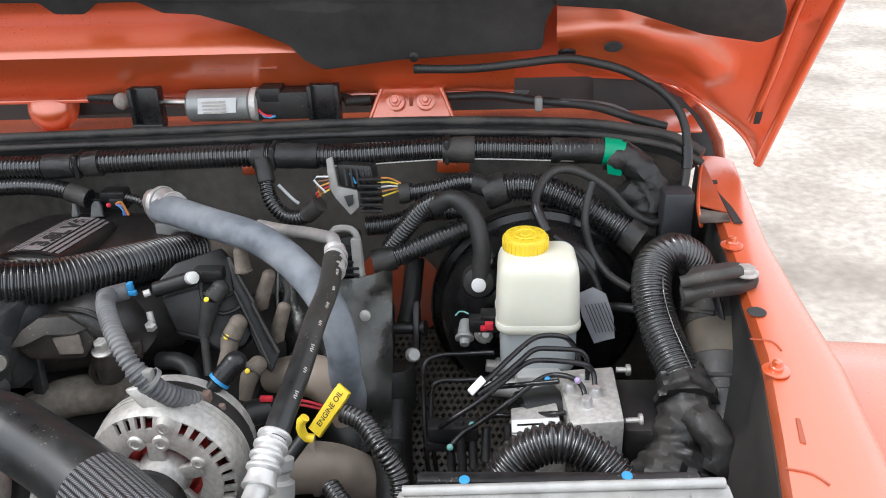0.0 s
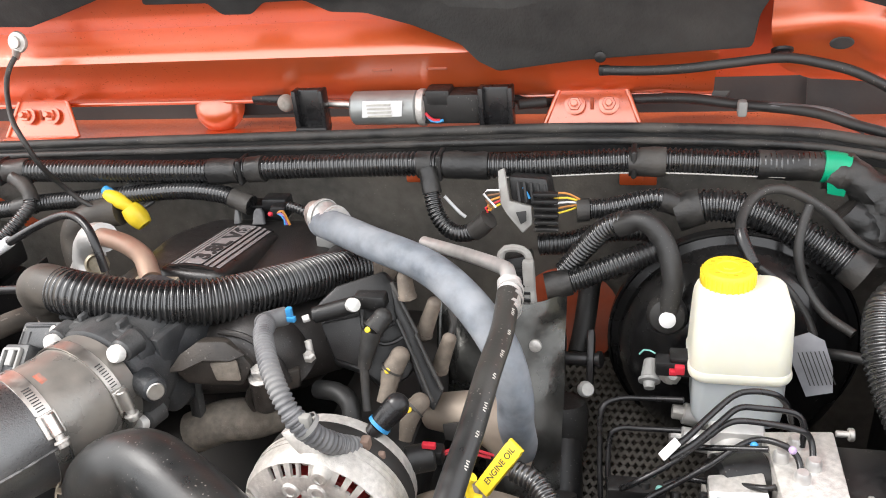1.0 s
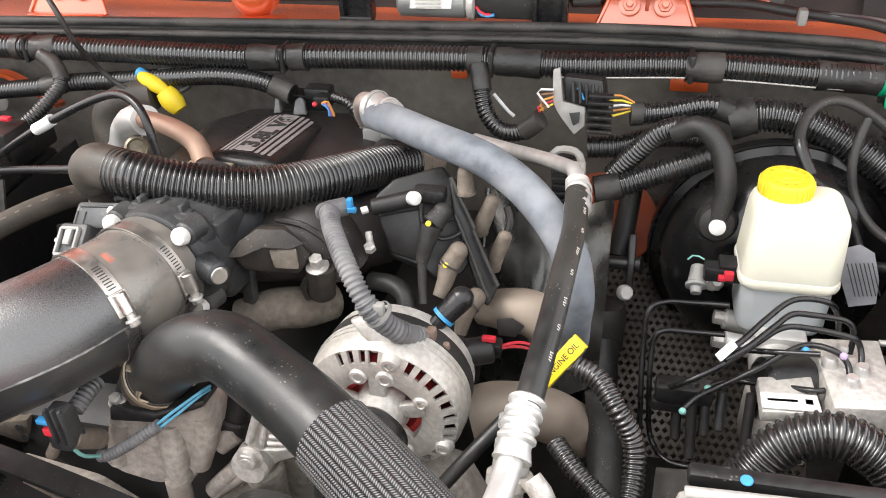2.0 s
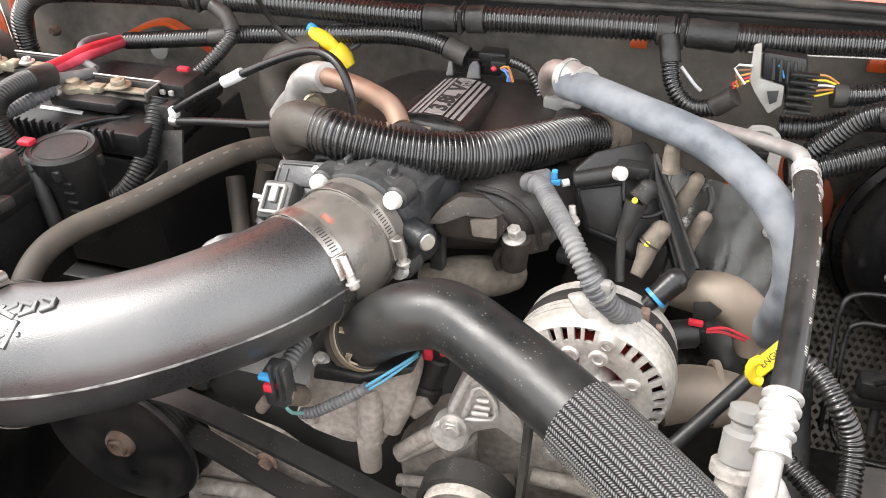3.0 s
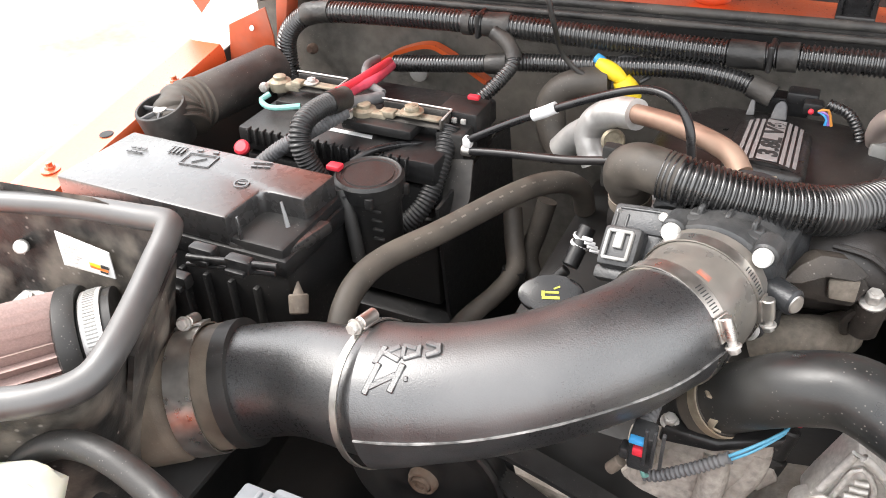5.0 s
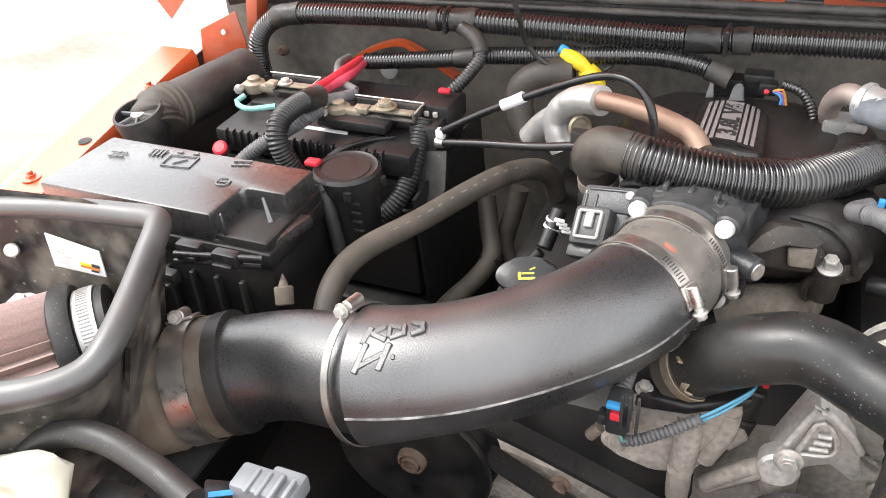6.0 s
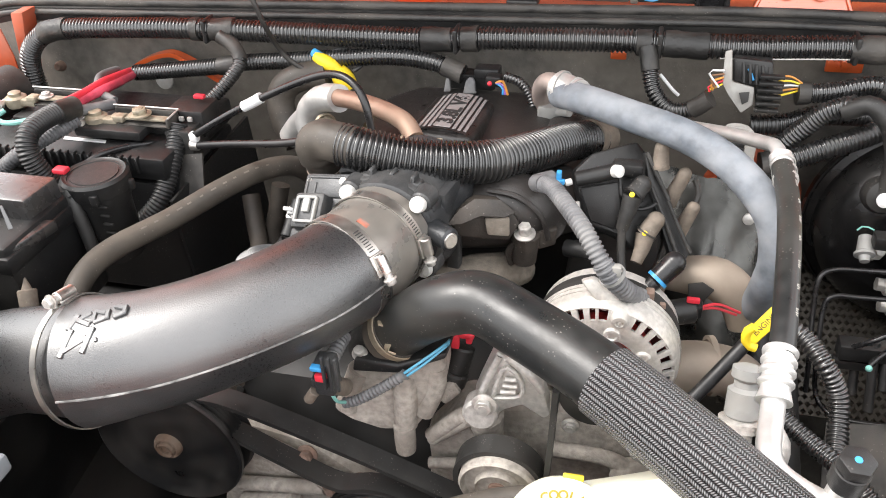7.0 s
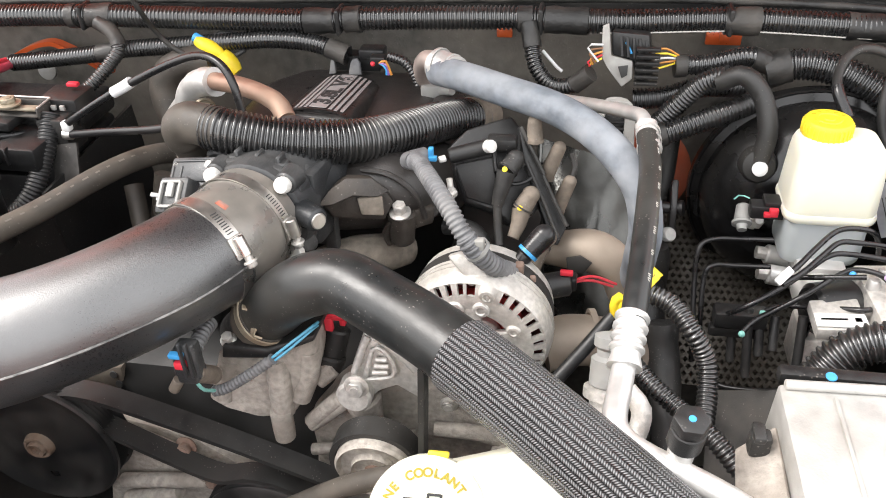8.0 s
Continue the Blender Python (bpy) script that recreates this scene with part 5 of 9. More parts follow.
part("strap", joined(block((0.011, 0.008, 0.011), (-0.231, 0.592, 1.117), bevel=0.002), band((-0.2325, 0.597, 1.108), (0.55, 0.15, -0.8), 0.0106, 0.004, 0.0012)), GREY_PLASTIC, lo)
part("blue_clip", joined(block((0.005, 0.006, 0.011), (-0.294, 0.722, 1.128), bevel=0.001), block((0.008, 0.005, 0.005), (-0.292, 0.720, 1.123), bevel=0.001)), BLUE, lo, "bright blue clip")

# air conditioning lines
ACS = [(-0.312, 0.866, 1.149), (-0.280, 0.833, 1.158), (-0.235, 0.798, 1.161), (-0.177, 0.766, 1.157), (-0.133, 0.728, 1.147), (-0.100, 0.700, 1.119), (-0.089, 0.693, 1.078), (-0.090, 0.698, 1.043), (-0.091, 0.720, 1.003), (-0.096, 0.740, 0.975)]
ac = thing("suction_hose", "chalky grey blue rubber air conditioning hose", "hose", (-0.094, 0.660, 0.981))
part("hose", sweep(ACS, 0.0158, 24), HOSE_GREY, ac)
part("ferrule", sweep([(-0.315, 0.872, 1.155), (-0.302, 0.862, 1.154), (-0.290, 0.850, 1.155)], 0.0172, 24, 0.003), ALU_BRIGHT, ac, "crimped aluminium ferrule")
part("ferrule_ring", joined(band((-0.310, 0.868, 1.155), (1, -0.6, 0.1), 0.0174, 0.004, 0.0012), band((-0.295, 0.855, 1.154), (1, -0.7, 0.1), 0.0174, 0.004, 0.0012)), ALU_BRIGHT, ac)
part("pipe_end", sweep([(-0.311, 0.870, 1.154), (-0.326, 0.885, 1.154), (-0.336, 0.900, 1.141), (-0.339, 0.915, 1.121), (-0.336, 0.930, 1.104)], 0.0105, 16), PINK_PIPE, ac, "bent dull metal pipe end")
part("seat", joined(block((0.03, 0.03, 0.02), (-0.327, 0.920, 1.103), bevel=0.004), rod((-0.303, 0.900, 1.111), (-0.318, 0.910, 1.106), 0.006)), GREY_PLASTIC, ac)
ACD = [(-0.095, 0.723, 1.156), (-0.093, 0.680, 1.149), (-0.096, 0.627, 1.144), (-0.100, 0.577, 1.132), (-0.104, 0.537, 1.124), (-0.107, 0.510, 1.116)]
ad = thing("discharge_hose", "black air conditioning hose with pale printed marks", "hose", (-0.106, 0.535, 1.092))
part("hose", sweep(ACD, 0.0096, 20), HOSE_BLACK, ad)
part("upper_ferrule", sweep([(-0.096, 0.738, 1.159), (-0.094, 0.724, 1.153), (-0.093, 0.702, 1.151)], 0.0102, 22, 0.0025), ALU_BRIGHT, ad, "crimped ferrule")
part("crimp", joined(*[band(q, (0.05, -0.9, -0.1), 0.0102, 0.0032, 0.001) for q in ((-0.093, 0.720, 1.152), (-0.093, 0.708, 1.151), (-0.094, 0.730, 1.155))]), ALU_BRIGHT, ad)
part("thin_pipe", sweep([(-0.096, 0.735, 1.157), (-0.099, 0.750, 1.161), (-0.107, 0.770, 1.155), (-0.138, 0.810, 1.142), (-0.174, 0.860, 1.123), (-0.212, 0.890, 1.116)], 0.0068, 14), ALU_BRIGHT, ad, "thin bare metal pipe")
part("lower_ferrule", sweep([(-0.107, 0.516, 1.117), (-0.110, 0.496, 1.110), (-0.112, 0.478, 1.101)], 0.0128, 22, 0.0025, ribs=(0.0085, 0.0022)), ALU_BRIGHT, ad, "ridged silver ferrule")
part("outlet_pipe", sweep([(-0.111, 0.485, 1.103), (-0.115, 0.458, 1.098), (-0.118, 0.434, 1.097), (-0.114, 0.420, 1.095), (-0.100, 0.411, 1.091), (-0.075, 0.403, 1.085), (-0.046, 0.392, 1.079), (-0.012, 0.375, 1.07)], 0.0085, 18), ALU_BRIGHT, ad, "bent silver pipe")
for k in range(7):
    f = 0.12 + k * 0.115
    q = along(ACD, f, f + 0.03)
    d = (Vector(q[-1]) - Vector(q[0])).normalized()
    nrm = Vector((0.62, -0.6, 0.5))
    nrm = (nrm - d * nrm.dot(d)).normalized()
    part("printed_mark", joined(*[block((0.0009, 0.0030 - 0.0008 * ((j + k) % 2), 0.0003), m=axis_frame(Vector(q[0]) + d * 0.0021 * j + nrm * 0.0096, nrm, d) @ Matrix.Rotation(0.3 - 0.5 * (j % 2), 4, "Z"), bevel=0) for j in range(4 - k % 2)]), PALE_INK, ad)
sw = thing("second_ac_line", "dull silver line with ringed fitting below the black hose", "pipe", (-0.118, 0.530, 0.99))
SV, SD = Vector((-0.1195, 0.540, 1.047)), Vector((-0.03, -0.42, -0.9)).normalized()
part("valve", lathe([(0.0075, -0.024), (0.0125, -0.022), (0.0125, -0.014), (0.0095, -0.011), (0.0095, -0.006), (0.0135, -0.003), (0.0135, 0.018), (0.0115, 0.02)], axis_frame(SV, SD), 26), GREY_PLASTIC, sw, "grey turned fitting")
part("ring", lathe([(0.0125, 0.02), (0.0172, 0.0215), (0.0172, 0.029), (0.0125, 0.031)], axis_frame(SV, SD), 28), ALU, sw, "bare aluminium collar")
part("pipe", sweep([SV + SD * 0.029, SV + SD * 0.05, SV + SD * 0.075 + Vector((0.002, 0, 0))], 0.0115, 16), ALU, sw)
part("loop", sweep([(-0.104, 0.520, 1.038), (-0.092, 0.510, 1.028), (-0.094, 0.500, 1.013), (-0.103, 0.490, 1.003), (-0.113, 0.492, 0.985)], 0.0082, 14), ALU, sw)
pc = thing("service_port", "silver service port with black hexagon cap", "valve", (-0.075, 0.405, 1.075))
PD = Vector((0.05, -0.15, 1)).normalized()
PO = Vector((-0.0765, 0.412, 1.094))
part("stem", rod(PO - PD * 0.012, PO + PD * 0.02, 0.0085, n=20), ALU_BRIGHT, pc)
pcap = part("cap", joined(lathe([(0.0098, 0.01), (0.0112, 0.0115), (0.0112, 0.027), (0.0104, 0.028)], axis_frame(PO, PD), 26), prism(hexagon(0.0118), 0.028, 0.038, axis_frame(PO, PD), 0.0015)), PLASTIC, pc, "black hexagon cap")
part("paint_dot", lathe([(0.0026, 0.0378), (0.0022, 0.0385)], axis_frame(PO, PD), 12), BLUE, pcap, "blue dot")

# dipstick
dp = thing("dipstick", "black oil dipstick with yellow printed tag", "dipstick", (-0.160, 0.570, 0.993))
part("stick", sweep([(-0.112, 0.615, 1.038), (-0.135, 0.595, 1.014), (-0.160, 0.570, 0.993), (-0.185, 0.550, 0.966)], 0.0062, 12), PLASTIC, dp)
DT = axis_frame((-0.094, 0.636, 1.048), (-0.3, -0.85, 0.45), (0.026, 0.005, 0.042))
tag = part("tag", prism([(-0.026, -0.0072), (0.02, -0.0062), (0.025, -0.0075), (0.025, 0.0075), (0.02, 0.0062), (-0.026, 0.0072)], -0.0025, 0.0025, DT, 0.001), YELLOW, dp, "yellow plastic tag")
words("ENGINE OIL", 0.0072, DT @ Matrix.Translation((0.002, 0, 0.0027)), INK, tag, 0.0002)
part("loop", sweep([(-0.110, 0.610, 1.060), (-0.115, 0.610, 1.053), (-0.113, 0.610, 1.040), (-0.105, 0.610, 1.037)], 0.0042, 10), YELLOW, dp)

# exhaust shields and deep parts right of the engine
xh = thing("exhaust_shield", "beige dented exhaust heat shield", "heat shield", (-0.148, 0.660, 0.932))
part("upper_shell", sweep([(-0.182, 0.752, 1.003), (-0.158, 0.745, 1.010), (-0.130, 0.740, 1.012), (-0.108, 0.735, 0.996), (-0.098, 0.730, 0.965)], 0.0215, 22, swell=lambda s: 0.75 + 0.3 * math.sin(math.pi * s)), CAT, xh)
part("cross_pipe", sweep([(-0.177, 0.660, 0.948), (-0.150, 0.670, 0.952), (-0.110, 0.690, 0.933), (-0.076, 0.720, 0.885)], 0.026, 22), CAT, xh)
part("flange", band((-0.128, 0.685, 0.943), (1, 0.2, 0), 0.027, 0.006, 0.004), CAT, xh)
part("outlet_hole", slab([(-0.160, 0.712, 1.022), (-0.146, 0.712, 1.026), (-0.134, 0.712, 1.018), (-0.142, 0.708, 1.007), (-0.158, 0.708, 1.008)], 0.003, 0.001), BAY, xh)
hs = thing("dark_heat_shield", "dark crumpled metal heat shield beside the engine", "heat shield", (-0.125, 0.840, 0.947))
rows = []
for j in range(18):
    row = []
    for i in range(20):
        x = -0.20 + 0.135 * i / 19
        z = 1.055 - 0.17 * j / 17
        y = 0.90 - 0.11 * j / 17 - 0.03 * math.sin(math.pi * i / 19) + 0.013 * noise.noise(Vector((x * 26, z * 26, 3))) + 0.006 * abs(noise.noise(Vector((x * 70, z * 55, 8))))
        row.append((x, y, z))
    rows.append(row)
part("shell", sheet(rows, 0.002), SHIELD, hs)
part("folded_edge", sweep([Vector(r[0]) + Vector((0, -0.003, 0)) for r in rows[::3]], 0.003, 8), SHIELD, hs)
part("rivet", lathe([(0.007, 0), (0.0065, 0.003), (0.003, 0.004)], axis_frame(Vector(rows[4][15]) + Vector((0, -0.004, 0)), (0, -1, 0.3)), 16), ZINC, hs)
ms = thing("embossed_shield", "dimpled aluminium underfloor heat shield", "heat shield", (0.02, 0.9, 0.74))
E0, E1, E2 = Vector((-0.10, 0.78, 0.80)), Vector((0.26, 0.0, 0.0)), Vector((0.02, 0.20, 0.12))
part("sheet", slab([E0, E0 + E1, E0 + E1 + E2, E0 + E2], 0.002, 0, (0, -0.5, 1)), EMBOSSED, ms)
dimples = bmesh.new()
nz = E1.cross(E2).normalized()
for i in range(30):
    for j in range(26):
        c = E0 + E1 * ((i + 0.5 + 0.5 * (j % 2)) / 30.5) + E2 * ((j + 0.5) / 26)
        a, b = E1 * 0.0135, E2 * 0.016
        vs = [dimples.verts.new(c + q) for q in (-a, -b, a, b)]
        top_v = dimples.verts.new(c + nz * 0.0032)
        for k in range(4):
            dimples.faces.new((vs[k], vs[(k + 1) % 4], top_v))
tagged(part("dimple_pattern", dimples, EMBOSSED, ms, "small raised dimples"), kind="stuff")

# ---- brake side of the bay ----
bo = thing("brake_booster", "large glossy black brake booster drum on the firewall", "brake booster", (0.105, 0.95, 0.85))
bm_ = axis_frame((0.108, 0.93, 0.98), (0, 1, -0.05))
part("front_shell", lathe([(0.03, -0.075), (0.06, -0.072), (0.085, -0.06), (0.105, -0.045), (0.116, -0.02), (0.119, 0.0), (0.127, 0.004), (0.129, 0.01)], bm_, 56), BOOSTER, bo)
part("rear_shell", lathe([(0.129, 0.01), (0.129, 0.016), (0.12, 0.02), (0.112, 0.06), (0.09, 0.11)], bm_, 56), BOOSTER, bo)
part("rolled_rim", band(bm_ @ Vector((0, 0, 0.01)), (0, 1, -0.05), 0.1285, 0.012, 0.0025, 56), BOOSTER, bo)
VD = Vector((0.038, 0.858, 1.053))
part("check_valve", lathe([(0.02, -0.006), (0.02, 0.006), (0.017, 0.012), (0.012, 0.014)], axis_frame(VD + Vector((0, 0.016, -0.003)), (0, -0.95, 0.3)), 24), PLASTIC, bo)
part("valve_face", lathe([(0.0082, 0), (0.0082, 0.002), (0.0065, 0.003)], axis_frame(VD, (0, -0.95, 0.3)), 20), WHITE, bo, "pale round valve face")
part("stud_nut", joined(hex_bolt((0.045, 0.862, 0.987), (0, -1, 0.1), 0.009, 0.01), rod((0.045, 0.862, 0.987), (0.045, 0.840, 0.999), 0.005)), ZINC, bo)
VAC = [(0.039, 0.868, 1.057), (0.042, 0.875, 1.090), (0.033, 0.890, 1.122), (0.012, 0.900, 1.141), (-0.011, 0.910, 1.128)]
hose("vacuum_hose", VAC, 0.0105, RUBBER, "smooth black vacuum hose to the brake booster", n=18)
bs = thing("brake_sensor", "small black pressure switch with red clip", "sensor", (0.039, 0.820, 0.998))
part("body", joined(block((0.042, 0.018, 0.016), (0.048, 0.820, 1.026), bevel=0.003), block((0.03, 0.02, 0.006), (0.055, 0.822, 1.036), bevel=0.002)), PLASTIC, bs)
part("red_clip", joined(block((0.009, 0.006, 0.009), (0.049, 0.806, 1.031), bevel=0.001), block((0.007, 0.006, 0.005), (0.043, 0.806, 1.028), bevel=0.001)), RED, bs, "red clip")
part("valve", joined(rod((0.024, 0.835, 1.020), (0.022, 0.818, 1.010), 0.0075, 0.0085, 16), lathe([(0.0105, 0), (0.0105, 0.003), (0.006, 0.004), (0.005, 0.010)], axis_frame((0.022, 0.818, 1.010), (0, -0.8, -0.5)), 18)), GREY_PLASTIC, bs, "dull grey valve body")
part("wires", sweep([(0.012, 0.830, 1.030), (0.018, 0.830, 1.036), (0.027, 0.825, 1.035)], 0.0009, 6), TEAL, bs, "thin green wires")

rs = thing("brake_reservoir", "milky brake fluid reservoir with yellow screw cap", "reservoir", (0.1, 0.80, 0.985))
def rounded(w, d, r=0.012, k=5):
    out = []
    for cx, cy, a0 in ((w - r, d - r, 0), (r - w, d - r, 90), (r - w, r - d, 180), (w - r, r - d, 270)):
        for i in range(k + 1):
            a = radians(a0 + 90 * i / k)
            out.append((cx + r * math.cos(a), cy + r * math.sin(a)))
    return out
part("upper_tank", loft(rounded(0.0445, 0.036, 0.016, 8), [(1.045, 0.985), (1.049, 1.0), (1.075, 0.975), (1.098, 0.95), (1.106, 0.93), (1.112, 0.885), (1.1155, 0.82), (1.117, 0.72)], Matrix.Translation((0.0995, 0.799, 0))), RESERVOIR, rs)
part("step", loft(rounded(0.0455, 0.037, 0.015, 8), [(1.036, 0.94), (1.038, 0.98), (1.041, 1.0), (1.044, 1.0), (1.047, 0.98)], Matrix.Translation((0.0995, 0.799, 0))), RESERVOIR, rs)
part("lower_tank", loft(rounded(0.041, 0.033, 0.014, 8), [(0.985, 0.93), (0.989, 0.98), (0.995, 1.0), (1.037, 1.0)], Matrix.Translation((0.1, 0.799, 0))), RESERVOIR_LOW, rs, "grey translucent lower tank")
CAPC = (0.087, 0.812, 1.114)
cap = part("cap", lathe([(0.0228, 0.0), (0.0238, 0.002), (0.0238, 0.015), (0.0218, 0.018), (0.013, 0.0182), (0.0125, 0.0192), (0.0105, 0.0192), (0.01, 0.0182), (0.006, 0.0182), (0.0055, 0.0192), (0.003, 0.0192)], Matrix.Translation(CAPC), 44), YELLOW, rs, "ribbed yellow screw cap")
part("grip_ribs", joined(*[block((0.0016, 0.0022, 0.0125), (0.0240 * math.cos(a * math.pi / 15), 0.0240 * math.sin(a * math.pi / 15), 0.0085), Matrix.Translation(CAPC), 0.0006, 1) for a in range(30)]), YELLOW, cap)
part("cap_marks", joined(*[block((0.004, 0.0012, 0.0006), (0.0165 * math.cos(a * 0.5), 0.0165 * math.sin(a * 0.5), 0.0184), Matrix.Translation(CAPC), 0) for a in range(12)]), mat("yellow_relief", (0.6, 0.42, 0.02), 0.5), cap)
mc = thing("master_cylinder", "pale cast master cylinder below the fluid reservoir", "master cylinder", (0.1, 0.79, 0.93))
part("bore", rod((0.103, 0.87, 0.962), (0.098, 0.72, 0.962), 0.026, 0.024, 24), ALU_BRIGHT, mc)
part("port_boss", joined(rod((0.085, 0.80, 0.965), (0.053, 0.80, 0.972), 0.011), rod((0.085, 0.765, 0.965), (0.05, 0.765, 0.97), 0.011), block((0.05, 0.1, 0.02), (0.1, 0.80, 0.982), bevel=0.005)), ALU_BRIGHT, mc)
parts("line_nut", [prism(hexagon(0.008), 0, 0.012, axis_frame((0.055, 0.80, 0.972), (-1, 0, 0.1)), 0.001), prism(hexagon(0.008), 0, 0.012, axis_frame((0.052, 0.765, 0.97), (-1, 0, 0.1)), 0.001)], ZINC, mc)
lt = thing("hanging_label", "crumpled white paper label with printed bars", "label", (0.164, 0.820, 1.005))
part("paper", sheet([[(0.145, 0.830, 1.056), (0.161, 0.825, 1.067), (0.175, 0.825, 1.059)], [(0.151, 0.825, 1.031), (0.167, 0.820, 1.039), (0.184, 0.820, 1.033)], [(0.165, 0.820, 0.999), (0.175, 0.815, 1.006), (0.186, 0.815, 1.009)]], 0.0006), mat("grey_paper", (0.3, 0.3, 0.32), 0.6, 0, 0.15, 60), lt)
part("print", joined(*[slab([Vector((0.152, 0.818, 1.049)) + Vector((0.0035 * k, 0, 0.0005 * k)), Vector((0.153, 0.818, 1.049)) + Vector((0.0035 * k, 0, 0.0005 * k)), Vector((0.166, 0.812, 1.017)) + Vector((0.0035 * k, 0, 0.0005 * k)), Vector((0.165, 0.812, 1.017)) + Vector((0.0035 * k, 0, 0.0005 * k))], 0.0004, 0) for k in range(7)]), INK, lt, "dark printed bars")

for ob in (rs, mc):
    ob.location += Vector((0.002, 0.026, -0.007))

# anti-lock unit with lines
ab = thing("brake_control_unit", "machined aluminium brake control block on a dark bracket", "valve block", (0.149, 0.680, 0.950))
part("block", slab([(0.117, 0.745, 1.015), (0.175, 0.752, 1.015), (0.173, 0.663, 1.015), (0.123, 0.657, 1.015)], 0.048, 0.0025, (0, 0, 1)), ALU, ab)
parts("port", [*[lathe([(0.0066, -0.002), (0.0064, 0.005), (0.0045, 0.008)], axis_frame(q, (0, 0, 1)), 18) for q in ((0.151, 0.703, 1.016), (0.140, 0.687, 1.016), (0.141, 0.729, 1.016), (0.127, 0.710, 1.016))]], ALU_BRIGHT, ab)
parts("face_hole", [*[lathe([(0.0035, 0), (0.003, 0.0008)], axis_frame(q, (0, -1, 0)), 14) for q in ((0.153, 0.672, 0.990), (0.166, 0.675, 0.992))]], INK, ab)
part("motor", rod((0.119, 0.720, 0.985), (0.076, 0.706, 0.985), 0.026, 0.026, 28), PLASTIC, ab)
part("motor_plate", slab([(0.069, 0.695, 1.006), (0.114, 0.704, 1.006), (0.116, 0.658, 1.006), (0.069, 0.652, 1.006)], 0.012, 0.002, (0, 0, 1)), ALU, ab)
part("label", slab([(0.069, 0.673, 1.008), (0.114, 0.677, 1.008), (0.115, 0.658, 1.008), (0.069, 0.655, 1.008)], 0.001, 0, (0, 0, 1)), WHITE, ab, "white printed label")
part("label_print", joined(slab([(0.074, 0.667, 1.008), (0.098, 0.669, 1.008), (0.098, 0.666, 1.008), (0.074, 0.664, 1.008)], 0.0006, 0, (0, 0, 1)), slab([(0.104, 0.671, 1.008), (0.110, 0.671, 1.008), (0.110, 0.665, 1.008), (0.104, 0.665, 1.008)], 0.0006, 0, (0, 0, 1))), INK, ab, "dark printed bars")
part("control_box", block((0.06, 0.085, 0.04), (0.205, 0.71, 0.98), bevel=0.005), PLASTIC, ab, "black electronics housing")
parts("box_screw", [rod((0.181, 0.767, 1.000), (0.194, 0.767, 1.000), 0.003), rod((0.191, 0.767, 1.000), (0.196, 0.767, 1.000), 0.006), rod((0.177, 0.682, 1.000), (0.193, 0.683, 1.000), 0.003), rod((0.190, 0.683, 1.000), (0.194, 0.683, 1.000), 0.0065)], ZINC, ab)
part("lower_case", block((0.055, 0.05, 0.05), (0.096, 0.709, 0.940), bevel=0.004), ALU, ab)
part("bracket", slab([(-0.002, 0.700, 0.872), (0.075, 0.660, 0.923), (0.109, 0.620, 0.916), (0.023, 0.600, 0.809), (-0.008, 0.620, 0.814)], 0.004, 0.0015, (0, -0.4, 1)), PLASTIC_DUSTY, ab, "dusty dark tray")
LINES = (
    [(0.034, 0.677, 1.040), (0.051, 0.693, 1.045), (0.070, 0.717, 1.050), (0.090, 0.739, 1.055), (0.105, 0.743, 1.058), (0.124, 0.744, 1.055), (0.135, 0.749, 1.040), (0.141, 0.753, 1.020)],
    [(0.037, 0.677, 1.035), (0.056, 0.691, 1.040), (0.077, 0.714, 1.045), (0.093, 0.729, 1.050), (0.110, 0.731, 1.050), (0.138, 0.734, 1.045), (0.146, 0.731, 1.035), (0.145, 0.724, 1.018)],
    [(-0.003, 0.695, 0.980), (0.012, 0.685, 1.000), (0.040, 0.695, 1.015), (0.067, 0.711, 1.030), (0.084, 0.720, 1.040), (0.101, 0.723, 1.042), (0.139, 0.719, 1.040), (0.150, 0.719, 1.030), (0.151, 0.703, 1.016)],
    [(0.008, 0.671, 0.975), (0.023, 0.684, 0.985), (0.039, 0.693, 0.990), (0.067, 0.698, 1.010), (0.092, 0.709, 1.025), (0.109, 0.715, 1.030), (0.127, 0.708, 1.032), (0.138, 0.702, 1.025), (0.140, 0.688, 1.016)],
    [(0.011, 0.694, 0.970), (0.031, 0.702, 0.980), (0.050, 0.709, 0.985), (0.070, 0.704, 0.990), (0.109, 0.680, 1.010), (0.120, 0.682, 1.010)],
    [(0.054, 0.800, 1.001), (0.021, 0.805, 0.996), (-0.007, 0.800, 0.997), (-0.022, 0.790, 0.991), (-0.023, 0.775, 0.956), (-0.021, 0.750, 0.914), (-0.018, 0.740, 0.874)],
    [(0.052, 0.780, 0.980), (0.017, 0.785, 0.975), (-0.006, 0.780, 0.977), (-0.014, 0.775, 0.965), (-0.014, 0.755, 0.926), (-0.008, 0.740, 0.875), (0.005, 0.720, 0.866), (0.026, 0.710, 0.868), (0.070, 0.700, 0.882), (0.078, 0.700, 0.907), (0.073, 0.690, 0.969), (0.081, 0.690, 0.991)],
    [(0.053, 0.720, 1.012), (0.078, 0.710, 1.022), (0.115, 0.700, 1.033)],
)
for k, ln in enumerate(LINES):
    hose("brake_line", ln, 0.0027, PLASTIC_GLOSS, "thin black coated brake line", "brake line", "brake lines", n=10, step=0.004)
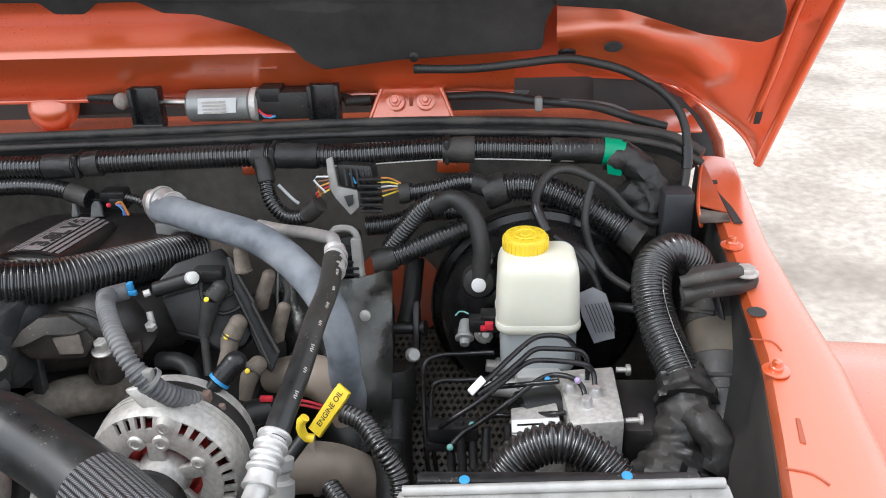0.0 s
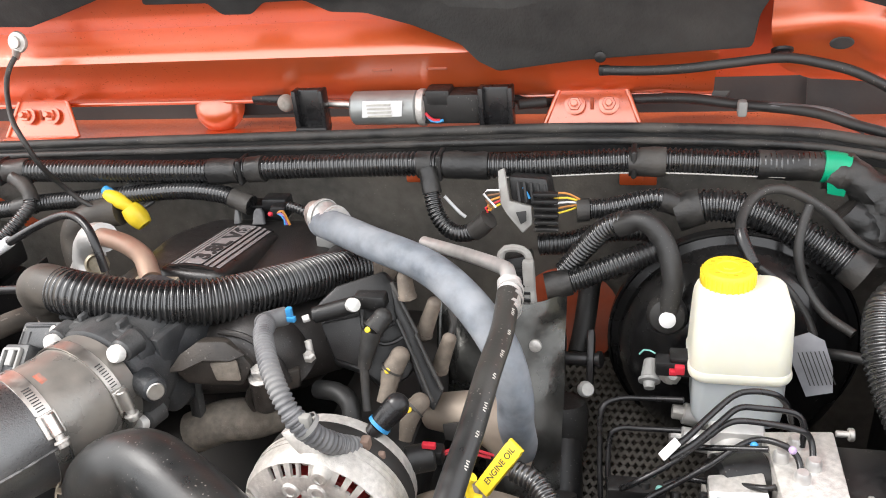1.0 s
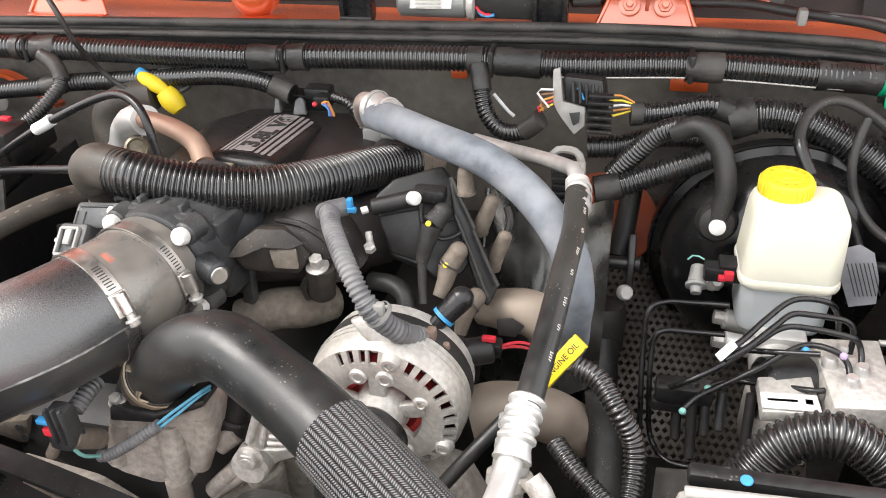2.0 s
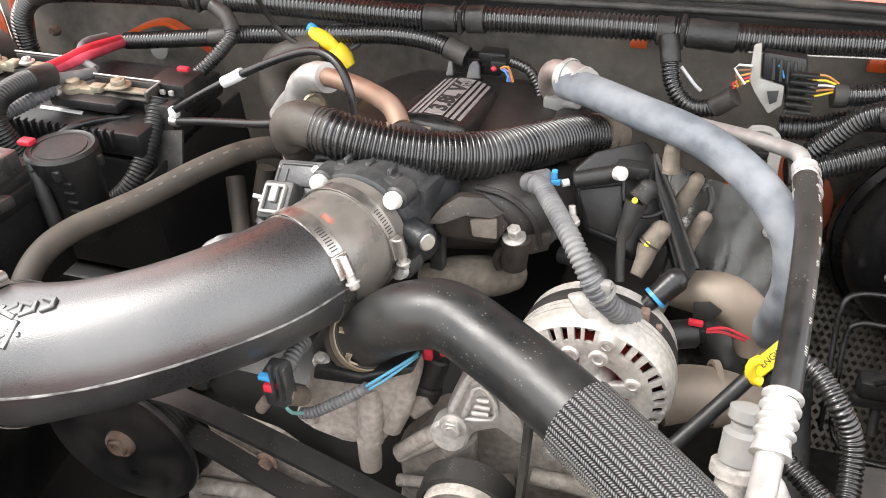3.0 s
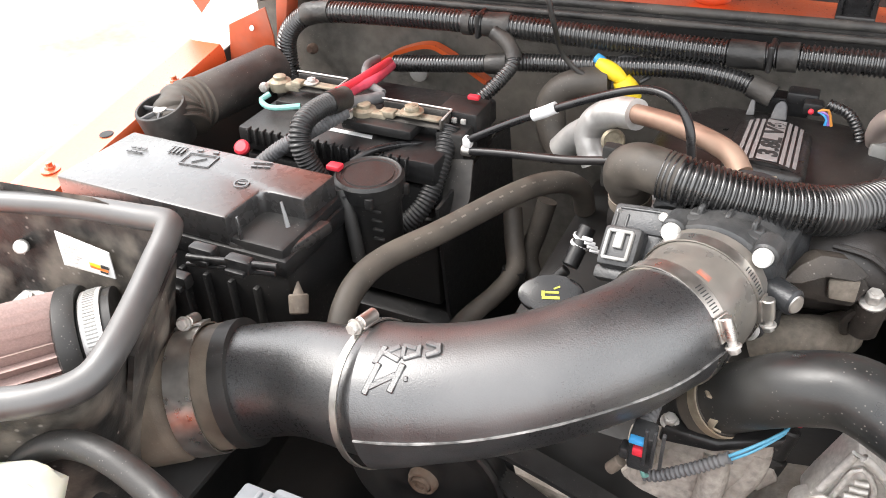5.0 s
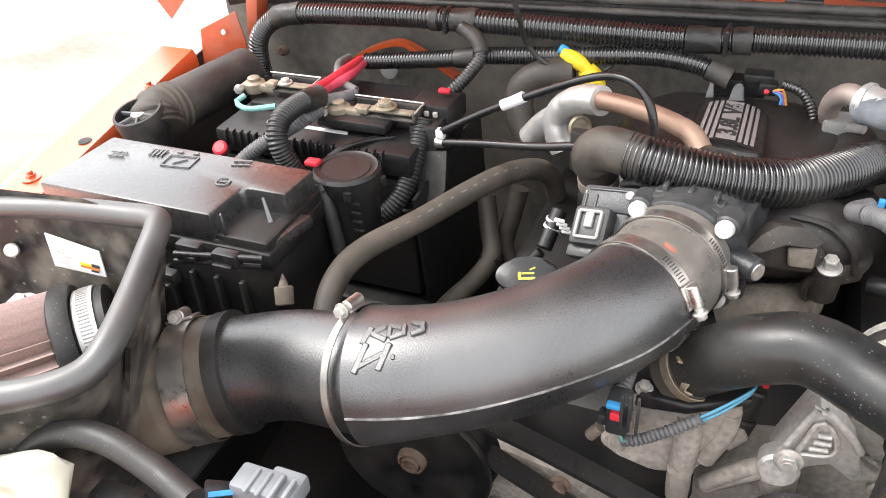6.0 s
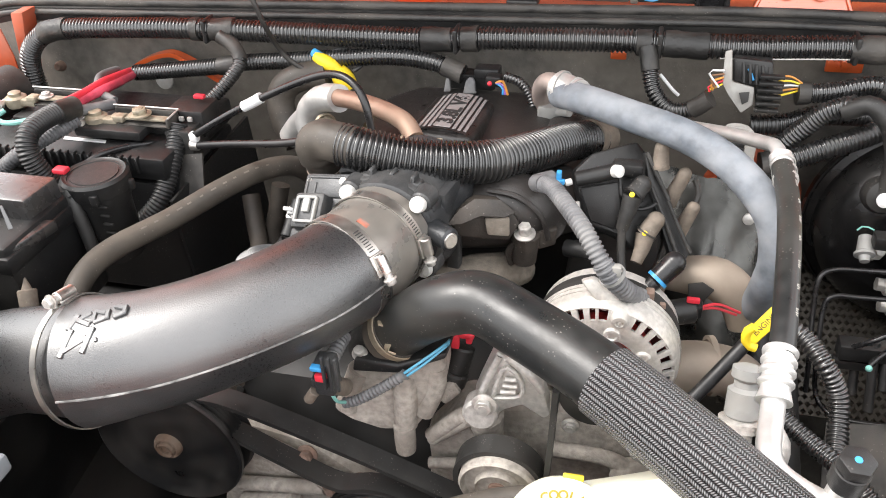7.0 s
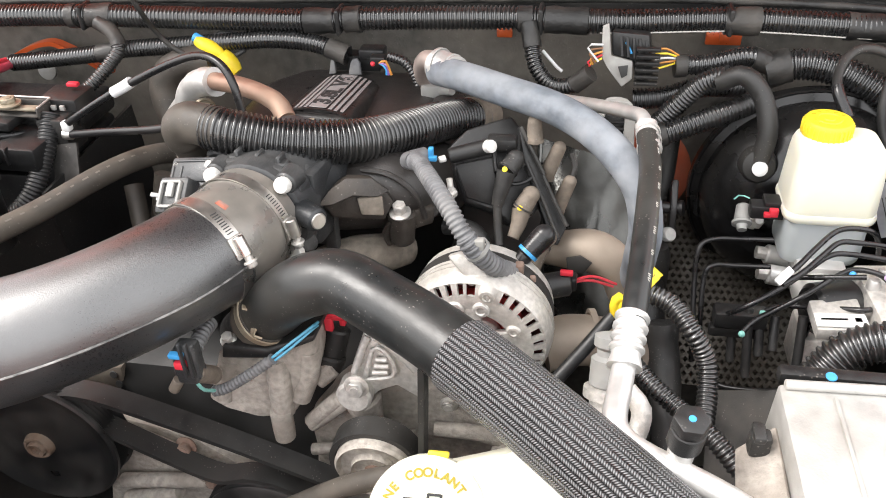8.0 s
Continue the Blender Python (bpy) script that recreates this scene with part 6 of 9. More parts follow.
for q0, q1 in (((0.019, 0.700, 0.987), (0.022, 0.670, 0.923)), ((0.031, 0.700, 0.977), (0.032, 0.680, 0.943)), ((0.045, 0.700, 0.979), (0.044, 0.680, 0.951)), ((0.008, 0.710, 0.966), (0.010, 0.690, 0.924)), ((0.067, 0.690, 0.990), (0.065, 0.660, 0.929))):
    solo("line_hook", rod(q0, q1, 0.0046), PLASTIC, "thick black hanging line end", "brake line", "line ends")
solo("line_tag", slab([(0.028, 0.672, 1.044), (0.033, 0.668, 1.040), (0.046, 0.680, 1.048), (0.041, 0.684, 1.052)], 0.004, 0.001, (0, 0, 1)), WHITE, "white tag round two brake lines", "tag")
solo("line_clip", joined(block((0.05, 0.02, 0.018), (0.012, 0.700, 0.975), bevel=0.003), block((0.05, 0.012, 0.012), (0.010, 0.700, 0.957), bevel=0.003)), PLASTIC, "black clip holding the brake lines", "clip")
for q, m_ in (((0.031, 0.694, 0.986), TEAL), ((0.010, 0.670, 0.978), TEAL), ((0.105, 0.707, 1.030), BLUE), ((0.133, 0.700, 1.034), mat("lilac_paint", (0.5, 0.38, 0.6), 0.5))):
    solo("paint_band", ball(q, 0.0033), m_, "dab of coloured paint on a brake line", "paint mark", "line marks")

# large ribbed hose, taped bundle and canister along the fender
RH = [(0.280, 0.850, 1.073), (0.264, 0.845, 1.092), (0.242, 0.835, 1.103), (0.223, 0.820, 1.095), (0.216, 0.790, 1.078), (0.220, 0.765, 1.056), (0.228, 0.735, 1.038), (0.234, 0.710, 1.026), (0.238, 0.700, 1.013)]
rt = thing("fender_conduit", "fat black ribbed conduit along the fender", "wiring harness", (0.238, 0.700, 1.013))
part("conduit", sweep(RH, 0.0205, 22, ribs=(0.0048, 0.0019)), CONDUIT, rt)
part("seam", sweep([Vector(p) + Vector((0.008, -0.012, 0.0155)) for p in along(RH, 0.45, 0.9)], 0.001, 6), CONDUIT, rt)
part("tape_cuff", sweep([(0.235, 0.715, 1.024), (0.238, 0.700, 1.016), (0.237, 0.690, 1.011)], 0.026, 26, 0.0025, wobble=0.16, swell=lambda s: 0.92 + 0.25 * s), TAPE, rt, "ragged cloth tape cuff")
part("tape_lump", joined(sweep([(0.239, 0.700, 1.016), (0.234, 0.680, 1.002), (0.223, 0.660, 0.981), (0.209, 0.630, 0.961), (0.200, 0.600, 0.935)], 0.03, 30, 0.0025, wobble=0.2, swell=lambda s: 0.72 + 0.75 * s), sweep([(0.236, 0.670, 1.013), (0.249, 0.650, 1.009), (0.255, 0.640, 0.995), (0.250, 0.635, 0.983)], 0.0165, 16, 0.003, wobble=0.14)), TAPE, rt, "wrinkled black tape bundle")
cs = thing("canister", "dusty black plastic canister beside the fender", "canister", (0.275, 0.660, 0.940))
CA, CB = Vector((0.289, 0.800, 1.055)), Vector((0.271, 0.660, 0.954))
part("shell", sweep([CA, CA.lerp(CB, 0.3), CA.lerp(CB, 0.7), CB, CB + (CB - CA) * 0.2], 0.0345, 30, 0.004), PLASTIC_DUSTY, cs)
part("shoulder", joined(band(CA.lerp(CB, 0.12), CB - CA, 0.0345, 0.008, 0.0015), band(CA.lerp(CB, 0.56), CB - CA, 0.0345, 0.004, 0.001)), PLASTIC_DUSTY, cs)
part("dust_band", sweep([CA.lerp(CB, 0.14), CA.lerp(CB, 0.24), CA.lerp(CB, 0.35)], 0.0352, 30, 0.004), mat("dusty_tan", (0.12, 0.1, 0.075), 0.75, 0, 0.3, 40, dust=(0.05, 0.045, 0.04), dust_amount=0.6, dust_scale=20), cs, "tan dusty band")
part("fin", slab([(0.276, 0.775, 1.095), (0.282, 0.755, 1.066), (0.277, 0.757, 1.064), (0.273, 0.775, 1.080)], 0.003, 0.001), PLASTIC, cs)
parts("clip_bar", [joined(sweep([(0.2475, 0.729, 1.030), (0.2566, 0.7165, 1.0293), (0.2872, 0.7085, 1.0334), (0.293, 0.709, 1.030)], 0.0026, 8), block((0.010, 0.006, 0.009), (0.2500, 0.727, 1.0330), bevel=0.002)), joined(sweep([(0.2490, 0.785, 1.063), (0.2560, 0.780, 1.0635), (0.2738, 0.762, 1.0705)], 0.0028, 8), block((0.006, 0.007, 0.010), (0.2480, 0.786, 1.0660), bevel=0.002))], PLASTIC_DUSTY, cs)
part("blue_dot", ball((0.2855, 0.6883, 1.0176), 0.0034), BLUE, cs, "blue paint dot")
part("white_mark", ball((0.280, 0.655, 0.992), 0.0032), WHITE, cs, "chipped white mark")
part("arm", joined(slab([(0.232, 0.746, 1.118), (0.249, 0.773, 1.120), (0.293, 0.782, 1.120), (0.311, 0.773, 1.118), (0.309, 0.751, 1.116), (0.289, 0.739, 1.115), (0.255, 0.737, 1.112), (0.233, 0.730, 1.108)], 0.014, 0.004, (0, 0, 1)), sweep([(0.231, 0.740, 1.118), (0.254, 0.739, 1.124), (0.289, 0.750, 1.124)], 0.006, 10)), PLASTIC_DUSTY, cs, "moulded mounting arm")
part("arm_bolt", hex_bolt((0.295, 0.753, 1.120), (0, 0, 1), 0.009, 0.007, 1.35), ZINC, cs)
FRONT = [(0.044, 0.575, 0.988), (0.059, 0.585, 1.017), (0.076, 0.590, 1.038), (0.104, 0.590, 1.050), (0.131, 0.585, 1.042), (0.149, 0.575, 1.029), (0.164, 0.560, 1.007)]
fc = thing("front_conduit", "arched black ribbed conduit behind the control module", "wiring harness", FRONT[0])
part("conduit", sweep(FRONT, 0.0175, 20, ribs=(0.0055, 0.0026)), CONDUIT, fc)
part("tape_wrap", sweep(along(FRONT, 0.0, 0.1), 0.0185, 18, 0.004, wobble=0.06), TAPE, fc, "wrinkled black cloth tape")
part("tape_wrap", sweep(along(FRONT, 0.9, 1.0), 0.0185, 18, 0.004, wobble=0.06), TAPE, fc, "wrinkled black cloth tape")

# control module at the front of the bay
pm_ = thing("control_module", "dull aluminium engine control module with cooling ribs", "control module", (0.107, 0.546, 1.020))
PA, PB = Vector((-0.014, 0.465, 1.113)), Vector((0.206, 0.474, 1.113))
PF = Vector((0.005, -0.13, -0.012))
part("case", slab([PA, PB, PB + PF, PA + PF], 0.045, 0.004, (0, 0, 1)), MODULE, pm_)
part("step_rail", joined(rod(PA + Vector((0.004, -0.004, 0.002)), PB + Vector((-0.004, -0.004, 0.002)), 0.0035), *[slab([PA.lerp(PB, f) + Vector((0, -0.012, 0.0015)), PA.lerp(PB, f + 0.012) + Vector((0, -0.012, 0.0015)), PA.lerp(PB, f + 0.012) + PF * 0.9 + Vector((0, 0, 0.0015)), PA.lerp(PB, f) + PF * 0.9 + Vector((0, 0, 0.0015))], 0.004, 0.001, (0, 0, 1)) for f in (0.15, 0.33, 0.51, 0.69, 0.87)]), MODULE, pm_)
part("cover_label", slab([PA + PF * 0.45 + Vector((0.06, 0, 0.003)), PA + PF * 0.45 + Vector((0.16, 0, 0.003)), PA + PF * 0.95 + Vector((0.16, 0, 0.003)), PA + PF * 0.95 + Vector((0.06, 0, 0.003))], 0.001, 0, (0, 0, 1)), WHITE, pm_, "pale blank label")
part("mount_foot", joined(slab([PA + Vector((0, -0.02, -0.02)), PA + Vector((-0.025, -0.03, -0.035)), PA + Vector((-0.03, -0.09, -0.045)), PA + Vector((0, -0.09, -0.025))], 0.006, 0.002, (0, 0, 1))), ALU_DIRTY, pm_)
part("foot_clip", joined(block((0.014, 0.012, 0.018), PA + Vector((-0.012, -0.035, -0.022)), bevel=0.003), block((0.008, 0.016, 0.006), PA + Vector((-0.014, -0.036, -0.012)), bevel=0.002)), PLASTIC, pm_, "black mounting clip")
solo("module_rail", joined(block((0.2, 0.012, 0.012), PA.lerp(PB, 0.5) + Vector((0, 0.03, -0.025)), bevel=0.003)), PLASTIC, "black rail behind the control module", "bracket")
for f in (0.2, 0.72):
    solo("paint_dot", lathe([(0.004, 0), (0.0035, 0.0006)], axis_frame(PA.lerp(PB, f) + Vector((0, 0.028, -0.0186)), (0, -0.2, 1)), 14), BLUE, "light blue paint dot on the rail", "paint mark", "rail marks")

# looms near the hoses
LM1 = [(-0.083, 0.640, 1.042), (-0.064, 0.630, 1.039), (-0.047, 0.610, 1.028), (-0.032, 0.600, 1.003), (-0.030, 0.580, 0.982), (-0.034, 0.550, 0.971)]
hose("side_loom", LM1, 0.0092, CONDUIT, "black ribbed loom curving behind the service port", "wiring harness", ribs=(0.0045, 0.0013))
hose("side_loom", [(-0.093, 0.600, 0.992), (-0.077, 0.580, 0.988), (-0.056, 0.560, 0.983), (-0.030, 0.530, 0.983), (-0.008, 0.510, 0.969)], 0.0088, CONDUIT, "black ribbed loom low beside the pipes", "wiring harness", ribs=(0.0045, 0.0013))
hose("side_loom", [(-0.059, 0.720, 0.943), (-0.054, 0.700, 0.906), (-0.048, 0.660, 0.865), (-0.036, 0.620, 0.809)], 0.017, RUBBER, "dark soft hose deep beside the shaft", "hose", n=16, wobble=0.05)
sh = thing("steering_shaft", "black steering shaft with universal joint", "steering shaft", (-0.059, 0.780, 0.880))
part("shaft", joined(sweep([(-0.045, 0.990, 1.020), (-0.050, 0.955, 0.980), (-0.055, 0.930, 0.958)], 0.0125, 16), lathe([(0.021, -0.03), (0.028, -0.022), (0.028, 0.02), (0.024, 0.03)], axis_frame((-0.068, 0.860, 0.909), (0.02, 0.25, 1)), 20), sweep([(-0.068, 0.880, 0.911), (-0.065, 0.830, 0.889), (-0.060, 0.760, 0.831)], 0.021, 18)), PLASTIC, sh)
part("joint", joined(block((0.05, 0.04, 0.03), (-0.068, 0.900, 0.923), axis_frame((0, 0, 0), (0.2, 0.3, 1)), 0.009, 3), block((0.016, 0.036, 0.05), (-0.079, 0.885, 0.920), axis_frame((0, 0, 0), (0.1, 0.3, 1)), 0.006, 3), block((0.016, 0.036, 0.05), (-0.053, 0.885, 0.920), axis_frame((0, 0, 0), (0.1, 0.3, 1)), 0.006, 3), lathe([(0.012, 0), (0.012, 0.006), (0.009, 0.007), (0.0085, 0.003)], axis_frame((-0.064, 0.868, 0.921), (0, -0.9, 0.3)), 20)), PLASTIC, sh)
parts("fork_arm", [slab([(x, 0.918, 1.000), (x, 0.896, 0.975), (x, 0.880, 0.940), (x, 0.905, 0.935), (x, 0.935, 0.975)], 0.008, 0.002, (1, 0, 0)) for x in (-0.036, -0.068)], PLASTIC_GLOSS, sh)
part("cross_pin", joined(rod((-0.080, 0.905, 0.968), (-0.030, 0.905, 0.968), 0.0075), lathe([(0.0095, 0), (0.0095, 0.004), (0.007, 0.005)], axis_frame((-0.032, 0.905, 0.968), (1, -0.2, 0.2)), 18)), PLASTIC_GLOSS, sh)
part("pinch_bolt", lathe([(0.009, 0), (0.009, 0.006), (0.007, 0.009)], axis_frame((-0.045, 0.885, 0.942), (0.4, -0.7, 0.5)), 18), WHITE_BOLT, sh)
sb = thing("shaft_seal", "dusty red seal plate round the steering shaft, shade put into its colour", "seal", (-0.05, 1.03, 0.95))
# darker orange: the shade round the shaft is put into the plate's colour
part("plate", lathe([(0.03, 0), (0.06, 0), (0.064, 0.006), (0.03, 0.008)], axis_frame((-0.074, 1.020, 0.953), (0, -1, 0.2)), 32), ORANGE_DUSTY_SHADED, sb)
part("lower_patch", slab([(-0.051, 0.990, 0.908), (-0.028, 0.990, 0.908), (-0.026, 0.980, 0.876), (-0.048, 0.980, 0.876)], 0.004, 0.001), ORANGE, sb)

# ---- firewall harness ----
HARN = [(-1.093, 0.985, 1.024), (-1.103, 0.990, 1.061), (-1.099, 0.990, 1.100), (-1.073, 0.990, 1.129), (-1.026, 0.985, 1.146), (-0.904, 0.985, 1.154), (-0.784, 0.985, 1.157), (-0.606, 0.985, 1.157), (-0.478, 0.985, 1.158), (-0.427, 0.985, 1.162), (-0.248, 0.985, 1.167), (-0.131, 0.985, 1.165), (0.007, 0.985, 1.171), (0.129, 0.985, 1.167), (0.196, 0.985, 1.164), (0.226, 0.980, 1.153), (0.237, 0.970, 1.124)]
hn = thing("main_harness", "thick black ribbed wiring harness along the firewall", "wiring harness", (-0.44, 0.985, 1.14))
part("conduit", sweep(HARN, 0.0142, 22, ribs=(0.0052, 0.0022)), CONDUIT, hn)
for a, b in ((0.0, 0.015), (0.093, 0.125), (0.257, 0.267), (0.275, 0.305), (0.475, 0.505), (0.512, 0.53), (0.655, 0.672), (0.678, 0.715), (0.815, 0.845), (0.905, 0.95), (0.965, 1.0)):
    part("tape_wrap", sweep(along(HARN, a, b), 0.0155, 18, 0.004, wobble=0.06), TAPE, hn, "wrinkled black cloth tape")
part("green_tape", sweep(along(HARN, 0.948, 0.966), 0.0165, 22, 0.003), GREEN_TAPE, hn, "bright green tape wrap")
GT = Vector(along(HARN, 0.95, 0.964)[0])
part("green_tail", slab([GT + Vector((0.000, -0.0172, -0.004)), GT + Vector((0.022, -0.0172, -0.004)), GT + Vector((0.019, -0.0150, -0.027)), GT + Vector((0.003, -0.0145, -0.024))], 0.0008, 0), GREEN_TAPE, hn, "loose green tape end")
part("seam_wire", sweep([Vector(p) + Vector((0, -0.0105, -0.0095)) for p in along(HARN, 0.72, 0.93)], 0.0009, 6), PALE_INK, hn, "pale wires showing in the split")
parts("clip", [*[block((0.006, 0.031, 0.031), along(HARN, f, f + 0.01)[0], bevel=0.006, segments=3) for f in (0.27, 0.508, 0.675, 0.82)]], PLASTIC, hn, "black retaining clip")
H2 = [(-0.915, 0.970, 1.094), (-0.852, 0.970, 1.102), (-0.780, 0.970, 1.112), (-0.743, 0.972, 1.118), (-0.670, 0.975, 1.124), (-0.601, 0.975, 1.131), (-0.536, 0.975, 1.136), (-0.485, 0.972, 1.133), (-0.443, 0.965, 1.122)]
conduit("lower_harness", H2, 0.0112, "black ribbed harness below the main one", [(0.28, 0.34), (0.94, 1.0)])
BR = [(-0.773, 0.972, 1.153), (-0.750, 0.962, 1.143), (-0.740, 0.950, 1.127), (-0.748, 0.930, 1.112), (-0.761, 0.910, 1.098), (-0.779, 0.890, 1.084)]
conduit("branch_loom", BR, 0.0088, "black ribbed loom dropping from the main harness", [(0.0, 0.35)])
# middle branch, down to the transmission plugs
conduit("middle_branch", [(-0.224, 0.975, 1.166), (-0.219, 0.965, 1.146), (-0.211, 0.950, 1.121), (-0.193, 0.940, 1.105), (-0.170, 0.935, 1.107), (-0.149, 0.930, 1.126)], 0.0098, "black ribbed loom looping down to the white bracket", [(0.0, 0.22), (0.8, 1.0)])
hose("bare_wire", [(-0.206, 0.970, 1.134), (-0.189, 0.965, 1.117), (-0.182, 0.965, 1.111)], 0.002, WHITE, "short white marked wire", "wire")
sc_ = thing("harness_connector", "pale grey bracket with black multi-pin connectors", "connector", (-0.112, 0.950, 1.104))
PALE = mat("pale_grey_plastic", (0.33, 0.322, 0.305), 0.5, 0, 0.15, 60, dust=(0.25, 0.22, 0.19), dust_amount=0.5, dust_scale=40)
part("bracket", joined(slab([(-0.139, 0.945, 1.175), (-0.132, 0.945, 1.178), (-0.127, 0.940, 1.142), (-0.103, 0.935, 1.139), (-0.102, 0.930, 1.120), (-0.113, 0.930, 1.109), (-0.130, 0.935, 1.129), (-0.138, 0.940, 1.141)], 0.006, 0.0015)), PALE, sc_)
part("bracket_slot", slab([(-0.119, 0.929, 1.134), (-0.108, 0.929, 1.136), (-0.108, 0.927, 1.125), (-0.114, 0.927, 1.121)], 0.002, 0.0005), INK, sc_)
part("shell", joined(slab([(-0.129, 0.950, 1.167), (-0.087, 0.945, 1.166), (-0.079, 0.935, 1.118), (-0.097, 0.935, 1.112), (-0.103, 0.940, 1.137), (-0.126, 0.945, 1.141)], 0.03, 0.003)), PLASTIC, sc_)
part("shell_ribs", joined(*[rod(Vector((-0.118, 0.943, 1.164)) + Vector((0.007 * k, 0.0005 * k, -0.001 * k)), Vector((-0.115, 0.935, 1.144)) + Vector((0.007 * k, 0.0005 * k, -0.001 * k)), 0.0018, n=8) for k in range(5)], *[block((0.026, 0.008, 0.004), Vector((-0.087, 0.930, 1.147)) + Vector((0, 0, -0.008 * k)), bevel=0.001) for k in range(-1, 5)]), PLASTIC, sc_)
part("blue_mark", sweep([(-0.112, 0.942, 1.158), (-0.108, 0.940, 1.152), (-0.105, 0.939, 1.146)], 0.0014, 6), BLUE, sc_, "light blue paint stroke")
WIRE_COL = [YELLOW, RED, mat("orange_wire", (0.6, 0.25, 0.05), 0.5), mat("brown_wire", (0.2, 0.1, 0.05), 0.5), WHITE, BLUE]
for k in range(5):
    part("wire", sweep([Vector((-0.137, 0.940, 1.147)) + Vector((0, 0, 0.004 * (k - 2))), Vector((-0.150, 0.935, 1.143)) + Vector((-0.002 * abs(k - 2), 0, 0.006 * (k - 2))), Vector((-0.153, 0.935, 1.133)) + Vector((0.003 * k, 0, 0.002 * (k - 2)))], 0.0012, 6), WIRE_COL[k], sc_)
    part("wire", sweep([Vector((-0.079, 0.935, 1.142)) + Vector((0, 0, 0.006 * (k - 2))), Vector((-0.066, 0.940, 1.142)) + Vector((0, 0, 0.005 * (k - 2))), Vector((-0.053, 0.945, 1.139)) + Vector((0, 0, 0.002 * (k - 2)))], 0.0012, 6), WIRE_COL[(k * 2) % 6], sc_)
cn2 = thing("lower_connector", "black plug block in a pale grey frame", "connector", (-0.116, 0.900, 1.024))
part("block", slab([(-0.134, 0.900, 1.092), (-0.103, 0.900, 1.098), (-0.100, 0.885, 1.032), (-0.128, 0.885, 1.032)], 0.035, 0.003), PLASTIC, cn2)
part("frame", joined(sweep([(-0.133, 0.895, 1.090), (-0.129, 0.898, 1.105), (-0.112, 0.898, 1.107), (-0.102, 0.896, 1.098), (-0.099, 0.888, 1.064), (-0.099, 0.880, 1.033), (-0.126, 0.880, 1.031)], 0.0042, 8), block((0.012, 0.008, 0.07), (-0.102, 0.888, 1.064), bevel=0.002)), PALE, cn2)
part("ribs", joined(*[block((0.03, 0.004, 0.0035), Vector((-0.115, 0.888, 1.086)) + Vector((0, -0.001 * k, -0.008 * k)), bevel=0.001) for k in range(7)]), PLASTIC, cn2)
# conduits behind the booster
conduit("booster_harness", [(-0.056, 0.945, 1.131), (-0.020, 0.950, 1.132), (0.024, 0.960, 1.138), (0.054, 0.965, 1.126)], 0.0112, "black ribbed conduit from the connectors", [(0.0, 0.12), (0.75, 1.0)])
conduit("booster_harness", [(0.047, 0.965, 1.119), (0.078, 0.965, 1.129), (0.115, 0.960, 1.127), (0.154, 0.950, 1.114), (0.193, 0.935, 1.095), (0.225, 0.920, 1.077)], 0.0178, "thick black ribbed conduit over the brake booster", [(0.0, 0.14), (0.9, 1.0)], pitch=0.0058)
conduit("booster_harness", [(-0.098, 0.950, 1.086), (-0.063, 0.950, 1.090), (-0.021, 0.955, 1.102), (0.027, 0.965, 1.100)], 0.0125, "black ribbed conduit behind the vacuum hose")
conduit("booster_harness", [(-0.069, 0.930, 1.065), (-0.046, 0.925, 1.097), (-0.025, 0.920, 1.122), (-0.001, 0.910, 1.137)], 0.0115, "black ribbed conduit crossing towards the valve")
conduit("booster_harness", [(-0.086, 0.900, 1.062), (-0.060, 0.905, 1.066), (-0.020, 0.915, 1.079), (0.020, 0.930, 1.090), (0.040, 0.940, 1.096)], 0.0128, "black ribbed conduit into the lower plug", [(0.0, 0.2)])
solo("corner_tape", joined(sweep([(0.196, 0.985, 1.164), (0.223, 0.980, 1.153), (0.241, 0.975, 1.130), (0.245, 0.965, 1.097)], 0.02, 18, 0.004, wobble=0.18), sweep([(0.210, 0.970, 1.125), (0.231, 0.965, 1.105), (0.238, 0.955, 1.072)], 0.018, 16, 0.004, wobble=0.18)), TAPE, "lumpy taped harness corner", "wiring harness")
solo("corner_box", joined(block((0.035, 0.03, 0.07), (0.267, 0.930, 1.101), bevel=0.004), block((0.028, 0.028, 0.02), (0.271, 0.920, 1.076), bevel=0.004)), mat("slate_plastic", (0.03, 0.032, 0.035), 0.5, 0, 0.2, 50), "slate grey plastic box in the bay corner", "box")
WASHER = [(0.113, 0.860, 1.116), (0.103, 0.880, 1.136), (0.105, 0.900, 1.148), (0.117, 0.920, 1.159), (0.135, 0.930, 1.163), (0.157, 0.930, 1.158), (0.187, 0.930, 1.138), (0.215, 0.930, 1.109), (0.240, 0.930, 1.095), (0.260, 0.935, 1.099), (0.276, 0.945, 1.124), (0.283, 0.965, 1.161), (0.279, 0.985, 1.201), (0.256, 0.995, 1.231), (0.215, 1.000, 1.255), (0.181, 1.010, 1.264), (0.144, 1.012, 1.270), (0.095, 1.005, 1.268), (0.049, 1.003, 1.264), (0.009, 1.003, 1.263), (-0.032, 1.004, 1.264)]
wl = thing("washer_line", "thin black washer hose clipped to the hood", "hose", WASHER[0])
part("hose", sweep(WASHER, 0.005, 12), RUBBER, wl)
part("end_sleeve", sweep(along(WASHER, 0.0, 0.05), 0.0062, 12, 0.003), PLASTIC_GLOSS, wl)
part("joint_sleeve", sweep(along(WASHER, 0.44, 0.48), 0.0064, 12, 0.003), PLASTIC_GLOSS, wl)
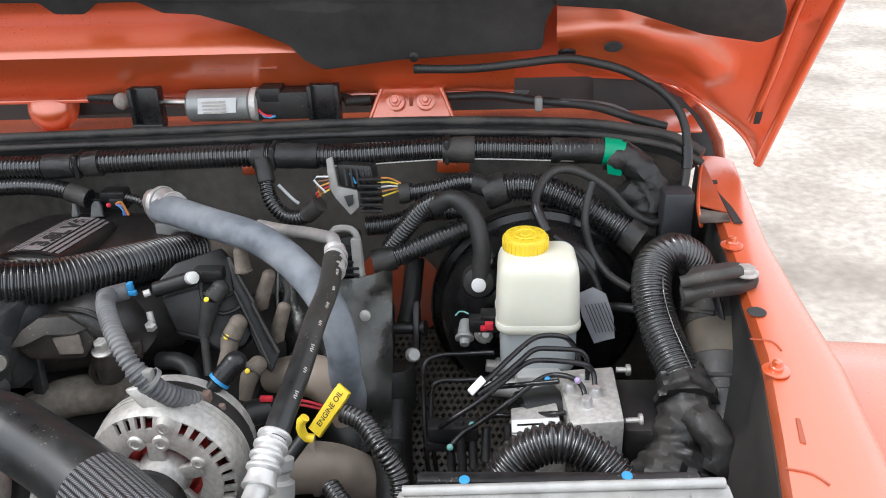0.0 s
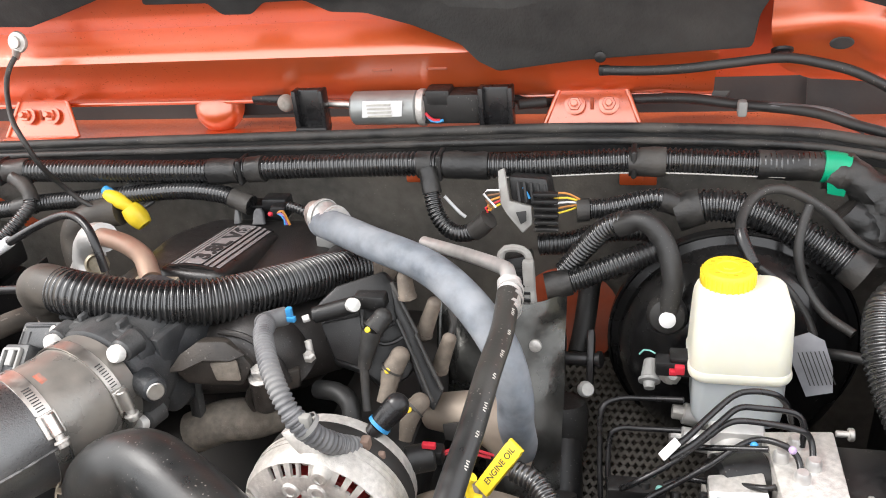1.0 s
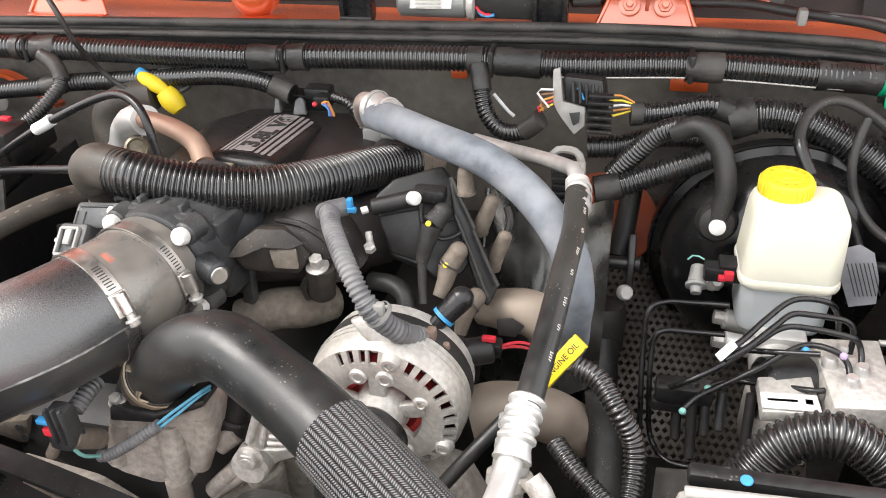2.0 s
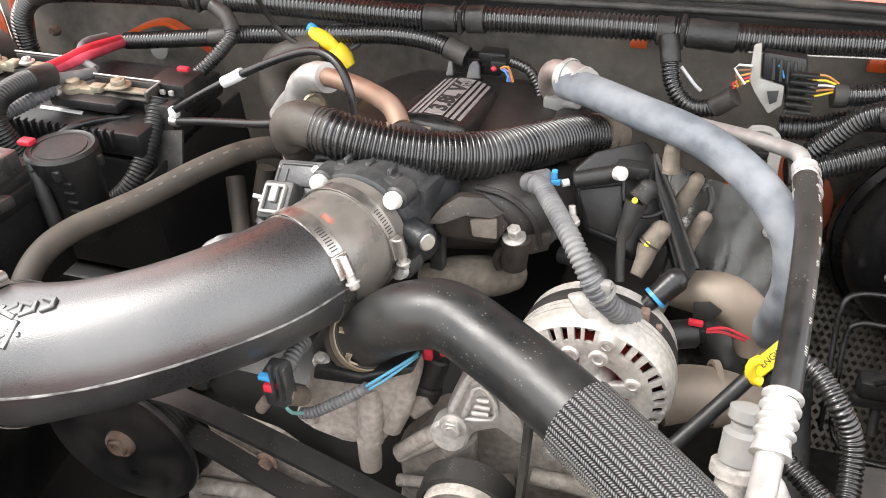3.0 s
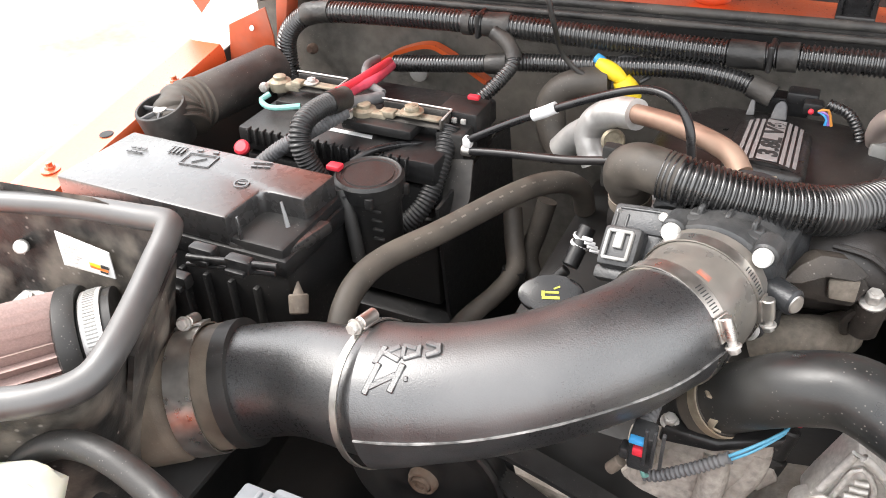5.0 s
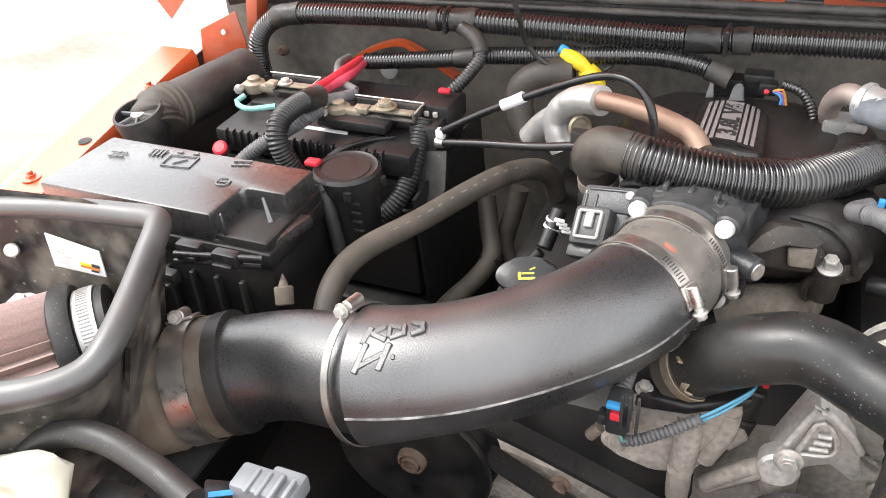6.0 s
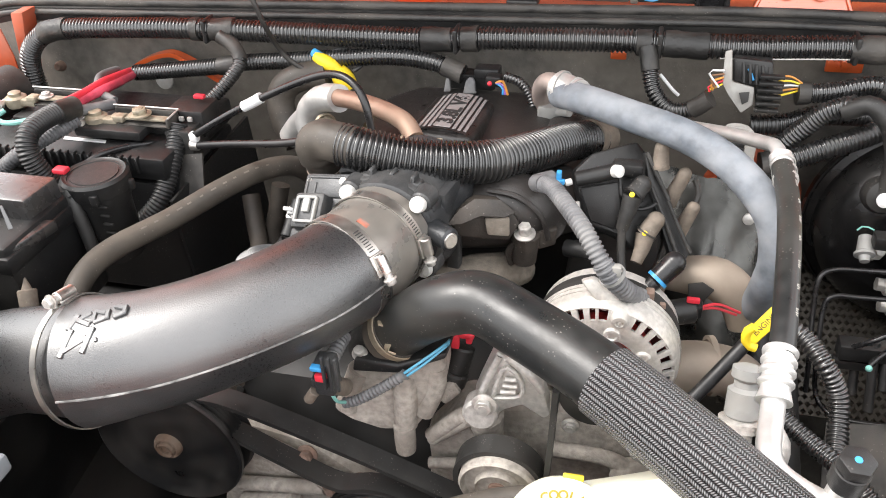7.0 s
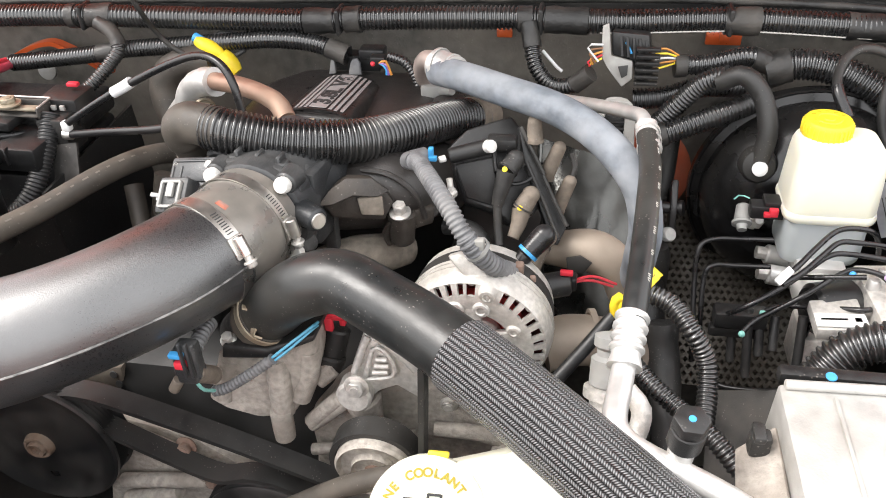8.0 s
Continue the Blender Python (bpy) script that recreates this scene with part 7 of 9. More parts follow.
hose("washer_line", [(0.170, 0.930, 1.148), (0.163, 0.920, 1.125), (0.161, 0.910, 1.101), (0.169, 0.900, 1.073), (0.185, 0.880, 1.054), (0.208, 0.860, 1.045)], 0.0048, RUBBER, "thin black hose looping behind the reservoir", n=10)
hose("washer_line", [(0.124, 0.900, 1.092), (0.150, 0.890, 1.075), (0.169, 0.880, 1.050), (0.176, 0.870, 1.034)], 0.0042, RUBBER, "thin black hose beside the booster", n=10)
hose("washer_line", [(0.184, 0.860, 1.021), (0.198, 0.850, 1.027), (0.221, 0.840, 1.029)], 0.0055, RUBBER, "short black hose towards the fender", n=10)
solo("firewall_tab", joined(block((0.042, 0.006, 0.018), (0.006, 1.035, 1.131), bevel=0.002), block((0.012, 0.012, 0.012), (0.006, 1.029, 1.136), bevel=0.002)), ORANGE, "orange painted bracket tab on the firewall", "bracket")
solo("firewall_tab", block((0.02, 0.006, 0.014), (-0.258, 1.035, 1.131), bevel=0.002), ORANGE, "small orange painted bracket tab", "bracket")
hb = solo("battery_hoop", sweep([(-0.971, 1.020, 1.066), (-0.937, 1.020, 1.088), (-0.891, 1.020, 1.104), (-0.862, 1.020, 1.097), (-0.793, 1.000, 1.073)], 0.006, shape=[(-0.008, -0.003), (0.008, -0.003), (0.008, 0.003), (-0.008, 0.003)]), ORANGE, "orange painted arched bracket behind the battery", "bracket")
solo("white_grommet", lathe([(0.014, 0), (0.014, 0.004), (0.01, 0.006)], axis_frame((-0.911, 1.030, 1.059), (0, -1, 0.2)), 24), PALE, "pale round grommet on the firewall", "grommet")

# plug on the plenum
mp = thing("map_sensor", "black sensor with plug on the intake manifold", "sensor", (-0.423, 0.950, 1.110))
part("body", joined(block((0.058, 0.03, 0.018), (-0.434, 0.985, 1.108), bevel=0.003), block((0.032, 0.022, 0.014), (-0.414, 0.975, 1.123), bevel=0.003), block((0.02, 0.016, 0.014), (-0.402, 0.955, 1.121), bevel=0.003), block((0.03, 0.004, 0.003), (-0.434, 0.968, 1.119), bevel=0.001)), PLASTIC, mp)
part("post", joined(slab([(-0.442, 0.953, 1.101), (-0.439, 0.957, 1.117), (-0.435, 0.958, 1.121), (-0.430, 0.958, 1.121), (-0.427, 0.957, 1.116), (-0.425, 0.953, 1.102)], 0.006, 0.0015), slab([(-0.468, 0.957, 1.100), (-0.464, 0.962, 1.122), (-0.461, 0.962, 1.122), (-0.459, 0.957, 1.101)], 0.006, 0.001)), CONDUIT_GREY, mp)
part("red_dot", ball((-0.403, 0.930, 1.127), 0.003), RED, mp, "red lock dot")
for k, m_ in enumerate((BLUE, mat("purple_wire", (0.25, 0.12, 0.4), 0.5), WIRE_COL[2])):
    part("wire", sweep([(-0.396, 0.935, 1.126), Vector((-0.387, 0.930, 1.123)) + Vector((0, 0, 0.004 * k)), Vector((-0.387, 0.930, 1.114)) + Vector((0.003 * k, 0, 0))], 0.0016, 6), m_, mp)
hose("sensor_tail", [(-0.388, 0.950, 1.129), (-0.368, 0.945, 1.124), (-0.355, 0.940, 1.109), (-0.348, 0.935, 1.090)], 0.006, CONDUIT, "black ribbed tail of the manifold sensor", "wiring harness", ribs=(0.004, 0.001))

# pipe above the plenum, vacuum lines
eg = thing("recirculation_pipe", "silver elbow joined to a brown metal pipe", "pipe", (-0.6, 0.87, 1.06))
EG = [(-0.609, 0.870, 1.057), (-0.618, 0.875, 1.072), (-0.621, 0.880, 1.091), (-0.609, 0.875, 1.111), (-0.586, 0.860, 1.128), (-0.563, 0.845, 1.136)]
part("elbow", sweep(EG, 0.0165, 22, 0.003, wobble=0.03), ALU_BRIGHT, eg, "silver wrapped elbow")
part("branch", sweep([(-0.661, 0.905, 1.047), (-0.643, 0.900, 1.069), (-0.619, 0.885, 1.092)], 0.0165, 20, 0.003), ALU_BRIGHT, eg, "silver wrapped branch")
part("mouth", lathe([(0.010, 0), (0.0125, 0.002), (0.0135, 0.006), (0.011, 0.008), (0.009, 0.004)], axis_frame((-0.590, 0.856, 1.096), (0.5, -0.8, 0.3)), 22), BRASS, eg, "brassy pipe mouth")
part("brown_pipe", sweep([(-0.566, 0.846, 1.136), (-0.538, 0.830, 1.141), (-0.507, 0.810, 1.145), (-0.476, 0.785, 1.148), (-0.458, 0.765, 1.149), (-0.446, 0.750, 1.141)], 0.0102, 18, 0.003), COPPER, eg, "heat-browned metal pipe")
part("flange", block((0.045, 0.016, 0.008), (-0.439, 0.745, 1.140), axis_frame((0, 0, 0), (0, 0, 1)), 0.002), BRASS, eg)
VL = [(-0.734, 0.800, 1.097), (-0.685, 0.795, 1.127), (-0.644, 0.790, 1.150), (-0.592, 0.785, 1.176), (-0.553, 0.780, 1.192), (-0.527, 0.770, 1.197), (-0.508, 0.760, 1.191), (-0.496, 0.750, 1.177), (-0.490, 0.745, 1.151)]
vl = thing("vacuum_line", "glossy black vacuum line with white marker sleeve", "hose", (-0.734, 0.800, 1.097))
part("line", sweep(VL, 0.0042, 12, 0.004), PLASTIC_GLOSS, vl)
part("marker", sweep([(-0.656, 0.790, 1.144), (-0.644, 0.790, 1.150), (-0.632, 0.790, 1.157)], 0.0062, 12, 0.003), WHITE, vl, "white marker sleeve")
part("end_clip", block((0.01, 0.01, 0.012), (-0.734, 0.800, 1.095), bevel=0.002), WHITE, vl)
vl2 = thing("vacuum_line", "glossy black vacuum line with clamped end", "hose", (-0.738, 0.800, 1.083))
part("line", sweep([(-0.740, 0.800, 1.083), (-0.683, 0.790, 1.095), (-0.615, 0.775, 1.109), (-0.569, 0.765, 1.122)], 0.0046, 12, 0.004), PLASTIC_GLOSS, vl2)
part("end_clamp", rod((-0.741, 0.800, 1.084), (-0.730, 0.800, 1.084), 0.0065), STEEL, vl2)
part("clip", block((0.018, 0.014, 0.045), (-0.567, 0.770, 1.115), bevel=0.003), PLASTIC, vl2)
yc = thing("cable_tag", "yellow plastic tag with blue tape on a cable", "tag", (-0.606, 0.965, 1.091))
part("loop", sweep([(-0.640, 0.967, 1.134), (-0.630, 0.964, 1.131), (-0.616, 0.962, 1.124), (-0.606, 0.962, 1.117)], 0.0085, 16, 0.003, swell=lambda s: 0.7 + 0.45 * math.sin(math.pi * s)), YELLOW, yc)
part("flag", sweep([(-0.610, 0.962, 1.119), (-0.604, 0.962, 1.110), (-0.597, 0.961, 1.101), (-0.592, 0.960, 1.095)], 0.0125, 18, 0.003, swell=lambda s: 0.62 + 0.5 * math.sin(math.pi * (0.15 + 0.75 * s))), YELLOW, yc)
part("blue_tape", sweep([(-0.644, 0.972, 1.137), (-0.638, 0.970, 1.135), (-0.632, 0.970, 1.131)], 0.0062, 12), BLUE, yc)
hose("ground_wire", [(-0.733, 1.000, 1.304), (-0.739, 0.985, 1.288), (-0.733, 0.965, 1.269), (-0.712, 0.935, 1.244), (-0.689, 0.915, 1.227), (-0.680, 0.920, 1.19), (-0.679, 0.945, 1.152), (-0.662, 0.952, 1.128), (-0.625, 0.953, 1.112)], 0.0032, PLASTIC_DUSTY, "thin black ground wire hanging from the hood", "wire", n=10)
solo("wire_lug", joined(lathe([(0.012, -0.002), (0.013, 0.0), (0.012, 0.003), (0.007, 0.004), (0.007, 0.008)], axis_frame((-0.726, 1.000, 1.318), (0, -1, 0.2)), 20), rod((-0.727, 0.997, 1.313), (-0.737, 1.000, 1.298), 0.006, 0.004)), ZINC, "crimped ring lug screwed to the hood", "cable lug")
hose("tag_cord", [(-0.626, 0.970, 1.132), (-0.613, 0.980, 1.140), (-0.589, 0.980, 1.137), (-0.580, 0.975, 1.123), (-0.590, 0.965, 1.117)], 0.003, RUBBER, "thin black cord looped round the tag", "wire", n=8)

# ---- battery side ----
ba = thing("battery", "black car battery with clamps and cable covers", "battery", (-0.888, 0.84, 0.885))
part("case", block((0.255, 0.17, 0.165), (-0.885, 0.845, 0.967), bevel=0.006), PLASTIC, ba)
part("lid", block((0.262, 0.177, 0.03), (-0.885, 0.845, 1.07), bevel=0.005), PLASTIC, ba)
part("lid_top", block((0.235, 0.09, 0.012), (-0.885, 0.862, 1.088), bevel=0.004), PLASTIC, ba)
for k in range(21):
    part("lid_rib", block((0.0028, 0.010, 0.02), (-0.998 + 0.0105 * k, 0.757, 1.076), bevel=0.001, segments=1), PLASTIC, ba)
part("vent_cover", block((0.09, 0.035, 0.012), (-0.84, 0.80, 1.098), bevel=0.003), PLASTIC, ba)
part("label", slab([(-0.905, 0.7845, 1.0862), (-0.846, 0.7835, 1.0862), (-0.849, 0.7905, 1.0862), (-0.908, 0.7915, 1.0862)], 0.0006, 0, (0, 0, 1)), WHITE, ba, "white warning label strip")
part("label_print", joined(*[slab([(-0.958 + 0.006 * k, 0.785, 1.0862), (-0.954 + 0.006 * k, 0.785, 1.0862), (-0.956 + 0.006 * k, 0.791, 1.0862), (-0.960 + 0.006 * k, 0.791, 1.0862)], 0.0006, 0, (0, 0, 1)) for k in range(8)]), PALE_INK, ba, "pale printed bars")
def terminal(at, name, label, long=0.05):
    t_ = thing(name, label, "battery terminal", at)
    a = Vector(at)
    part("clamp", joined(lathe([(0.0125, 0), (0.0135, 0.002), (0.0135, 0.012), (0.0105, 0.014)], Matrix.Translation(a), 22), block((0.026, 0.014, 0.01), a + Vector((0.018, 0, 0.007)), bevel=0.003)), BRASS, t_)
    part("post", lathe([(0.0082, 0.01), (0.0078, 0.018), (0.0065, 0.019)], Matrix.Translation(a), 18), BRASS, t_)
    part("bolt", joined(rod(a + Vector((-0.014, -0.012, 0.007)), a + Vector((-0.014, 0.012, 0.007)), 0.0035), prism(hexagon(0.0065), 0, 0.007, axis_frame(a + Vector((-0.014, -0.012, 0.007)), (0, -1, 0)), 0.001)), ZINC, t_)
    part("bar", joined(block((long, 0.012, 0.003), a + Vector((long / 2 + 0.02, 0.004, 0.012)), bevel=0.001), block((0.014, 0.014, 0.008), a + Vector((long * 0.45, 0.0, 0.012)), bevel=0.002)), BRASS, t_)
    part("bar_nut", hex_bolt(a + Vector((long * 0.75, 0.003, 0.014)), (0, 0, 1), 0.006, 0.006), ZINC, t_)
    rim = [a + Vector(v) for v in ((0.012, 0.022, 0.0175), (long + 0.026, 0.022, 0.0175), (long + 0.0265, -0.006, 0.0175))]
    part("tray_edge", joined(rod(rim[0], rim[1], 0.0011), rod(rim[1], rim[2], 0.0011)), ALU_BRIGHT, t_, "pale tray edge")
    part("cover_tray", joined(block((long + 0.01, 0.003, 0.012), a + Vector((long / 2 + 0.02, 0.02, 0.01)), bevel=0.001), block((long + 0.01, 0.024, 0.002), a + Vector((long / 2 + 0.02, 0.006, 0.006)), bevel=0.0005), block((0.003, 0.024, 0.012), a + Vector((long + 0.024, 0.006, 0.01)), bevel=0.001)), PLASTIC_DUSTY, t_)
    return t_
terminal((-1.006, 0.840, 1.098), "battery_terminal", "tarnished clamp on the rear battery post", 0.06)
terminal((-0.866, 0.806, 1.098), "battery_terminal", "tarnished fuse clamp on the front battery post", 0.075)
part("post_nut", hex_bolt((-0.805, 0.808, 1.115), (0, 0, 1), 0.009, 0.008), BRASS, ba)
fl = thing("fusible_link", "black fuse block with red latch and pale pins", "fuse block", (-0.766, 0.840, 1.067))
part("body", joined(block((0.05, 0.045, 0.035), (-0.760, 0.850, 1.096), bevel=0.004), block((0.035, 0.04, 0.045), (-0.757, 0.820, 1.078), bevel=0.004)), PLASTIC, fl)
part("red_latch", block((0.014, 0.008, 0.005), (-0.750, 0.855, 1.121), bevel=0.0015), RED, fl, "red latch")
part("pins", joined(*[block((0.006, 0.004, 0.006), Vector((-0.760, 0.822, 1.106)) + Vector((0.011 * i, 0, -0.011 * j)), bevel=0.001) for i in (0, 1) for j in (0, 1)]), PALE, fl)
hose("red_cable", [(-0.920, 0.965, 1.097), (-0.889, 0.871, 1.125), (-0.889, 0.829, 1.128), (-0.893, 0.796, 1.130)], 0.0062, RED, "red battery cable leaving the harness", "cable", n=12)
hose("red_cable", [(-0.914, 0.960, 1.095), (-0.880, 0.862, 1.122), (-0.884, 0.830, 1.124), (-0.890, 0.795, 1.125)], 0.0058, mat("pinkish_red_cable", (0.55, 0.06, 0.1), 0.5), "second red battery cable beside it", "cable", n=12)
hose("grey_cable", [(-0.860, 0.840, 1.115), (-0.886, 0.850, 1.122), (-0.906, 0.885, 1.125), (-0.932, 0.955, 1.104)], 0.0052, CONDUIT_GREY, "grey cable curling up from the front clamp", "cable", n=10)
hose("grey_cable", [(-0.887, 0.796, 1.118), (-0.872, 0.815, 1.115), (-0.859, 0.837, 1.112)], 0.007, CONDUIT_GREY, "grey cable across the battery top", "cable", n=10)
hose("teal_wire", [(-1.002, 0.811, 1.105), (-1.008, 0.800, 1.100), (-0.986, 0.791, 1.098), (-0.953, 0.803, 1.100)], 0.0035, TEAL, "pale green wire on the rear battery clamp", "wire", n=8)
conduit("battery_loom", [(-0.884, 0.797, 1.125), (-0.890, 0.759, 1.130), (-0.891, 0.723, 1.128), (-0.889, 0.708, 1.112), (-0.882, 0.707, 1.090), (-0.871, 0.713, 1.060)], 0.0122, "black ribbed loom bending over the battery edge", [(0.0, 0.2)], CONDUIT_WORN, 0.004)
conduit("battery_loom", [(-0.882, 0.791, 1.110), (-0.897, 0.757, 1.105), (-0.912, 0.725, 1.100), (-0.934, 0.714, 1.085), (-0.951, 0.705, 1.070)], 0.0088, "thin grey ribbed loom in front of the battery", material=CONDUIT_GREY)
conduit("drop_loom", [(-0.761, 0.815, 1.102), (-0.761, 0.800, 1.084), (-0.761, 0.775, 1.061), (-0.768, 0.750, 1.033), (-0.789, 0.730, 1.011), (-0.812, 0.710, 1.003)], 0.0115, "black split loom dropping from the fuse block", material=CONDUIT_WORN)
hose("cap_tube", [(-0.842, 0.730, 1.084), (-0.829, 0.750, 1.090), (-0.809, 0.780, 1.087), (-0.781, 0.810, 1.079)], 0.0042, PLASTIC_GLOSS, "thin black tube from the filler cap", n=10)
hose("cap_tube", [(-0.793, 0.770, 1.021), (-0.802, 0.775, 1.046), (-0.796, 0.785, 1.070), (-0.774, 0.800, 1.075)], 0.006, RUBBER, "black hose loop behind the filler cap", n=10)
bt_ = thing("battery_tray", "black plastic tray and strap beside the battery", "tray", (-0.72, 0.84, 0.8))
part("tray_wall", sheet([[(-0.748, 0.74, 1.04), (-0.748, 0.95, 1.05)], [(-0.74, 0.74, 0.9), (-0.74, 0.95, 0.9)], [(-0.70, 0.74, 0.75), (-0.70, 0.95, 0.75)]], 0.004), PLASTIC, bt_)
part("strap", sheet([[(-0.772, 0.800, 1.066), (-0.727, 0.800, 1.074)], [(-0.768, 0.780, 1.027), (-0.723, 0.780, 1.036)], [(-0.775, 0.760, 1.007), (-0.727, 0.760, 1.013)]], 0.003), PLASTIC_DUSTY, bt_, "flat dusty strap")
part("support", block((0.3, 0.2, 0.03), (-0.88, 0.84, 0.86), bevel=0.006), PLASTIC, bt_)

# filler cap canister
wc = thing("filler_canister", "black plastic canister with round flat cap", "reservoir", (-0.804, 0.690, 1.014))
WC = Vector((-0.795, 0.690, 1.100))
part("body", lathe([(0.030, -0.10), (0.031, -0.03), (0.034, -0.024), (0.034, -0.012)], Matrix.Translation(WC), 32), PLASTIC, wc)
part("cap", lathe([(0.0355, -0.016), (0.0365, -0.013), (0.0365, 0.0), (0.0335, 0.0035), (0.0315, 0.002), (0.029, 0.002), (0.0285, 0.001), (0.026, 0.001), (0.0255, 0.002), (0.006, 0.002)], Matrix.Translation(WC), 44), PLASTIC, wc, "dusty flat round cap")
parts("cap_lug", [block((0.009, 0.006, 0.012), (0.037 * math.cos(a), 0.037 * math.sin(a), -0.012), Matrix.Translation(WC), 0.0015) for a in (3.6, 4.4, 5.2, 0.2)], PLASTIC, wc)
part("red_button", block((0.016, 0.012, 0.006), (-0.832, 0.685, 1.105), bevel=0.002), RED, wc, "red release tab")
part("white_mark", joined(block((0.008, 0.002, 0.004), (-0.804, 0.658, 1.094), bevel=0.0005), block((0.003, 0.002, 0.012), (-0.802, 0.658, 1.089), bevel=0.0005)), WHITE, wc)
part("rib", joined(*[block((0.012, 0.004, 0.003), Vector((-0.772, 0.660, 1.079)) + Vector((0, 0, -0.011 * k)), bevel=0.001) for k in range(4)]), PLASTIC, wc)
hose("grey_lead", [(-0.810, 0.660, 1.097), (-0.802, 0.655, 1.076), (-0.795, 0.650, 1.049), (-0.789, 0.645, 1.025)], 0.0075, RUBBER, "black lead passing in front of the canister", "wire", n=10)

# heater hoses
HH = [(-0.745, 0.530, 1.005), (-0.754, 0.552, 1.030), (-0.755, 0.585, 1.047), (-0.746, 0.625, 1.052), (-0.715, 0.688, 1.052), (-0.677, 0.751, 1.060), (-0.653, 0.798, 1.058), (-0.631, 0.827, 1.051), (-0.618, 0.848, 1.031), (-0.615, 0.860, 1.000)]
hh = thing("heater_hose", "dusty brown rubber heater hose with faded print", "hose", (-0.763, 0.560, 1.008))
part("hose", sweep(HH, 0.0124, 18, 0.004), RUBBER_BROWN, hh)
for k in range(12):
    q = along(HH, 0.36 + 0.036 * k, 0.385 + 0.036 * k)
    d = (Vector(q[-1]) - Vector(q[0])).normalized()
    nrm = Vector((0.1, -0.75, 0.65))
    nrm = (nrm - d * nrm.dot(d)).normalized()
    part("printed_mark", block(((0.007, 0.005, 0.004)[k % 3], 0.0018, 0.0003), m=axis_frame(Vector(q[0]) + nrm * 0.0124, nrm, d), bevel=0), mat("faded_print", (0.15, 0.13, 0.11), 0.7) if k == 0 else bpy.data.materials["faded_print"], hh)
hose("lower_heater_hose", [(-0.693, 0.830, 1.001), (-0.683, 0.810, 0.971), (-0.674, 0.790, 0.946), (-0.683, 0.760, 0.931), (-0.703, 0.720, 0.918), (-0.714, 0.680, 0.909)], 0.0115, RUBBER_BROWN, "brown rubber hose below the heater hose", n=16)
hose("lower_heater_hose", [(-0.654, 0.840, 1.014), (-0.661, 0.830, 0.979), (-0.668, 0.820, 0.943), (-0.654, 0.810, 0.911), (-0.654, 0.800, 0.883)], 0.0115, RUBBER_BROWN, "second brown rubber hose bending down", n=16)
solo("hose_band", band((-0.675, 0.788, 0.940), (0.1, 0.3, 1), 0.0122, 0.012, 0.002), RUBBER, "black rubber band round the hose", "clip")
hose("big_duct_hose", [(-0.665, 0.930, 1.026), (-0.683, 0.940, 1.046), (-0.691, 0.950, 1.075), (-0.682, 0.955, 1.096), (-0.658, 0.960, 1.108), (-0.625, 0.965, 1.112)], 0.0185, RUBBER_BROWN, "dark heater hose behind the silver elbow", n=18)
oc = thing("oil_filler_cap", "black oval filler cap with yellow symbol", "cap", (-0.584, 0.640, 1.030))
om = axis_frame((-0.580, 0.635, 1.051), (0.1, -0.6, 0.8), (1, 0.2, 0.15))
part("cap", prism([(0.0305 * math.cos(2 * math.pi * i / 28), 0.0178 * math.sin(2 * math.pi * i / 28)) for i in range(28)], -0.012, 0.0, om, 0.002), PLASTIC_GLOSS, oc)
part("symbol", joined(block((0.016, 0.0025, 0.0006), (0.0, -0.004, 0.0004), om, 0), block((0.012, 0.002, 0.0006), (0.001, 0.001, 0.0004), om, 0), block((0.003, 0.005, 0.0006), (-0.007, 0.0, 0.0004), om, 0), block((0.006, 0.0015, 0.0006), (0.007, 0.003, 0.0004), om @ Matrix.Rotation(0.4, 4, "Z"), 0)), mat("yellow_print", (0.6, 0.62, 0.08), 0.5), oc, "yellow oil can symbol")
part("stem", rod((-0.583, 0.645, 1.033), (-0.581, 0.660, 0.980), 0.011), PLASTIC, oc)
sp = thing("solenoid_plug", "black plug with pale seals beside the throttle body", "connector", (-0.574, 0.700, 1.031))
part("plug", joined(rod((-0.575, 0.730, 1.066), (-0.583, 0.700, 1.036), 0.0085), rod((-0.586, 0.700, 1.032), (-0.606, 0.690, 1.009), 0.006)), PLASTIC, sp)
part("seals", joined(band((-0.578, 0.722, 1.057), (-0.3, -0.3, -0.8), 0.0086, 0.003, 0.001), band((-0.579, 0.717, 1.052), (-0.3, -0.3, -0.8), 0.0086, 0.003, 0.001)), WHITE, sp)

# fuse box
fb = thing("fuse_box", "black fuse box with satin stepped lid", "fuse box", (-0.93, 0.58, 0.95))
ZT = 1.118
LIDPTS = [(-1.076, 0.548, 1.118), (-1.070, 0.654, 1.118), (-0.810, 0.652, 1.118), (-0.813, 0.601, 1.118), (-0.853, 0.601, 1.118), (-0.861, 0.598, 1.118), (-0.862, 0.591, 1.118), (-0.864, 0.548, 1.118)]
part("lid", slab(LIDPTS, 0.032, 0.005, (0, 0, 1)), LID, fb)
STEP = [(-0.868, 0.548, 1.090), (-0.871, 0.604, 1.090), (-0.822, 0.611, 1.090), (-0.795, 0.616, 1.090), (-0.807, 0.553, 1.090)]
part("lid_step", slab(STEP, 0.014, 0.003, (0, 0, 1)), LID, fb)
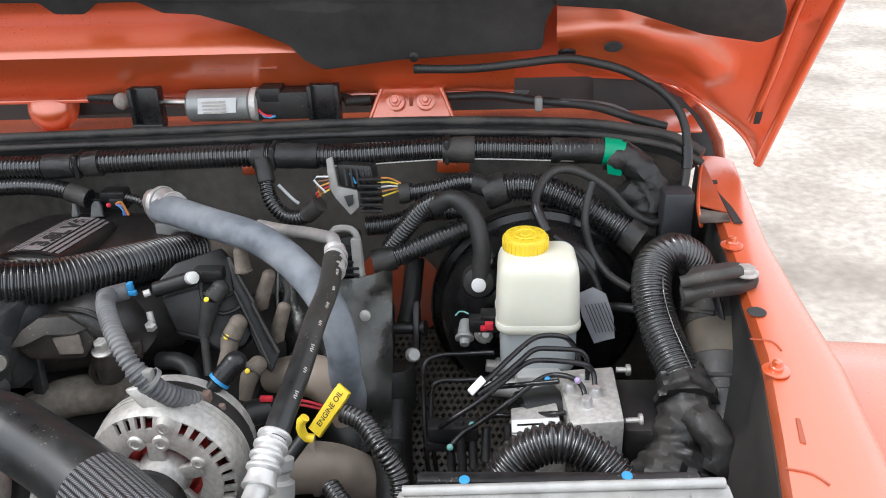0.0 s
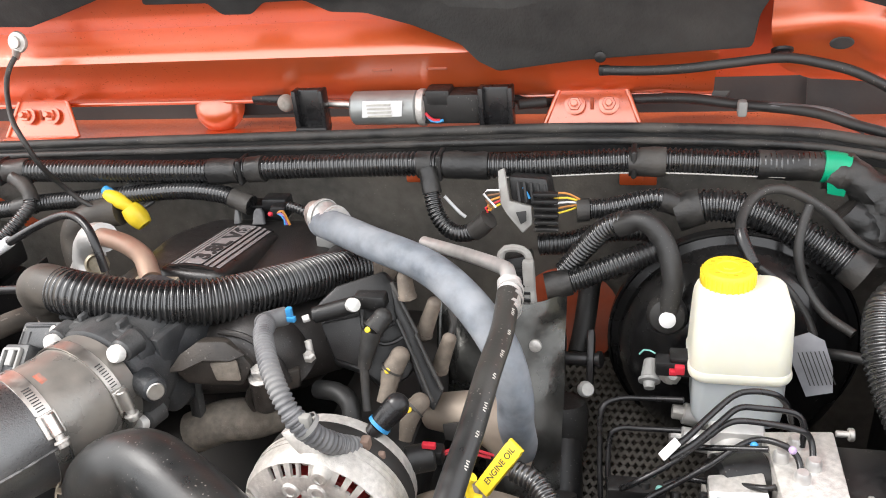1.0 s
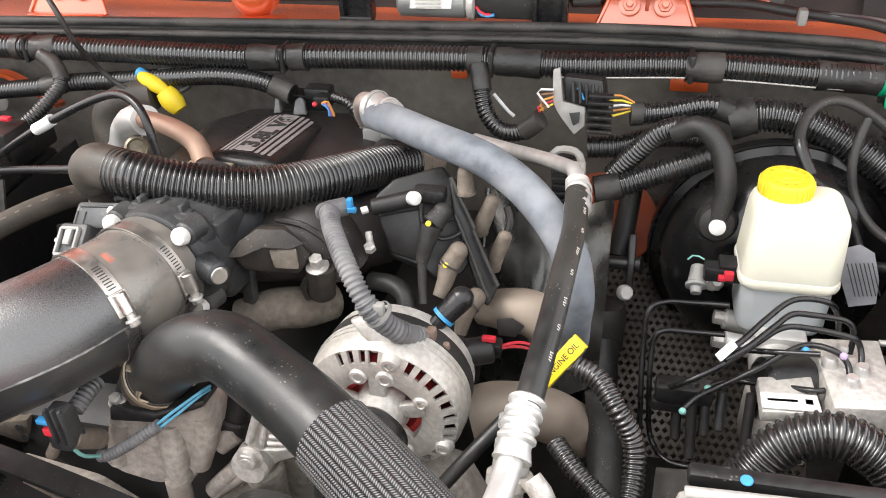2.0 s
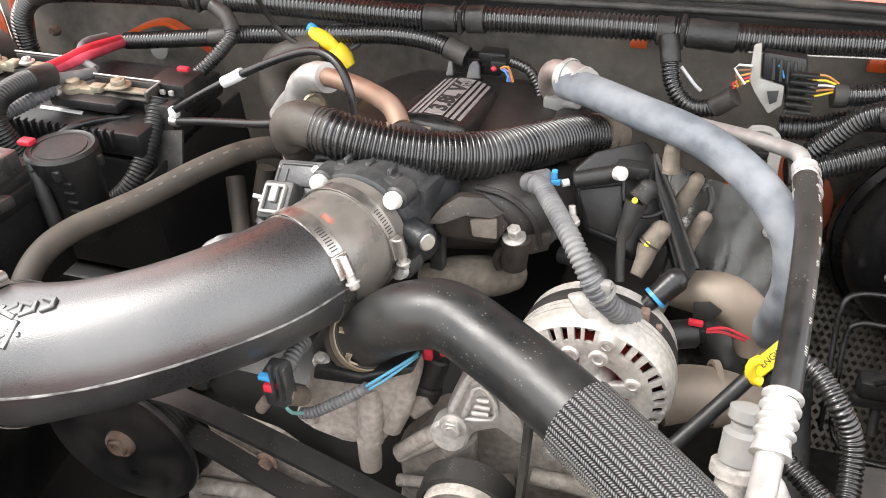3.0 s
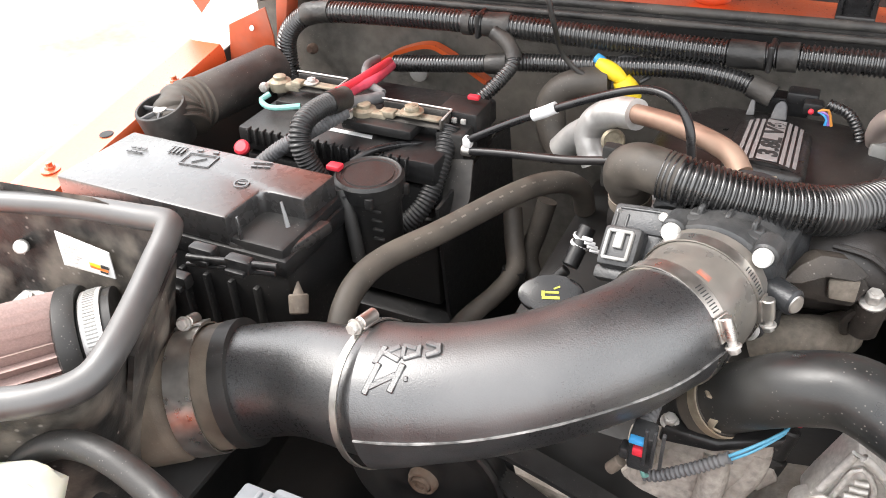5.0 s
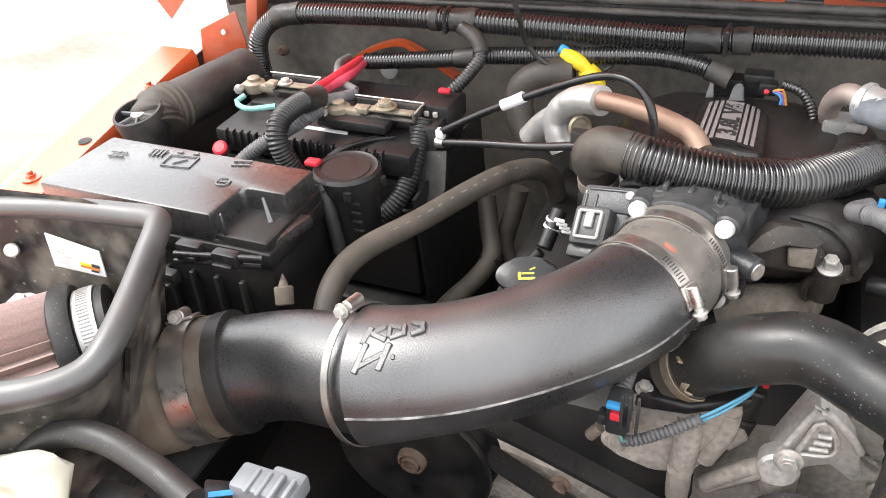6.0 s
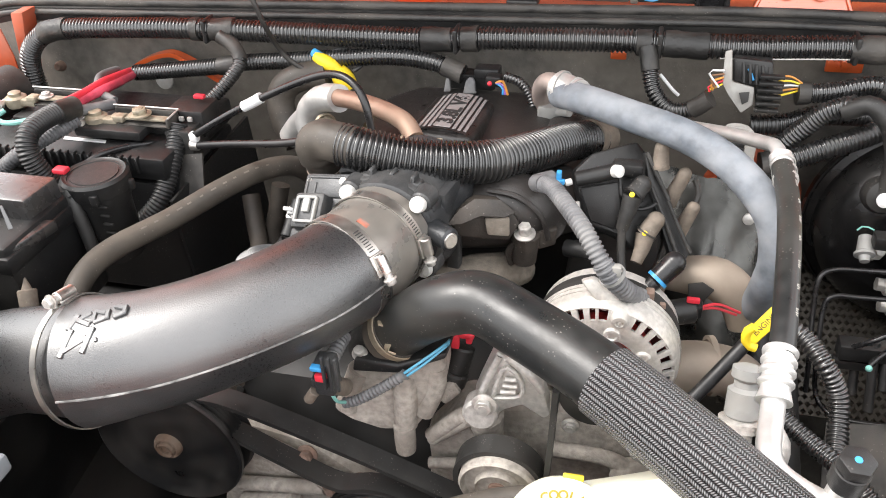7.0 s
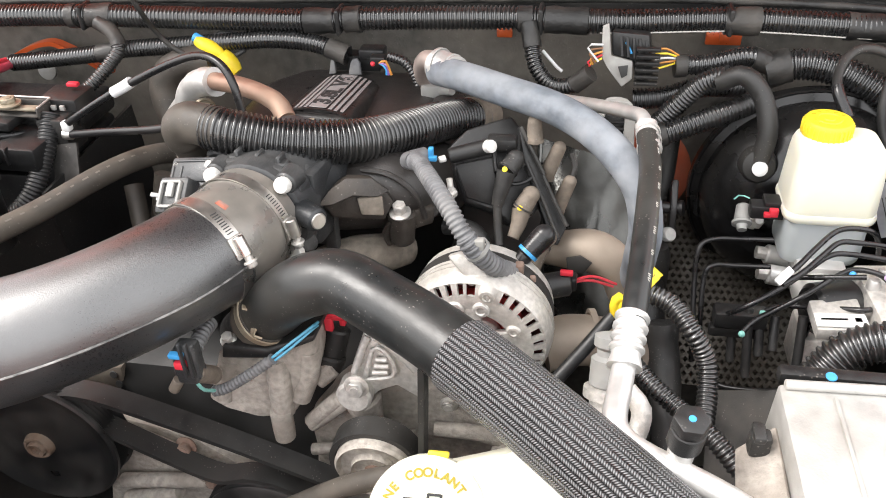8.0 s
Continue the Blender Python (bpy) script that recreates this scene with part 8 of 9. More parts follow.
parts("step_fin", [slab([(-0.855, 0.553, 1.116), (-0.855, 0.556, 1.116), (-0.851, 0.553, 1.091), (-0.854, 0.551, 1.091)], 0.003, 0.0005), slab([(-0.834, 0.592, 1.116), (-0.832, 0.594, 1.116), (-0.819, 0.584, 1.091), (-0.822, 0.580, 1.091)], 0.003, 0.0005)], LID, fb)
part("step_symbol", lathe([(0.0085, 0), (0.009, 0.001), (0.0105, 0.001), (0.011, 0)], axis_frame((-0.839, 0.572, 1.091), (0, 0, 1)), 24, False), LID, fb)
FC = (Vector(LIDPTS[0]) + Vector(LIDPTS[2])) / 2
part("base", block((0.265, 0.125, 0.13), (FC.x + 0.005, FC.y + 0.012, 1.03), bevel=0.006), PLASTIC, fb)
part("skirt", block((0.272, 0.132, 0.02), (FC.x + 0.005, FC.y + 0.012, 1.075), bevel=0.004), PLASTIC, fb)
for q in ((-0.849, 0.500, 1.115), (-0.811, 0.500, 1.113), (-0.878, 0.490, 1.085)):
    part("latch", joined(block((0.026, 0.012, 0.014), q, bevel=0.003), block((0.02, 0.006, 0.005), Vector(q) + Vector((0, -0.008, -0.004)), bevel=0.0015)), PLASTIC, fb)
part("rail", joined(rod((-0.860, 0.490, 1.114), (-0.776, 0.505, 1.116), 0.003), rod((-0.862, 0.490, 1.106), (-0.780, 0.505, 1.107), 0.0022)), PLASTIC, fb)
part("wall_ribs", joined(*[block((0.006, 0.008, 0.09), (FC.x - 0.02 + 0.03 * k, FC.y - 0.053, 1.0), bevel=0.002) for k in range(5)]), PLASTIC, fb)
LM = axis_frame((-0.956, 0.626, 1.119), (0, 0, 1), (1, 0.1, 0))
parts("relief_mark", [joined(block((0.034, 0.0014, 0.0009), (0, 0.011, 0), LM, 0), block((0.034, 0.0014, 0.0009), (0, -0.011, 0), LM, 0), block((0.0014, 0.022, 0.0009), (0.017, 0, 0), LM, 0), block((0.0014, 0.022, 0.0009), (-0.017, 0, 0), LM, 0), block((0.016, 0.002, 0.0009), (0, 0, 0), LM @ Matrix.Rotation(0.7, 4, "Z"), 0)),
     block((0.006, 0.004, 0.0009), (-0.01, 0.018, 0), LM, 0), block((0.006, 0.004, 0.0009), (0.009, 0.018, 0), LM, 0),
     joined(*[block((0.002, 0.012, 0.0009), (-0.042 + 0.005 * k, 0.012, 0), LM, 0) for k in range(4)], block((0.02, 0.0014, 0.0009), (-0.035, 0.0185, 0), LM, 0)),
     joined(lathe([(0.0065, 0), (0.0065, 0.0008), (0.008, 0.0008), (0.008, 0)], LM @ Matrix.Translation((0.068, -0.03, 0)), 20, False), block((0.008, 0.002, 0.0009), (0.068, -0.03, 0), LM, 0)),
     joined(*[block((0.006, 0.0025, 0.0009), (0.062 + 0.007 * (k % 3), 0.002 - 0.008 * (k // 3), 0), LM @ Matrix.Rotation(0.15, 4, "Z"), 0) for k in range(6)]),
     joined(*[block((0.005, 0.0025, 0.0009), (-0.085 + 0.007 * (k % 3), 0.006 - 0.008 * (k // 3), 0), LM, 0) for k in range(6)])], LID, fb, "moulded symbol in low relief")
for ob in [o for o in fb.children if o.name.startswith("relief_mark")]:
    tagged(ob, kind="stuff")
part("peg", joined(rod((-0.792, 0.540, 1.033), (-0.797, 0.550, 1.048), 0.009, 0.0095), rod((-0.797, 0.550, 1.048), (-0.799, 0.555, 1.059), 0.005, 0.001)), BOOT, fb, "pale worn locating peg")
part("round_cap", lathe([(0.008, 0), (0.009, 0.002), (0.009, 0.006), (0.0065, 0.008)], axis_frame((-0.975, 0.715, 1.083), (0.1, -0.6, 0.75)), 24), RED, bt_, "bright red round cap")

# cold air duct beside the fender
du = thing("air_duct", "dusty black ribbed air duct with spoked end", "duct", (-1.087, 0.720, 1.074))
DA, DB = Vector((-1.097, 0.740, 1.093)), Vector((-1.083, 0.860, 1.088))
part("duct", sweep([DA.lerp(DB, 0.3), DA.lerp(DB, 0.6), DB, DB + (DB - DA) * 0.5], 0.031, 28, 0.005), PLASTIC_DUSTY, du)
DC = Vector((-1.098, 0.725, 1.112))
DN = Vector((-0.06, -0.2, 0.95)).normalized()
part("bellows", sweep([DC - DN * 0.035 + Vector((0.012, 0.008, 0)), DA.lerp(DB, 0.12), DA.lerp(DB, 0.36)], 0.0335, 28, ribs=(0.0085, 0.0035)), RUBBER_BROWN, du)
dm = axis_frame(DC, DN)
part("end_ring", lathe([(0.026, -0.05), (0.030, -0.03), (0.031, -0.002), (0.030, 0.0), (0.027, 0.0), (0.026, -0.012), (0.006, -0.012)], dm, 36), PLASTIC_DUSTY, du)
parts("spoke", [block((0.022, 0.003, 0.006), (0.016, 0, -0.006), dm @ Matrix.Rotation(k * math.pi / 3, 4, "Z"), 0.001) for k in range(6)], CONDUIT_GREY, du)
part("hub_screw", lathe([(0.009, -0.012), (0.009, -0.003), (0.006, -0.002)], dm, 16), ZINC, du)

# air box with filter
RIM = [(-1.061, 0.413, 1.172), (-0.979, 0.426, 1.180), (-0.906, 0.436, 1.186), (-0.836, 0.436, 1.193), (-0.808, 0.434, 1.196), (-0.800, 0.424, 1.194), (-0.794, 0.403, 1.187), (-0.783, 0.369, 1.178), (-0.773, 0.333, 1.170), (-0.774, 0.309, 1.163), (-0.792, 0.288, 1.160), (-0.830, 0.268, 1.157), (-0.878, 0.247, 1.154)]
ab_ = thing("air_box", "dusty black heat shield box with rubber edge", "air box", (-0.86, 0.36, 0.95))
part("rubber_edge", sweep(RIM, 0.0086, 18, 0.004, r_end=0.0112), EDGE_TRIM, ab_)
wall_pts = along(RIM, 0.0, 1.0)
part("shield_wall", sheet([[Vector(p) for p in wall_pts], [Vector(p) + Vector((-0.022 if p[0] > -0.84 else 0, 0, -0.06)) for p in wall_pts], [Vector(p) + Vector((-0.045 if p[0] > -0.84 else 0, 0, -0.17)) for p in wall_pts]], 0.003), SCUFFED, ab_)
part("floor", block((0.3, 0.2, 0.006), (-0.93, 0.35, 0.99), bevel=0.001), BAY, ab_)
LBL = [(-0.924, 0.427, 1.166), (-0.873, 0.430, 1.156), (-0.875, 0.430, 1.130), (-0.927, 0.427, 1.132)]
part("label", slab([Vector(p) + Vector((0, -0.003, 0)) for p in LBL], 0.001, 0), WHITE, ab_, "white sticker with coloured bars")
def on_label(u, v, w, h):
    a, b, c, d = (Vector(p) + Vector((0, -0.0045, 0)) for p in LBL)
    f = lambda s, t: a.lerp(b, s).lerp(d.lerp(c, s), t)
    return slab([f(u, v), f(u + w, v), f(u + w, v + h), f(u, v + h)], 0.0005, 0)
part("sticker_print", joined(*[on_label(0.08 + 0.03 * (k % 2), 0.2 + 0.115 * k, 0.34 - 0.06 * (k % 3), 0.022) for k in range(6)], on_label(0.1, 0.93, 0.6, 0.02)), PALE_INK, ab_, "pale printed bars")
part("sticker_yellow", on_label(0.58, 0.60, 0.2, 0.09), YELLOW, ab_)
part("sticker_red", on_label(0.58, 0.70, 0.34, 0.07), mat("orange_ink", (0.75, 0.2, 0.04), 0.5), ab_)
part("sticker_mark", joined(on_label(0.80, 0.56, 0.14, 0.1), on_label(0.76, 0.80, 0.14, 0.06)), INK, ab_)
part("stud", joined(rod((-0.979, 0.430, 1.134), (-0.960, 0.415, 1.147), 0.006), prism(hexagon(0.008), 0, 0.006, axis_frame((-0.977, 0.430, 1.136), (0, -1, 0.1)), 0.001)), ZINC, ab_)
part("outlet_panel", sheet([[(-0.822, 0.443, 1.160), (-0.803, 0.396, 1.150), (-0.790, 0.354, 1.140)], [(-0.852, 0.455, 1.100), (-0.835, 0.391, 1.090), (-0.815, 0.347, 1.060)], [(-0.862, 0.445, 1.030), (-0.845, 0.376, 1.000), (-0.825, 0.333, 0.980)]], 0.004), SCUFFED, ab_, "scuffed side panel")
part("base_bracket", slab([(-1.007, 0.400, 1.074), (-0.991, 0.422, 1.090), (-0.930, 0.424, 1.100), (-0.926, 0.410, 1.100), (-0.978, 0.385, 1.066)], 0.006, 0.002, (0, 0, 1)), MODULE, ab_, "bare metal mounting bracket")
part("bracket_bolt", joined(lathe([(0.0145, 0), (0.0145, 0.003), (0.008, 0.004)], axis_frame((-0.959, 0.403, 1.094), (0, -0.3, 1)), 22), hex_bolt((-0.958, 0.403, 1.096), (0, -0.3, 1), 0.0075, 0.011, 1.2)), ZINC, ab_)
fi = thing("air_filter", "round pleated cotton air filter inside the box", "air filter", (-0.955, 0.398, 1.030))
FA, FB = Vector((-0.883, 0.391, 1.085)), Vector((-0.963, 0.317, 1.075))
fm = axis_frame(FA, FB - FA)
pleats = []
for i in range(60):
    r = 0.051 if i % 2 else 0.0385
    pleats.append((r * math.cos(2 * math.pi * i / 60), r * math.sin(2 * math.pi * i / 60)))
part("pleats", prism(pleats, 0.012, 0.15, fm, 0, 1, 1.12), FILTER, fi)
part("end_ring", lathe([(0.04, -0.003), (0.05, -0.005), (0.053, 0.0), (0.053, 0.01), (0.048, 0.013)], fm, 40), RUBBER, fi)
part("neck_clamp", lathe([(0.043, -0.022), (0.0445, -0.022), (0.0445, -0.006), (0.043, -0.006), (0.043, -0.022)], fm, 40, False), ALU_BRIGHT, fi, "slotted steel clamp band")
tagged(part("clamp_slots", joined(*[block((0.0012, 0.0004, 0.009), (0, 0.0447, -0.014), fm @ Matrix.Rotation(2 * math.pi * k / 90, 4, "Z"), 0) for k in range(90)]), GREY_PLASTIC, fi, "row of worm slots"), kind="stuff")
part("neck", lathe([(0.04, -0.03), (0.0425, -0.029), (0.0425, -0.004)], fm, 40), RUBBER, fi)
hose("overflow_hose", [(-0.838, 0.270, 1.081), (-0.817, 0.280, 1.105), (-0.783, 0.285, 1.126), (-0.748, 0.285, 1.131), (-0.710, 0.280, 1.125), (-0.674, 0.270, 1.121)], 0.0095, RUBBER, "black rubber hose in front of the air box", n=16)
cb_ = thing("front_connector", "grey multi-pin plug at the front of the bay", "connector", (-0.658, 0.310, 1.074))
part("plug", joined(block((0.034, 0.022, 0.02), (-0.663, 0.315, 1.085), bevel=0.003), block((0.026, 0.024, 0.016), (-0.647, 0.320, 1.084), bevel=0.003)), mat("blue_grey_plastic", (0.2, 0.215, 0.23), 0.45, 0, 0.12, 60), cb_)
part("plug_ribs", joined(*[block((0.003, 0.02, 0.004), Vector((-0.665, 0.312, 1.095)) + Vector((0.009 * k, 0, 0)), bevel=0.001) for k in range(4)]), mat("blue_grey_plastic_rib", (0.24, 0.255, 0.27), 0.45, 0, 0.12, 60), cb_)
parts("boot", [rod((-0.697, 0.300, 1.084), (-0.681, 0.310, 1.081), 0.0085, 0.006), block((0.04, 0.02, 0.025), (-0.756, 0.280, 1.070), bevel=0.005)], RUBBER, cb_)
part("blue_wire", sweep([(-0.689, 0.295, 1.091), (-0.683, 0.300, 1.089), (-0.677, 0.305, 1.087)], 0.002, 6), BLUE, cb_)
wb = thing("washer_bottle", "milky white washer bottle with worn cap", "bottle", (-0.827, 0.240, 1.049))
part("bottle", slab([(-0.859, 0.250, 1.101), (-0.794, 0.250, 1.135), (-0.775, 0.250, 1.136), (-0.775, 0.250, 1.120), (-0.766, 0.230, 1.094), (-0.869, 0.230, 1.041)], 0.02, 0.006), RESERVOIR, wb)
part("plug", lathe([(0.008, 0), (0.008, 0.003), (0.005, 0.004)], axis_frame((-0.813, 0.238, 1.108), (0, -0.9, 0.5)), 16), COPPER, wb)

# coolant bottle at the front
cl = thing("coolant_bottle", "cream coolant bottle with printed warning ring", "bottle", (-0.227, 0.409, 0.973))
part("tank", slab([(-0.310, 0.448, 0.943), (-0.289, 0.450, 0.974), (-0.261, 0.454, 0.994), (-0.221, 0.460, 1.006), (-0.150, 0.467, 1.033), (-0.124, 0.467, 1.024), (-0.119, 0.409, 0.969), (-0.301, 0.409, 0.928)], 0.06, 0.006), CREAM, cl)
KM = axis_frame(Vector((-0.250, 0.428, 0.973)), (0.05, -0.72, 0.69), (1, 0.02, 0.0)) @ Matrix.Scale(1.28, 4)
ccap = part("cap", lathe([(0.0345, -0.012), (0.0365, -0.010), (0.0365, -0.001), (0.035, 0.0008), (0.0005, 0.0009)], KM, 52), CREAM, cl, "flat cream screw cap")
part("cap_tab", block((0.013, 0.004, 0.006), (0.004, 0.037, -0.004), KM, 0.001), YELLOW, ccap, "small yellow tab")
text = "ENGINE COOLANT ONLY"
for k, chv in enumerate(text):
    if chv == " ":
        continue
    a = radians(205 - 12.5 * k)
    words(chv, 0.0078, KM @ Matrix.Translation((0.0262 * math.cos(a), 0.0262 * math.sin(a), 0.0016)) @ Matrix.Rotation(a - math.pi / 2, 4, "Z"), OLIVE_INK, ccap, 0.0002, "letter", bold=0.00022)
part("symbol", joined(block((0.03, 0.0016, 0.0006), (0, 0.01, 0.0016), KM, 0), block((0.0016, 0.02, 0.0006), (-0.015, 0, 0.0016), KM, 0), block((0.0016, 0.02, 0.0006), (0.015, 0, 0.0016), KM, 0), block((0.008, 0.0016, 0.0006), (0.004, 0.0135, 0.0016), KM, 0), block((0.0016, 0.004, 0.0006), (0.0, 0.012, 0.0016), KM, 0), block((0.0016, 0.004, 0.0006), (0.008, 0.012, 0.0016), KM, 0)), INK, cl, "dark tank symbol")

# ---- cowl, wiper drive and hood ----
wm = thing("wiper_motor", "silver wiper motor with white rating label", "wiper motor", (-0.29, 1.08, 1.17))
WA, WB = Vector((-0.333, 1.060, 1.210)), Vector((-0.250, 1.060, 1.210))
part("case", rod(WA, WB, 0.0205, 0.0205, 28), SILVER_PAINT, wm)
part("end_cap", lathe([(0.021, 0), (0.022, 0.002), (0.022, 0.008), (0.018, 0.01)], axis_frame(WB, WB - WA), 28), ALU, wm)
part("shaft", rod((-0.365, 1.060, 1.216), (-0.330, 1.060, 1.214), 0.005), STEEL, wm)
part("label", slab([(-0.313, 1.038, 1.225), (-0.264, 1.038, 1.225), (-0.267, 1.038, 1.206), (-0.316, 1.038, 1.205)], 0.0008, 0), WHITE, wm, "white rating label")
part("label_print", joined(*[slab([Vector((-0.308, 1.037, 1.221)) + Vector((0, 0, -0.0045 * k)), Vector((-0.278, 1.037, 1.222)) + Vector((0, 0, -0.0045 * k)), Vector((-0.279, 1.037, 1.219)) + Vector((0, 0, -0.0045 * k)), Vector((-0.309, 1.037, 1.219)) + Vector((0, 0, -0.0045 * k))], 0.0004, 0) for k in range(4)]), PALE_INK, wm, "dark printed bars")
part("gearbox", joined(block((0.075, 0.04, 0.036), (-0.205, 1.065, 1.211), bevel=0.004), block((0.03, 0.03, 0.02), (-0.224, 1.060, 1.224), bevel=0.003)), PLASTIC, wm)
part("wire", joined(sweep([(-0.239, 1.045, 1.207), (-0.231, 1.040, 1.201), (-0.221, 1.040, 1.200)], 0.0018, 6)), RED, wm)
part("wire", joined(sweep([(-0.237, 1.045, 1.203), (-0.229, 1.040, 1.198), (-0.217, 1.040, 1.200)], 0.0018, 6)), BLUE, wm)
part("ball_joint", ball((-0.420, 1.060, 1.218), 0.011), ALU_DIRTY, wm)
for q in ((-0.382, 1.050, 1.214), (-0.154, 1.050, 1.213)):
    bk = thing("wiper_bracket", "black plastic bracket on the cowl panel", "bracket", Vector(q) + Vector((0, 0, -0.03)))
    part("upright", joined(block((0.036, 0.012, 0.05), q, bevel=0.004), block((0.04, 0.02, 0.008), Vector(q) + Vector((0, -0.006, -0.024)), bevel=0.002), block((0.006, 0.02, 0.05), Vector(q) + Vector((-0.017, -0.004, 0)), bevel=0.002), block((0.006, 0.02, 0.05), Vector(q) + Vector((0.017, -0.004, 0)), bevel=0.002)), PLASTIC_GLOSS, bk)
parts("linkage", [rod((-0.476, 1.090, 1.216), (-0.429, 1.080, 1.216), 0.008), rod((-0.133, 1.070, 1.208), (-0.101, 1.080, 1.208), 0.006)], PLASTIC, wm)
hose("cowl_loom", [(-0.145, 1.100, 1.208), (-0.114, 1.090, 1.202), (-0.071, 1.110, 1.202), (-0.003, 1.090, 1.206), (0.056, 1.080, 1.209), (0.113, 1.070, 1.204), (0.184, 1.060, 1.198), (0.232, 1.050, 1.185), (0.274, 1.045, 1.174)], 0.0058, RUBBER, "black taped loom lying on the cowl", "wiring harness", n=12)
hose("cowl_tube", [(0.240, 1.050, 1.180), (0.205, 1.060, 1.196), (0.149, 1.065, 1.202), (0.117, 1.070, 1.201)], 0.0055, CONDUIT_GREY, "grey taped tube beside the cowl loom", "hose", n=12)
solo("loom_clip", block((0.01, 0.014, 0.018), (0.115, 1.060, 1.203), bevel=0.003), GREY_PLASTIC, "grey clip on the cowl loom", "clip")
solo("cowl_bump", lathe([(0.034, 0), (0.033, 0.012), (0.026, 0.024), (0.012, 0.03)], axis_frame((-0.543, 1.120, 1.195), (0, -0.9, 0.45)), 28), ORANGE, "round pressed dome in the cowl panel", "body panel")
# black sheet and plates paint the shade behind the cowl and in its drains
part("cowl_back_shade", sheet([[(x, 1.16, 1.16) for x in (-1.2, -0.7, -0.2, 0.3)], [(x, 1.18, 1.24) for x in (-1.2, -0.7, -0.2, 0.3)]], 0.002), BAY, body, "black sheet standing for the shade behind the cowl")
parts("cowl_slot_shade", [slab([(-0.540, 1.140, 1.210), (-0.435, 1.140, 1.211), (-0.437, 1.130, 1.182), (-0.534, 1.130, 1.180)], 0.004, 0.001), slab([(0.018, 1.140, 1.202), (0.110, 1.140, 1.199), (0.102, 1.130, 1.192), (0.026, 1.130, 1.194)], 0.004, 0.001)], BAY, body, "black plate standing for a shaded drain opening")


def hinge(at):
    q = Vector(at)
    h = thing("hinge_bracket", "orange painted hood hinge bracket with two bolts", "bracket", q + Vector((0, 0, -0.03)))
    part("plate", slab([q + Vector((-0.034, 0.012, 0.02)), q + Vector((0.034, 0.012, 0.02)), q + Vector((0.056, -0.012, -0.028)), q + Vector((-0.056, -0.012, -0.028))], 0.004, 0.0015), ORANGE, h)
    part("flange", joined(block((0.11, 0.014, 0.004), q + Vector((0, -0.016, -0.029)), bevel=0.0015), block((0.07, 0.03, 0.004), q + Vector((0, 0.026, 0.02)), bevel=0.0015), rod(q + Vector((-0.036, 0.012, 0.02)), q + Vector((-0.057, -0.012, -0.028)), 0.0028), rod(q + Vector((0.036, 0.012, 0.02)), q + Vector((0.057, -0.012, -0.028)), 0.0028)), ORANGE, h)
    for dx in (-0.0195, 0.0195):
        part("bolt", joined(hex_bolt(q + Vector((dx, -0.004, 0.0)), (0, -0.9, 0.42), 0.0082, 0.007, 1.45), rod(q + Vector((dx, -0.008, 0.002)), q + Vector((dx, -0.018, 0.0065)), 0.004)), ORANGE, h)
    part("slot", block((0.004, 0.002, 0.014), q + Vector((0, -0.002, 0.0)), bevel=0.0008), ORANGE_DUSTY_SHADED, h)
    return h


hinge((-0.048, 1.078, 1.206))
hinge((-0.792, 1.078, 1.202))

hd = thing("hood", "raised orange hood with dark insulation pad", "hood", (MID, 1.12, 1.2))


def hood_row(x):
    e = abs(x - MID)
    side = max(0.0, (e - 0.62) / 0.25)
    return [(MID + (x - MID) * (1 - 0.15 * max(0.0, z - 1.4)), y, z) for x, y, z in hood_curve(x, side)]


def hood_curve(x, side):
    flat = [(1.105, 1.204 - 0.01 * side), (1.066, 1.214 - 0.01 * side), (1.056, 1.236), (1.058, 1.243), (1.060, 1.247), (1.064, 1.255), (1.068, 1.262), (1.076, 1.285), (1.072, 1.30), (1.04, 1.36), (0.95, 1.5), (0.83, 1.74), (0.72, 2.0), (0.67, 2.14)]
    bowed = [(1.105, 1.208), (1.080, 1.225), (1.073, 1.238), (1.038, 1.275), (1.034, 1.281), (1.036, 1.285), (1.040, 1.290), (1.064, 1.315), (1.060, 1.319), (1.03, 1.339), (0.95, 1.5), (0.83, 1.74), (0.72, 2.0), (0.67, 2.14)]
    w = max(0.0, min(1.0, (0.62 - abs(x - MID)) / 0.15))
    return [(x, a[0] + (b[0] - a[0]) * w, a[1] + (b[1] - a[1]) * w) for a, b in zip(flat, bowed)]


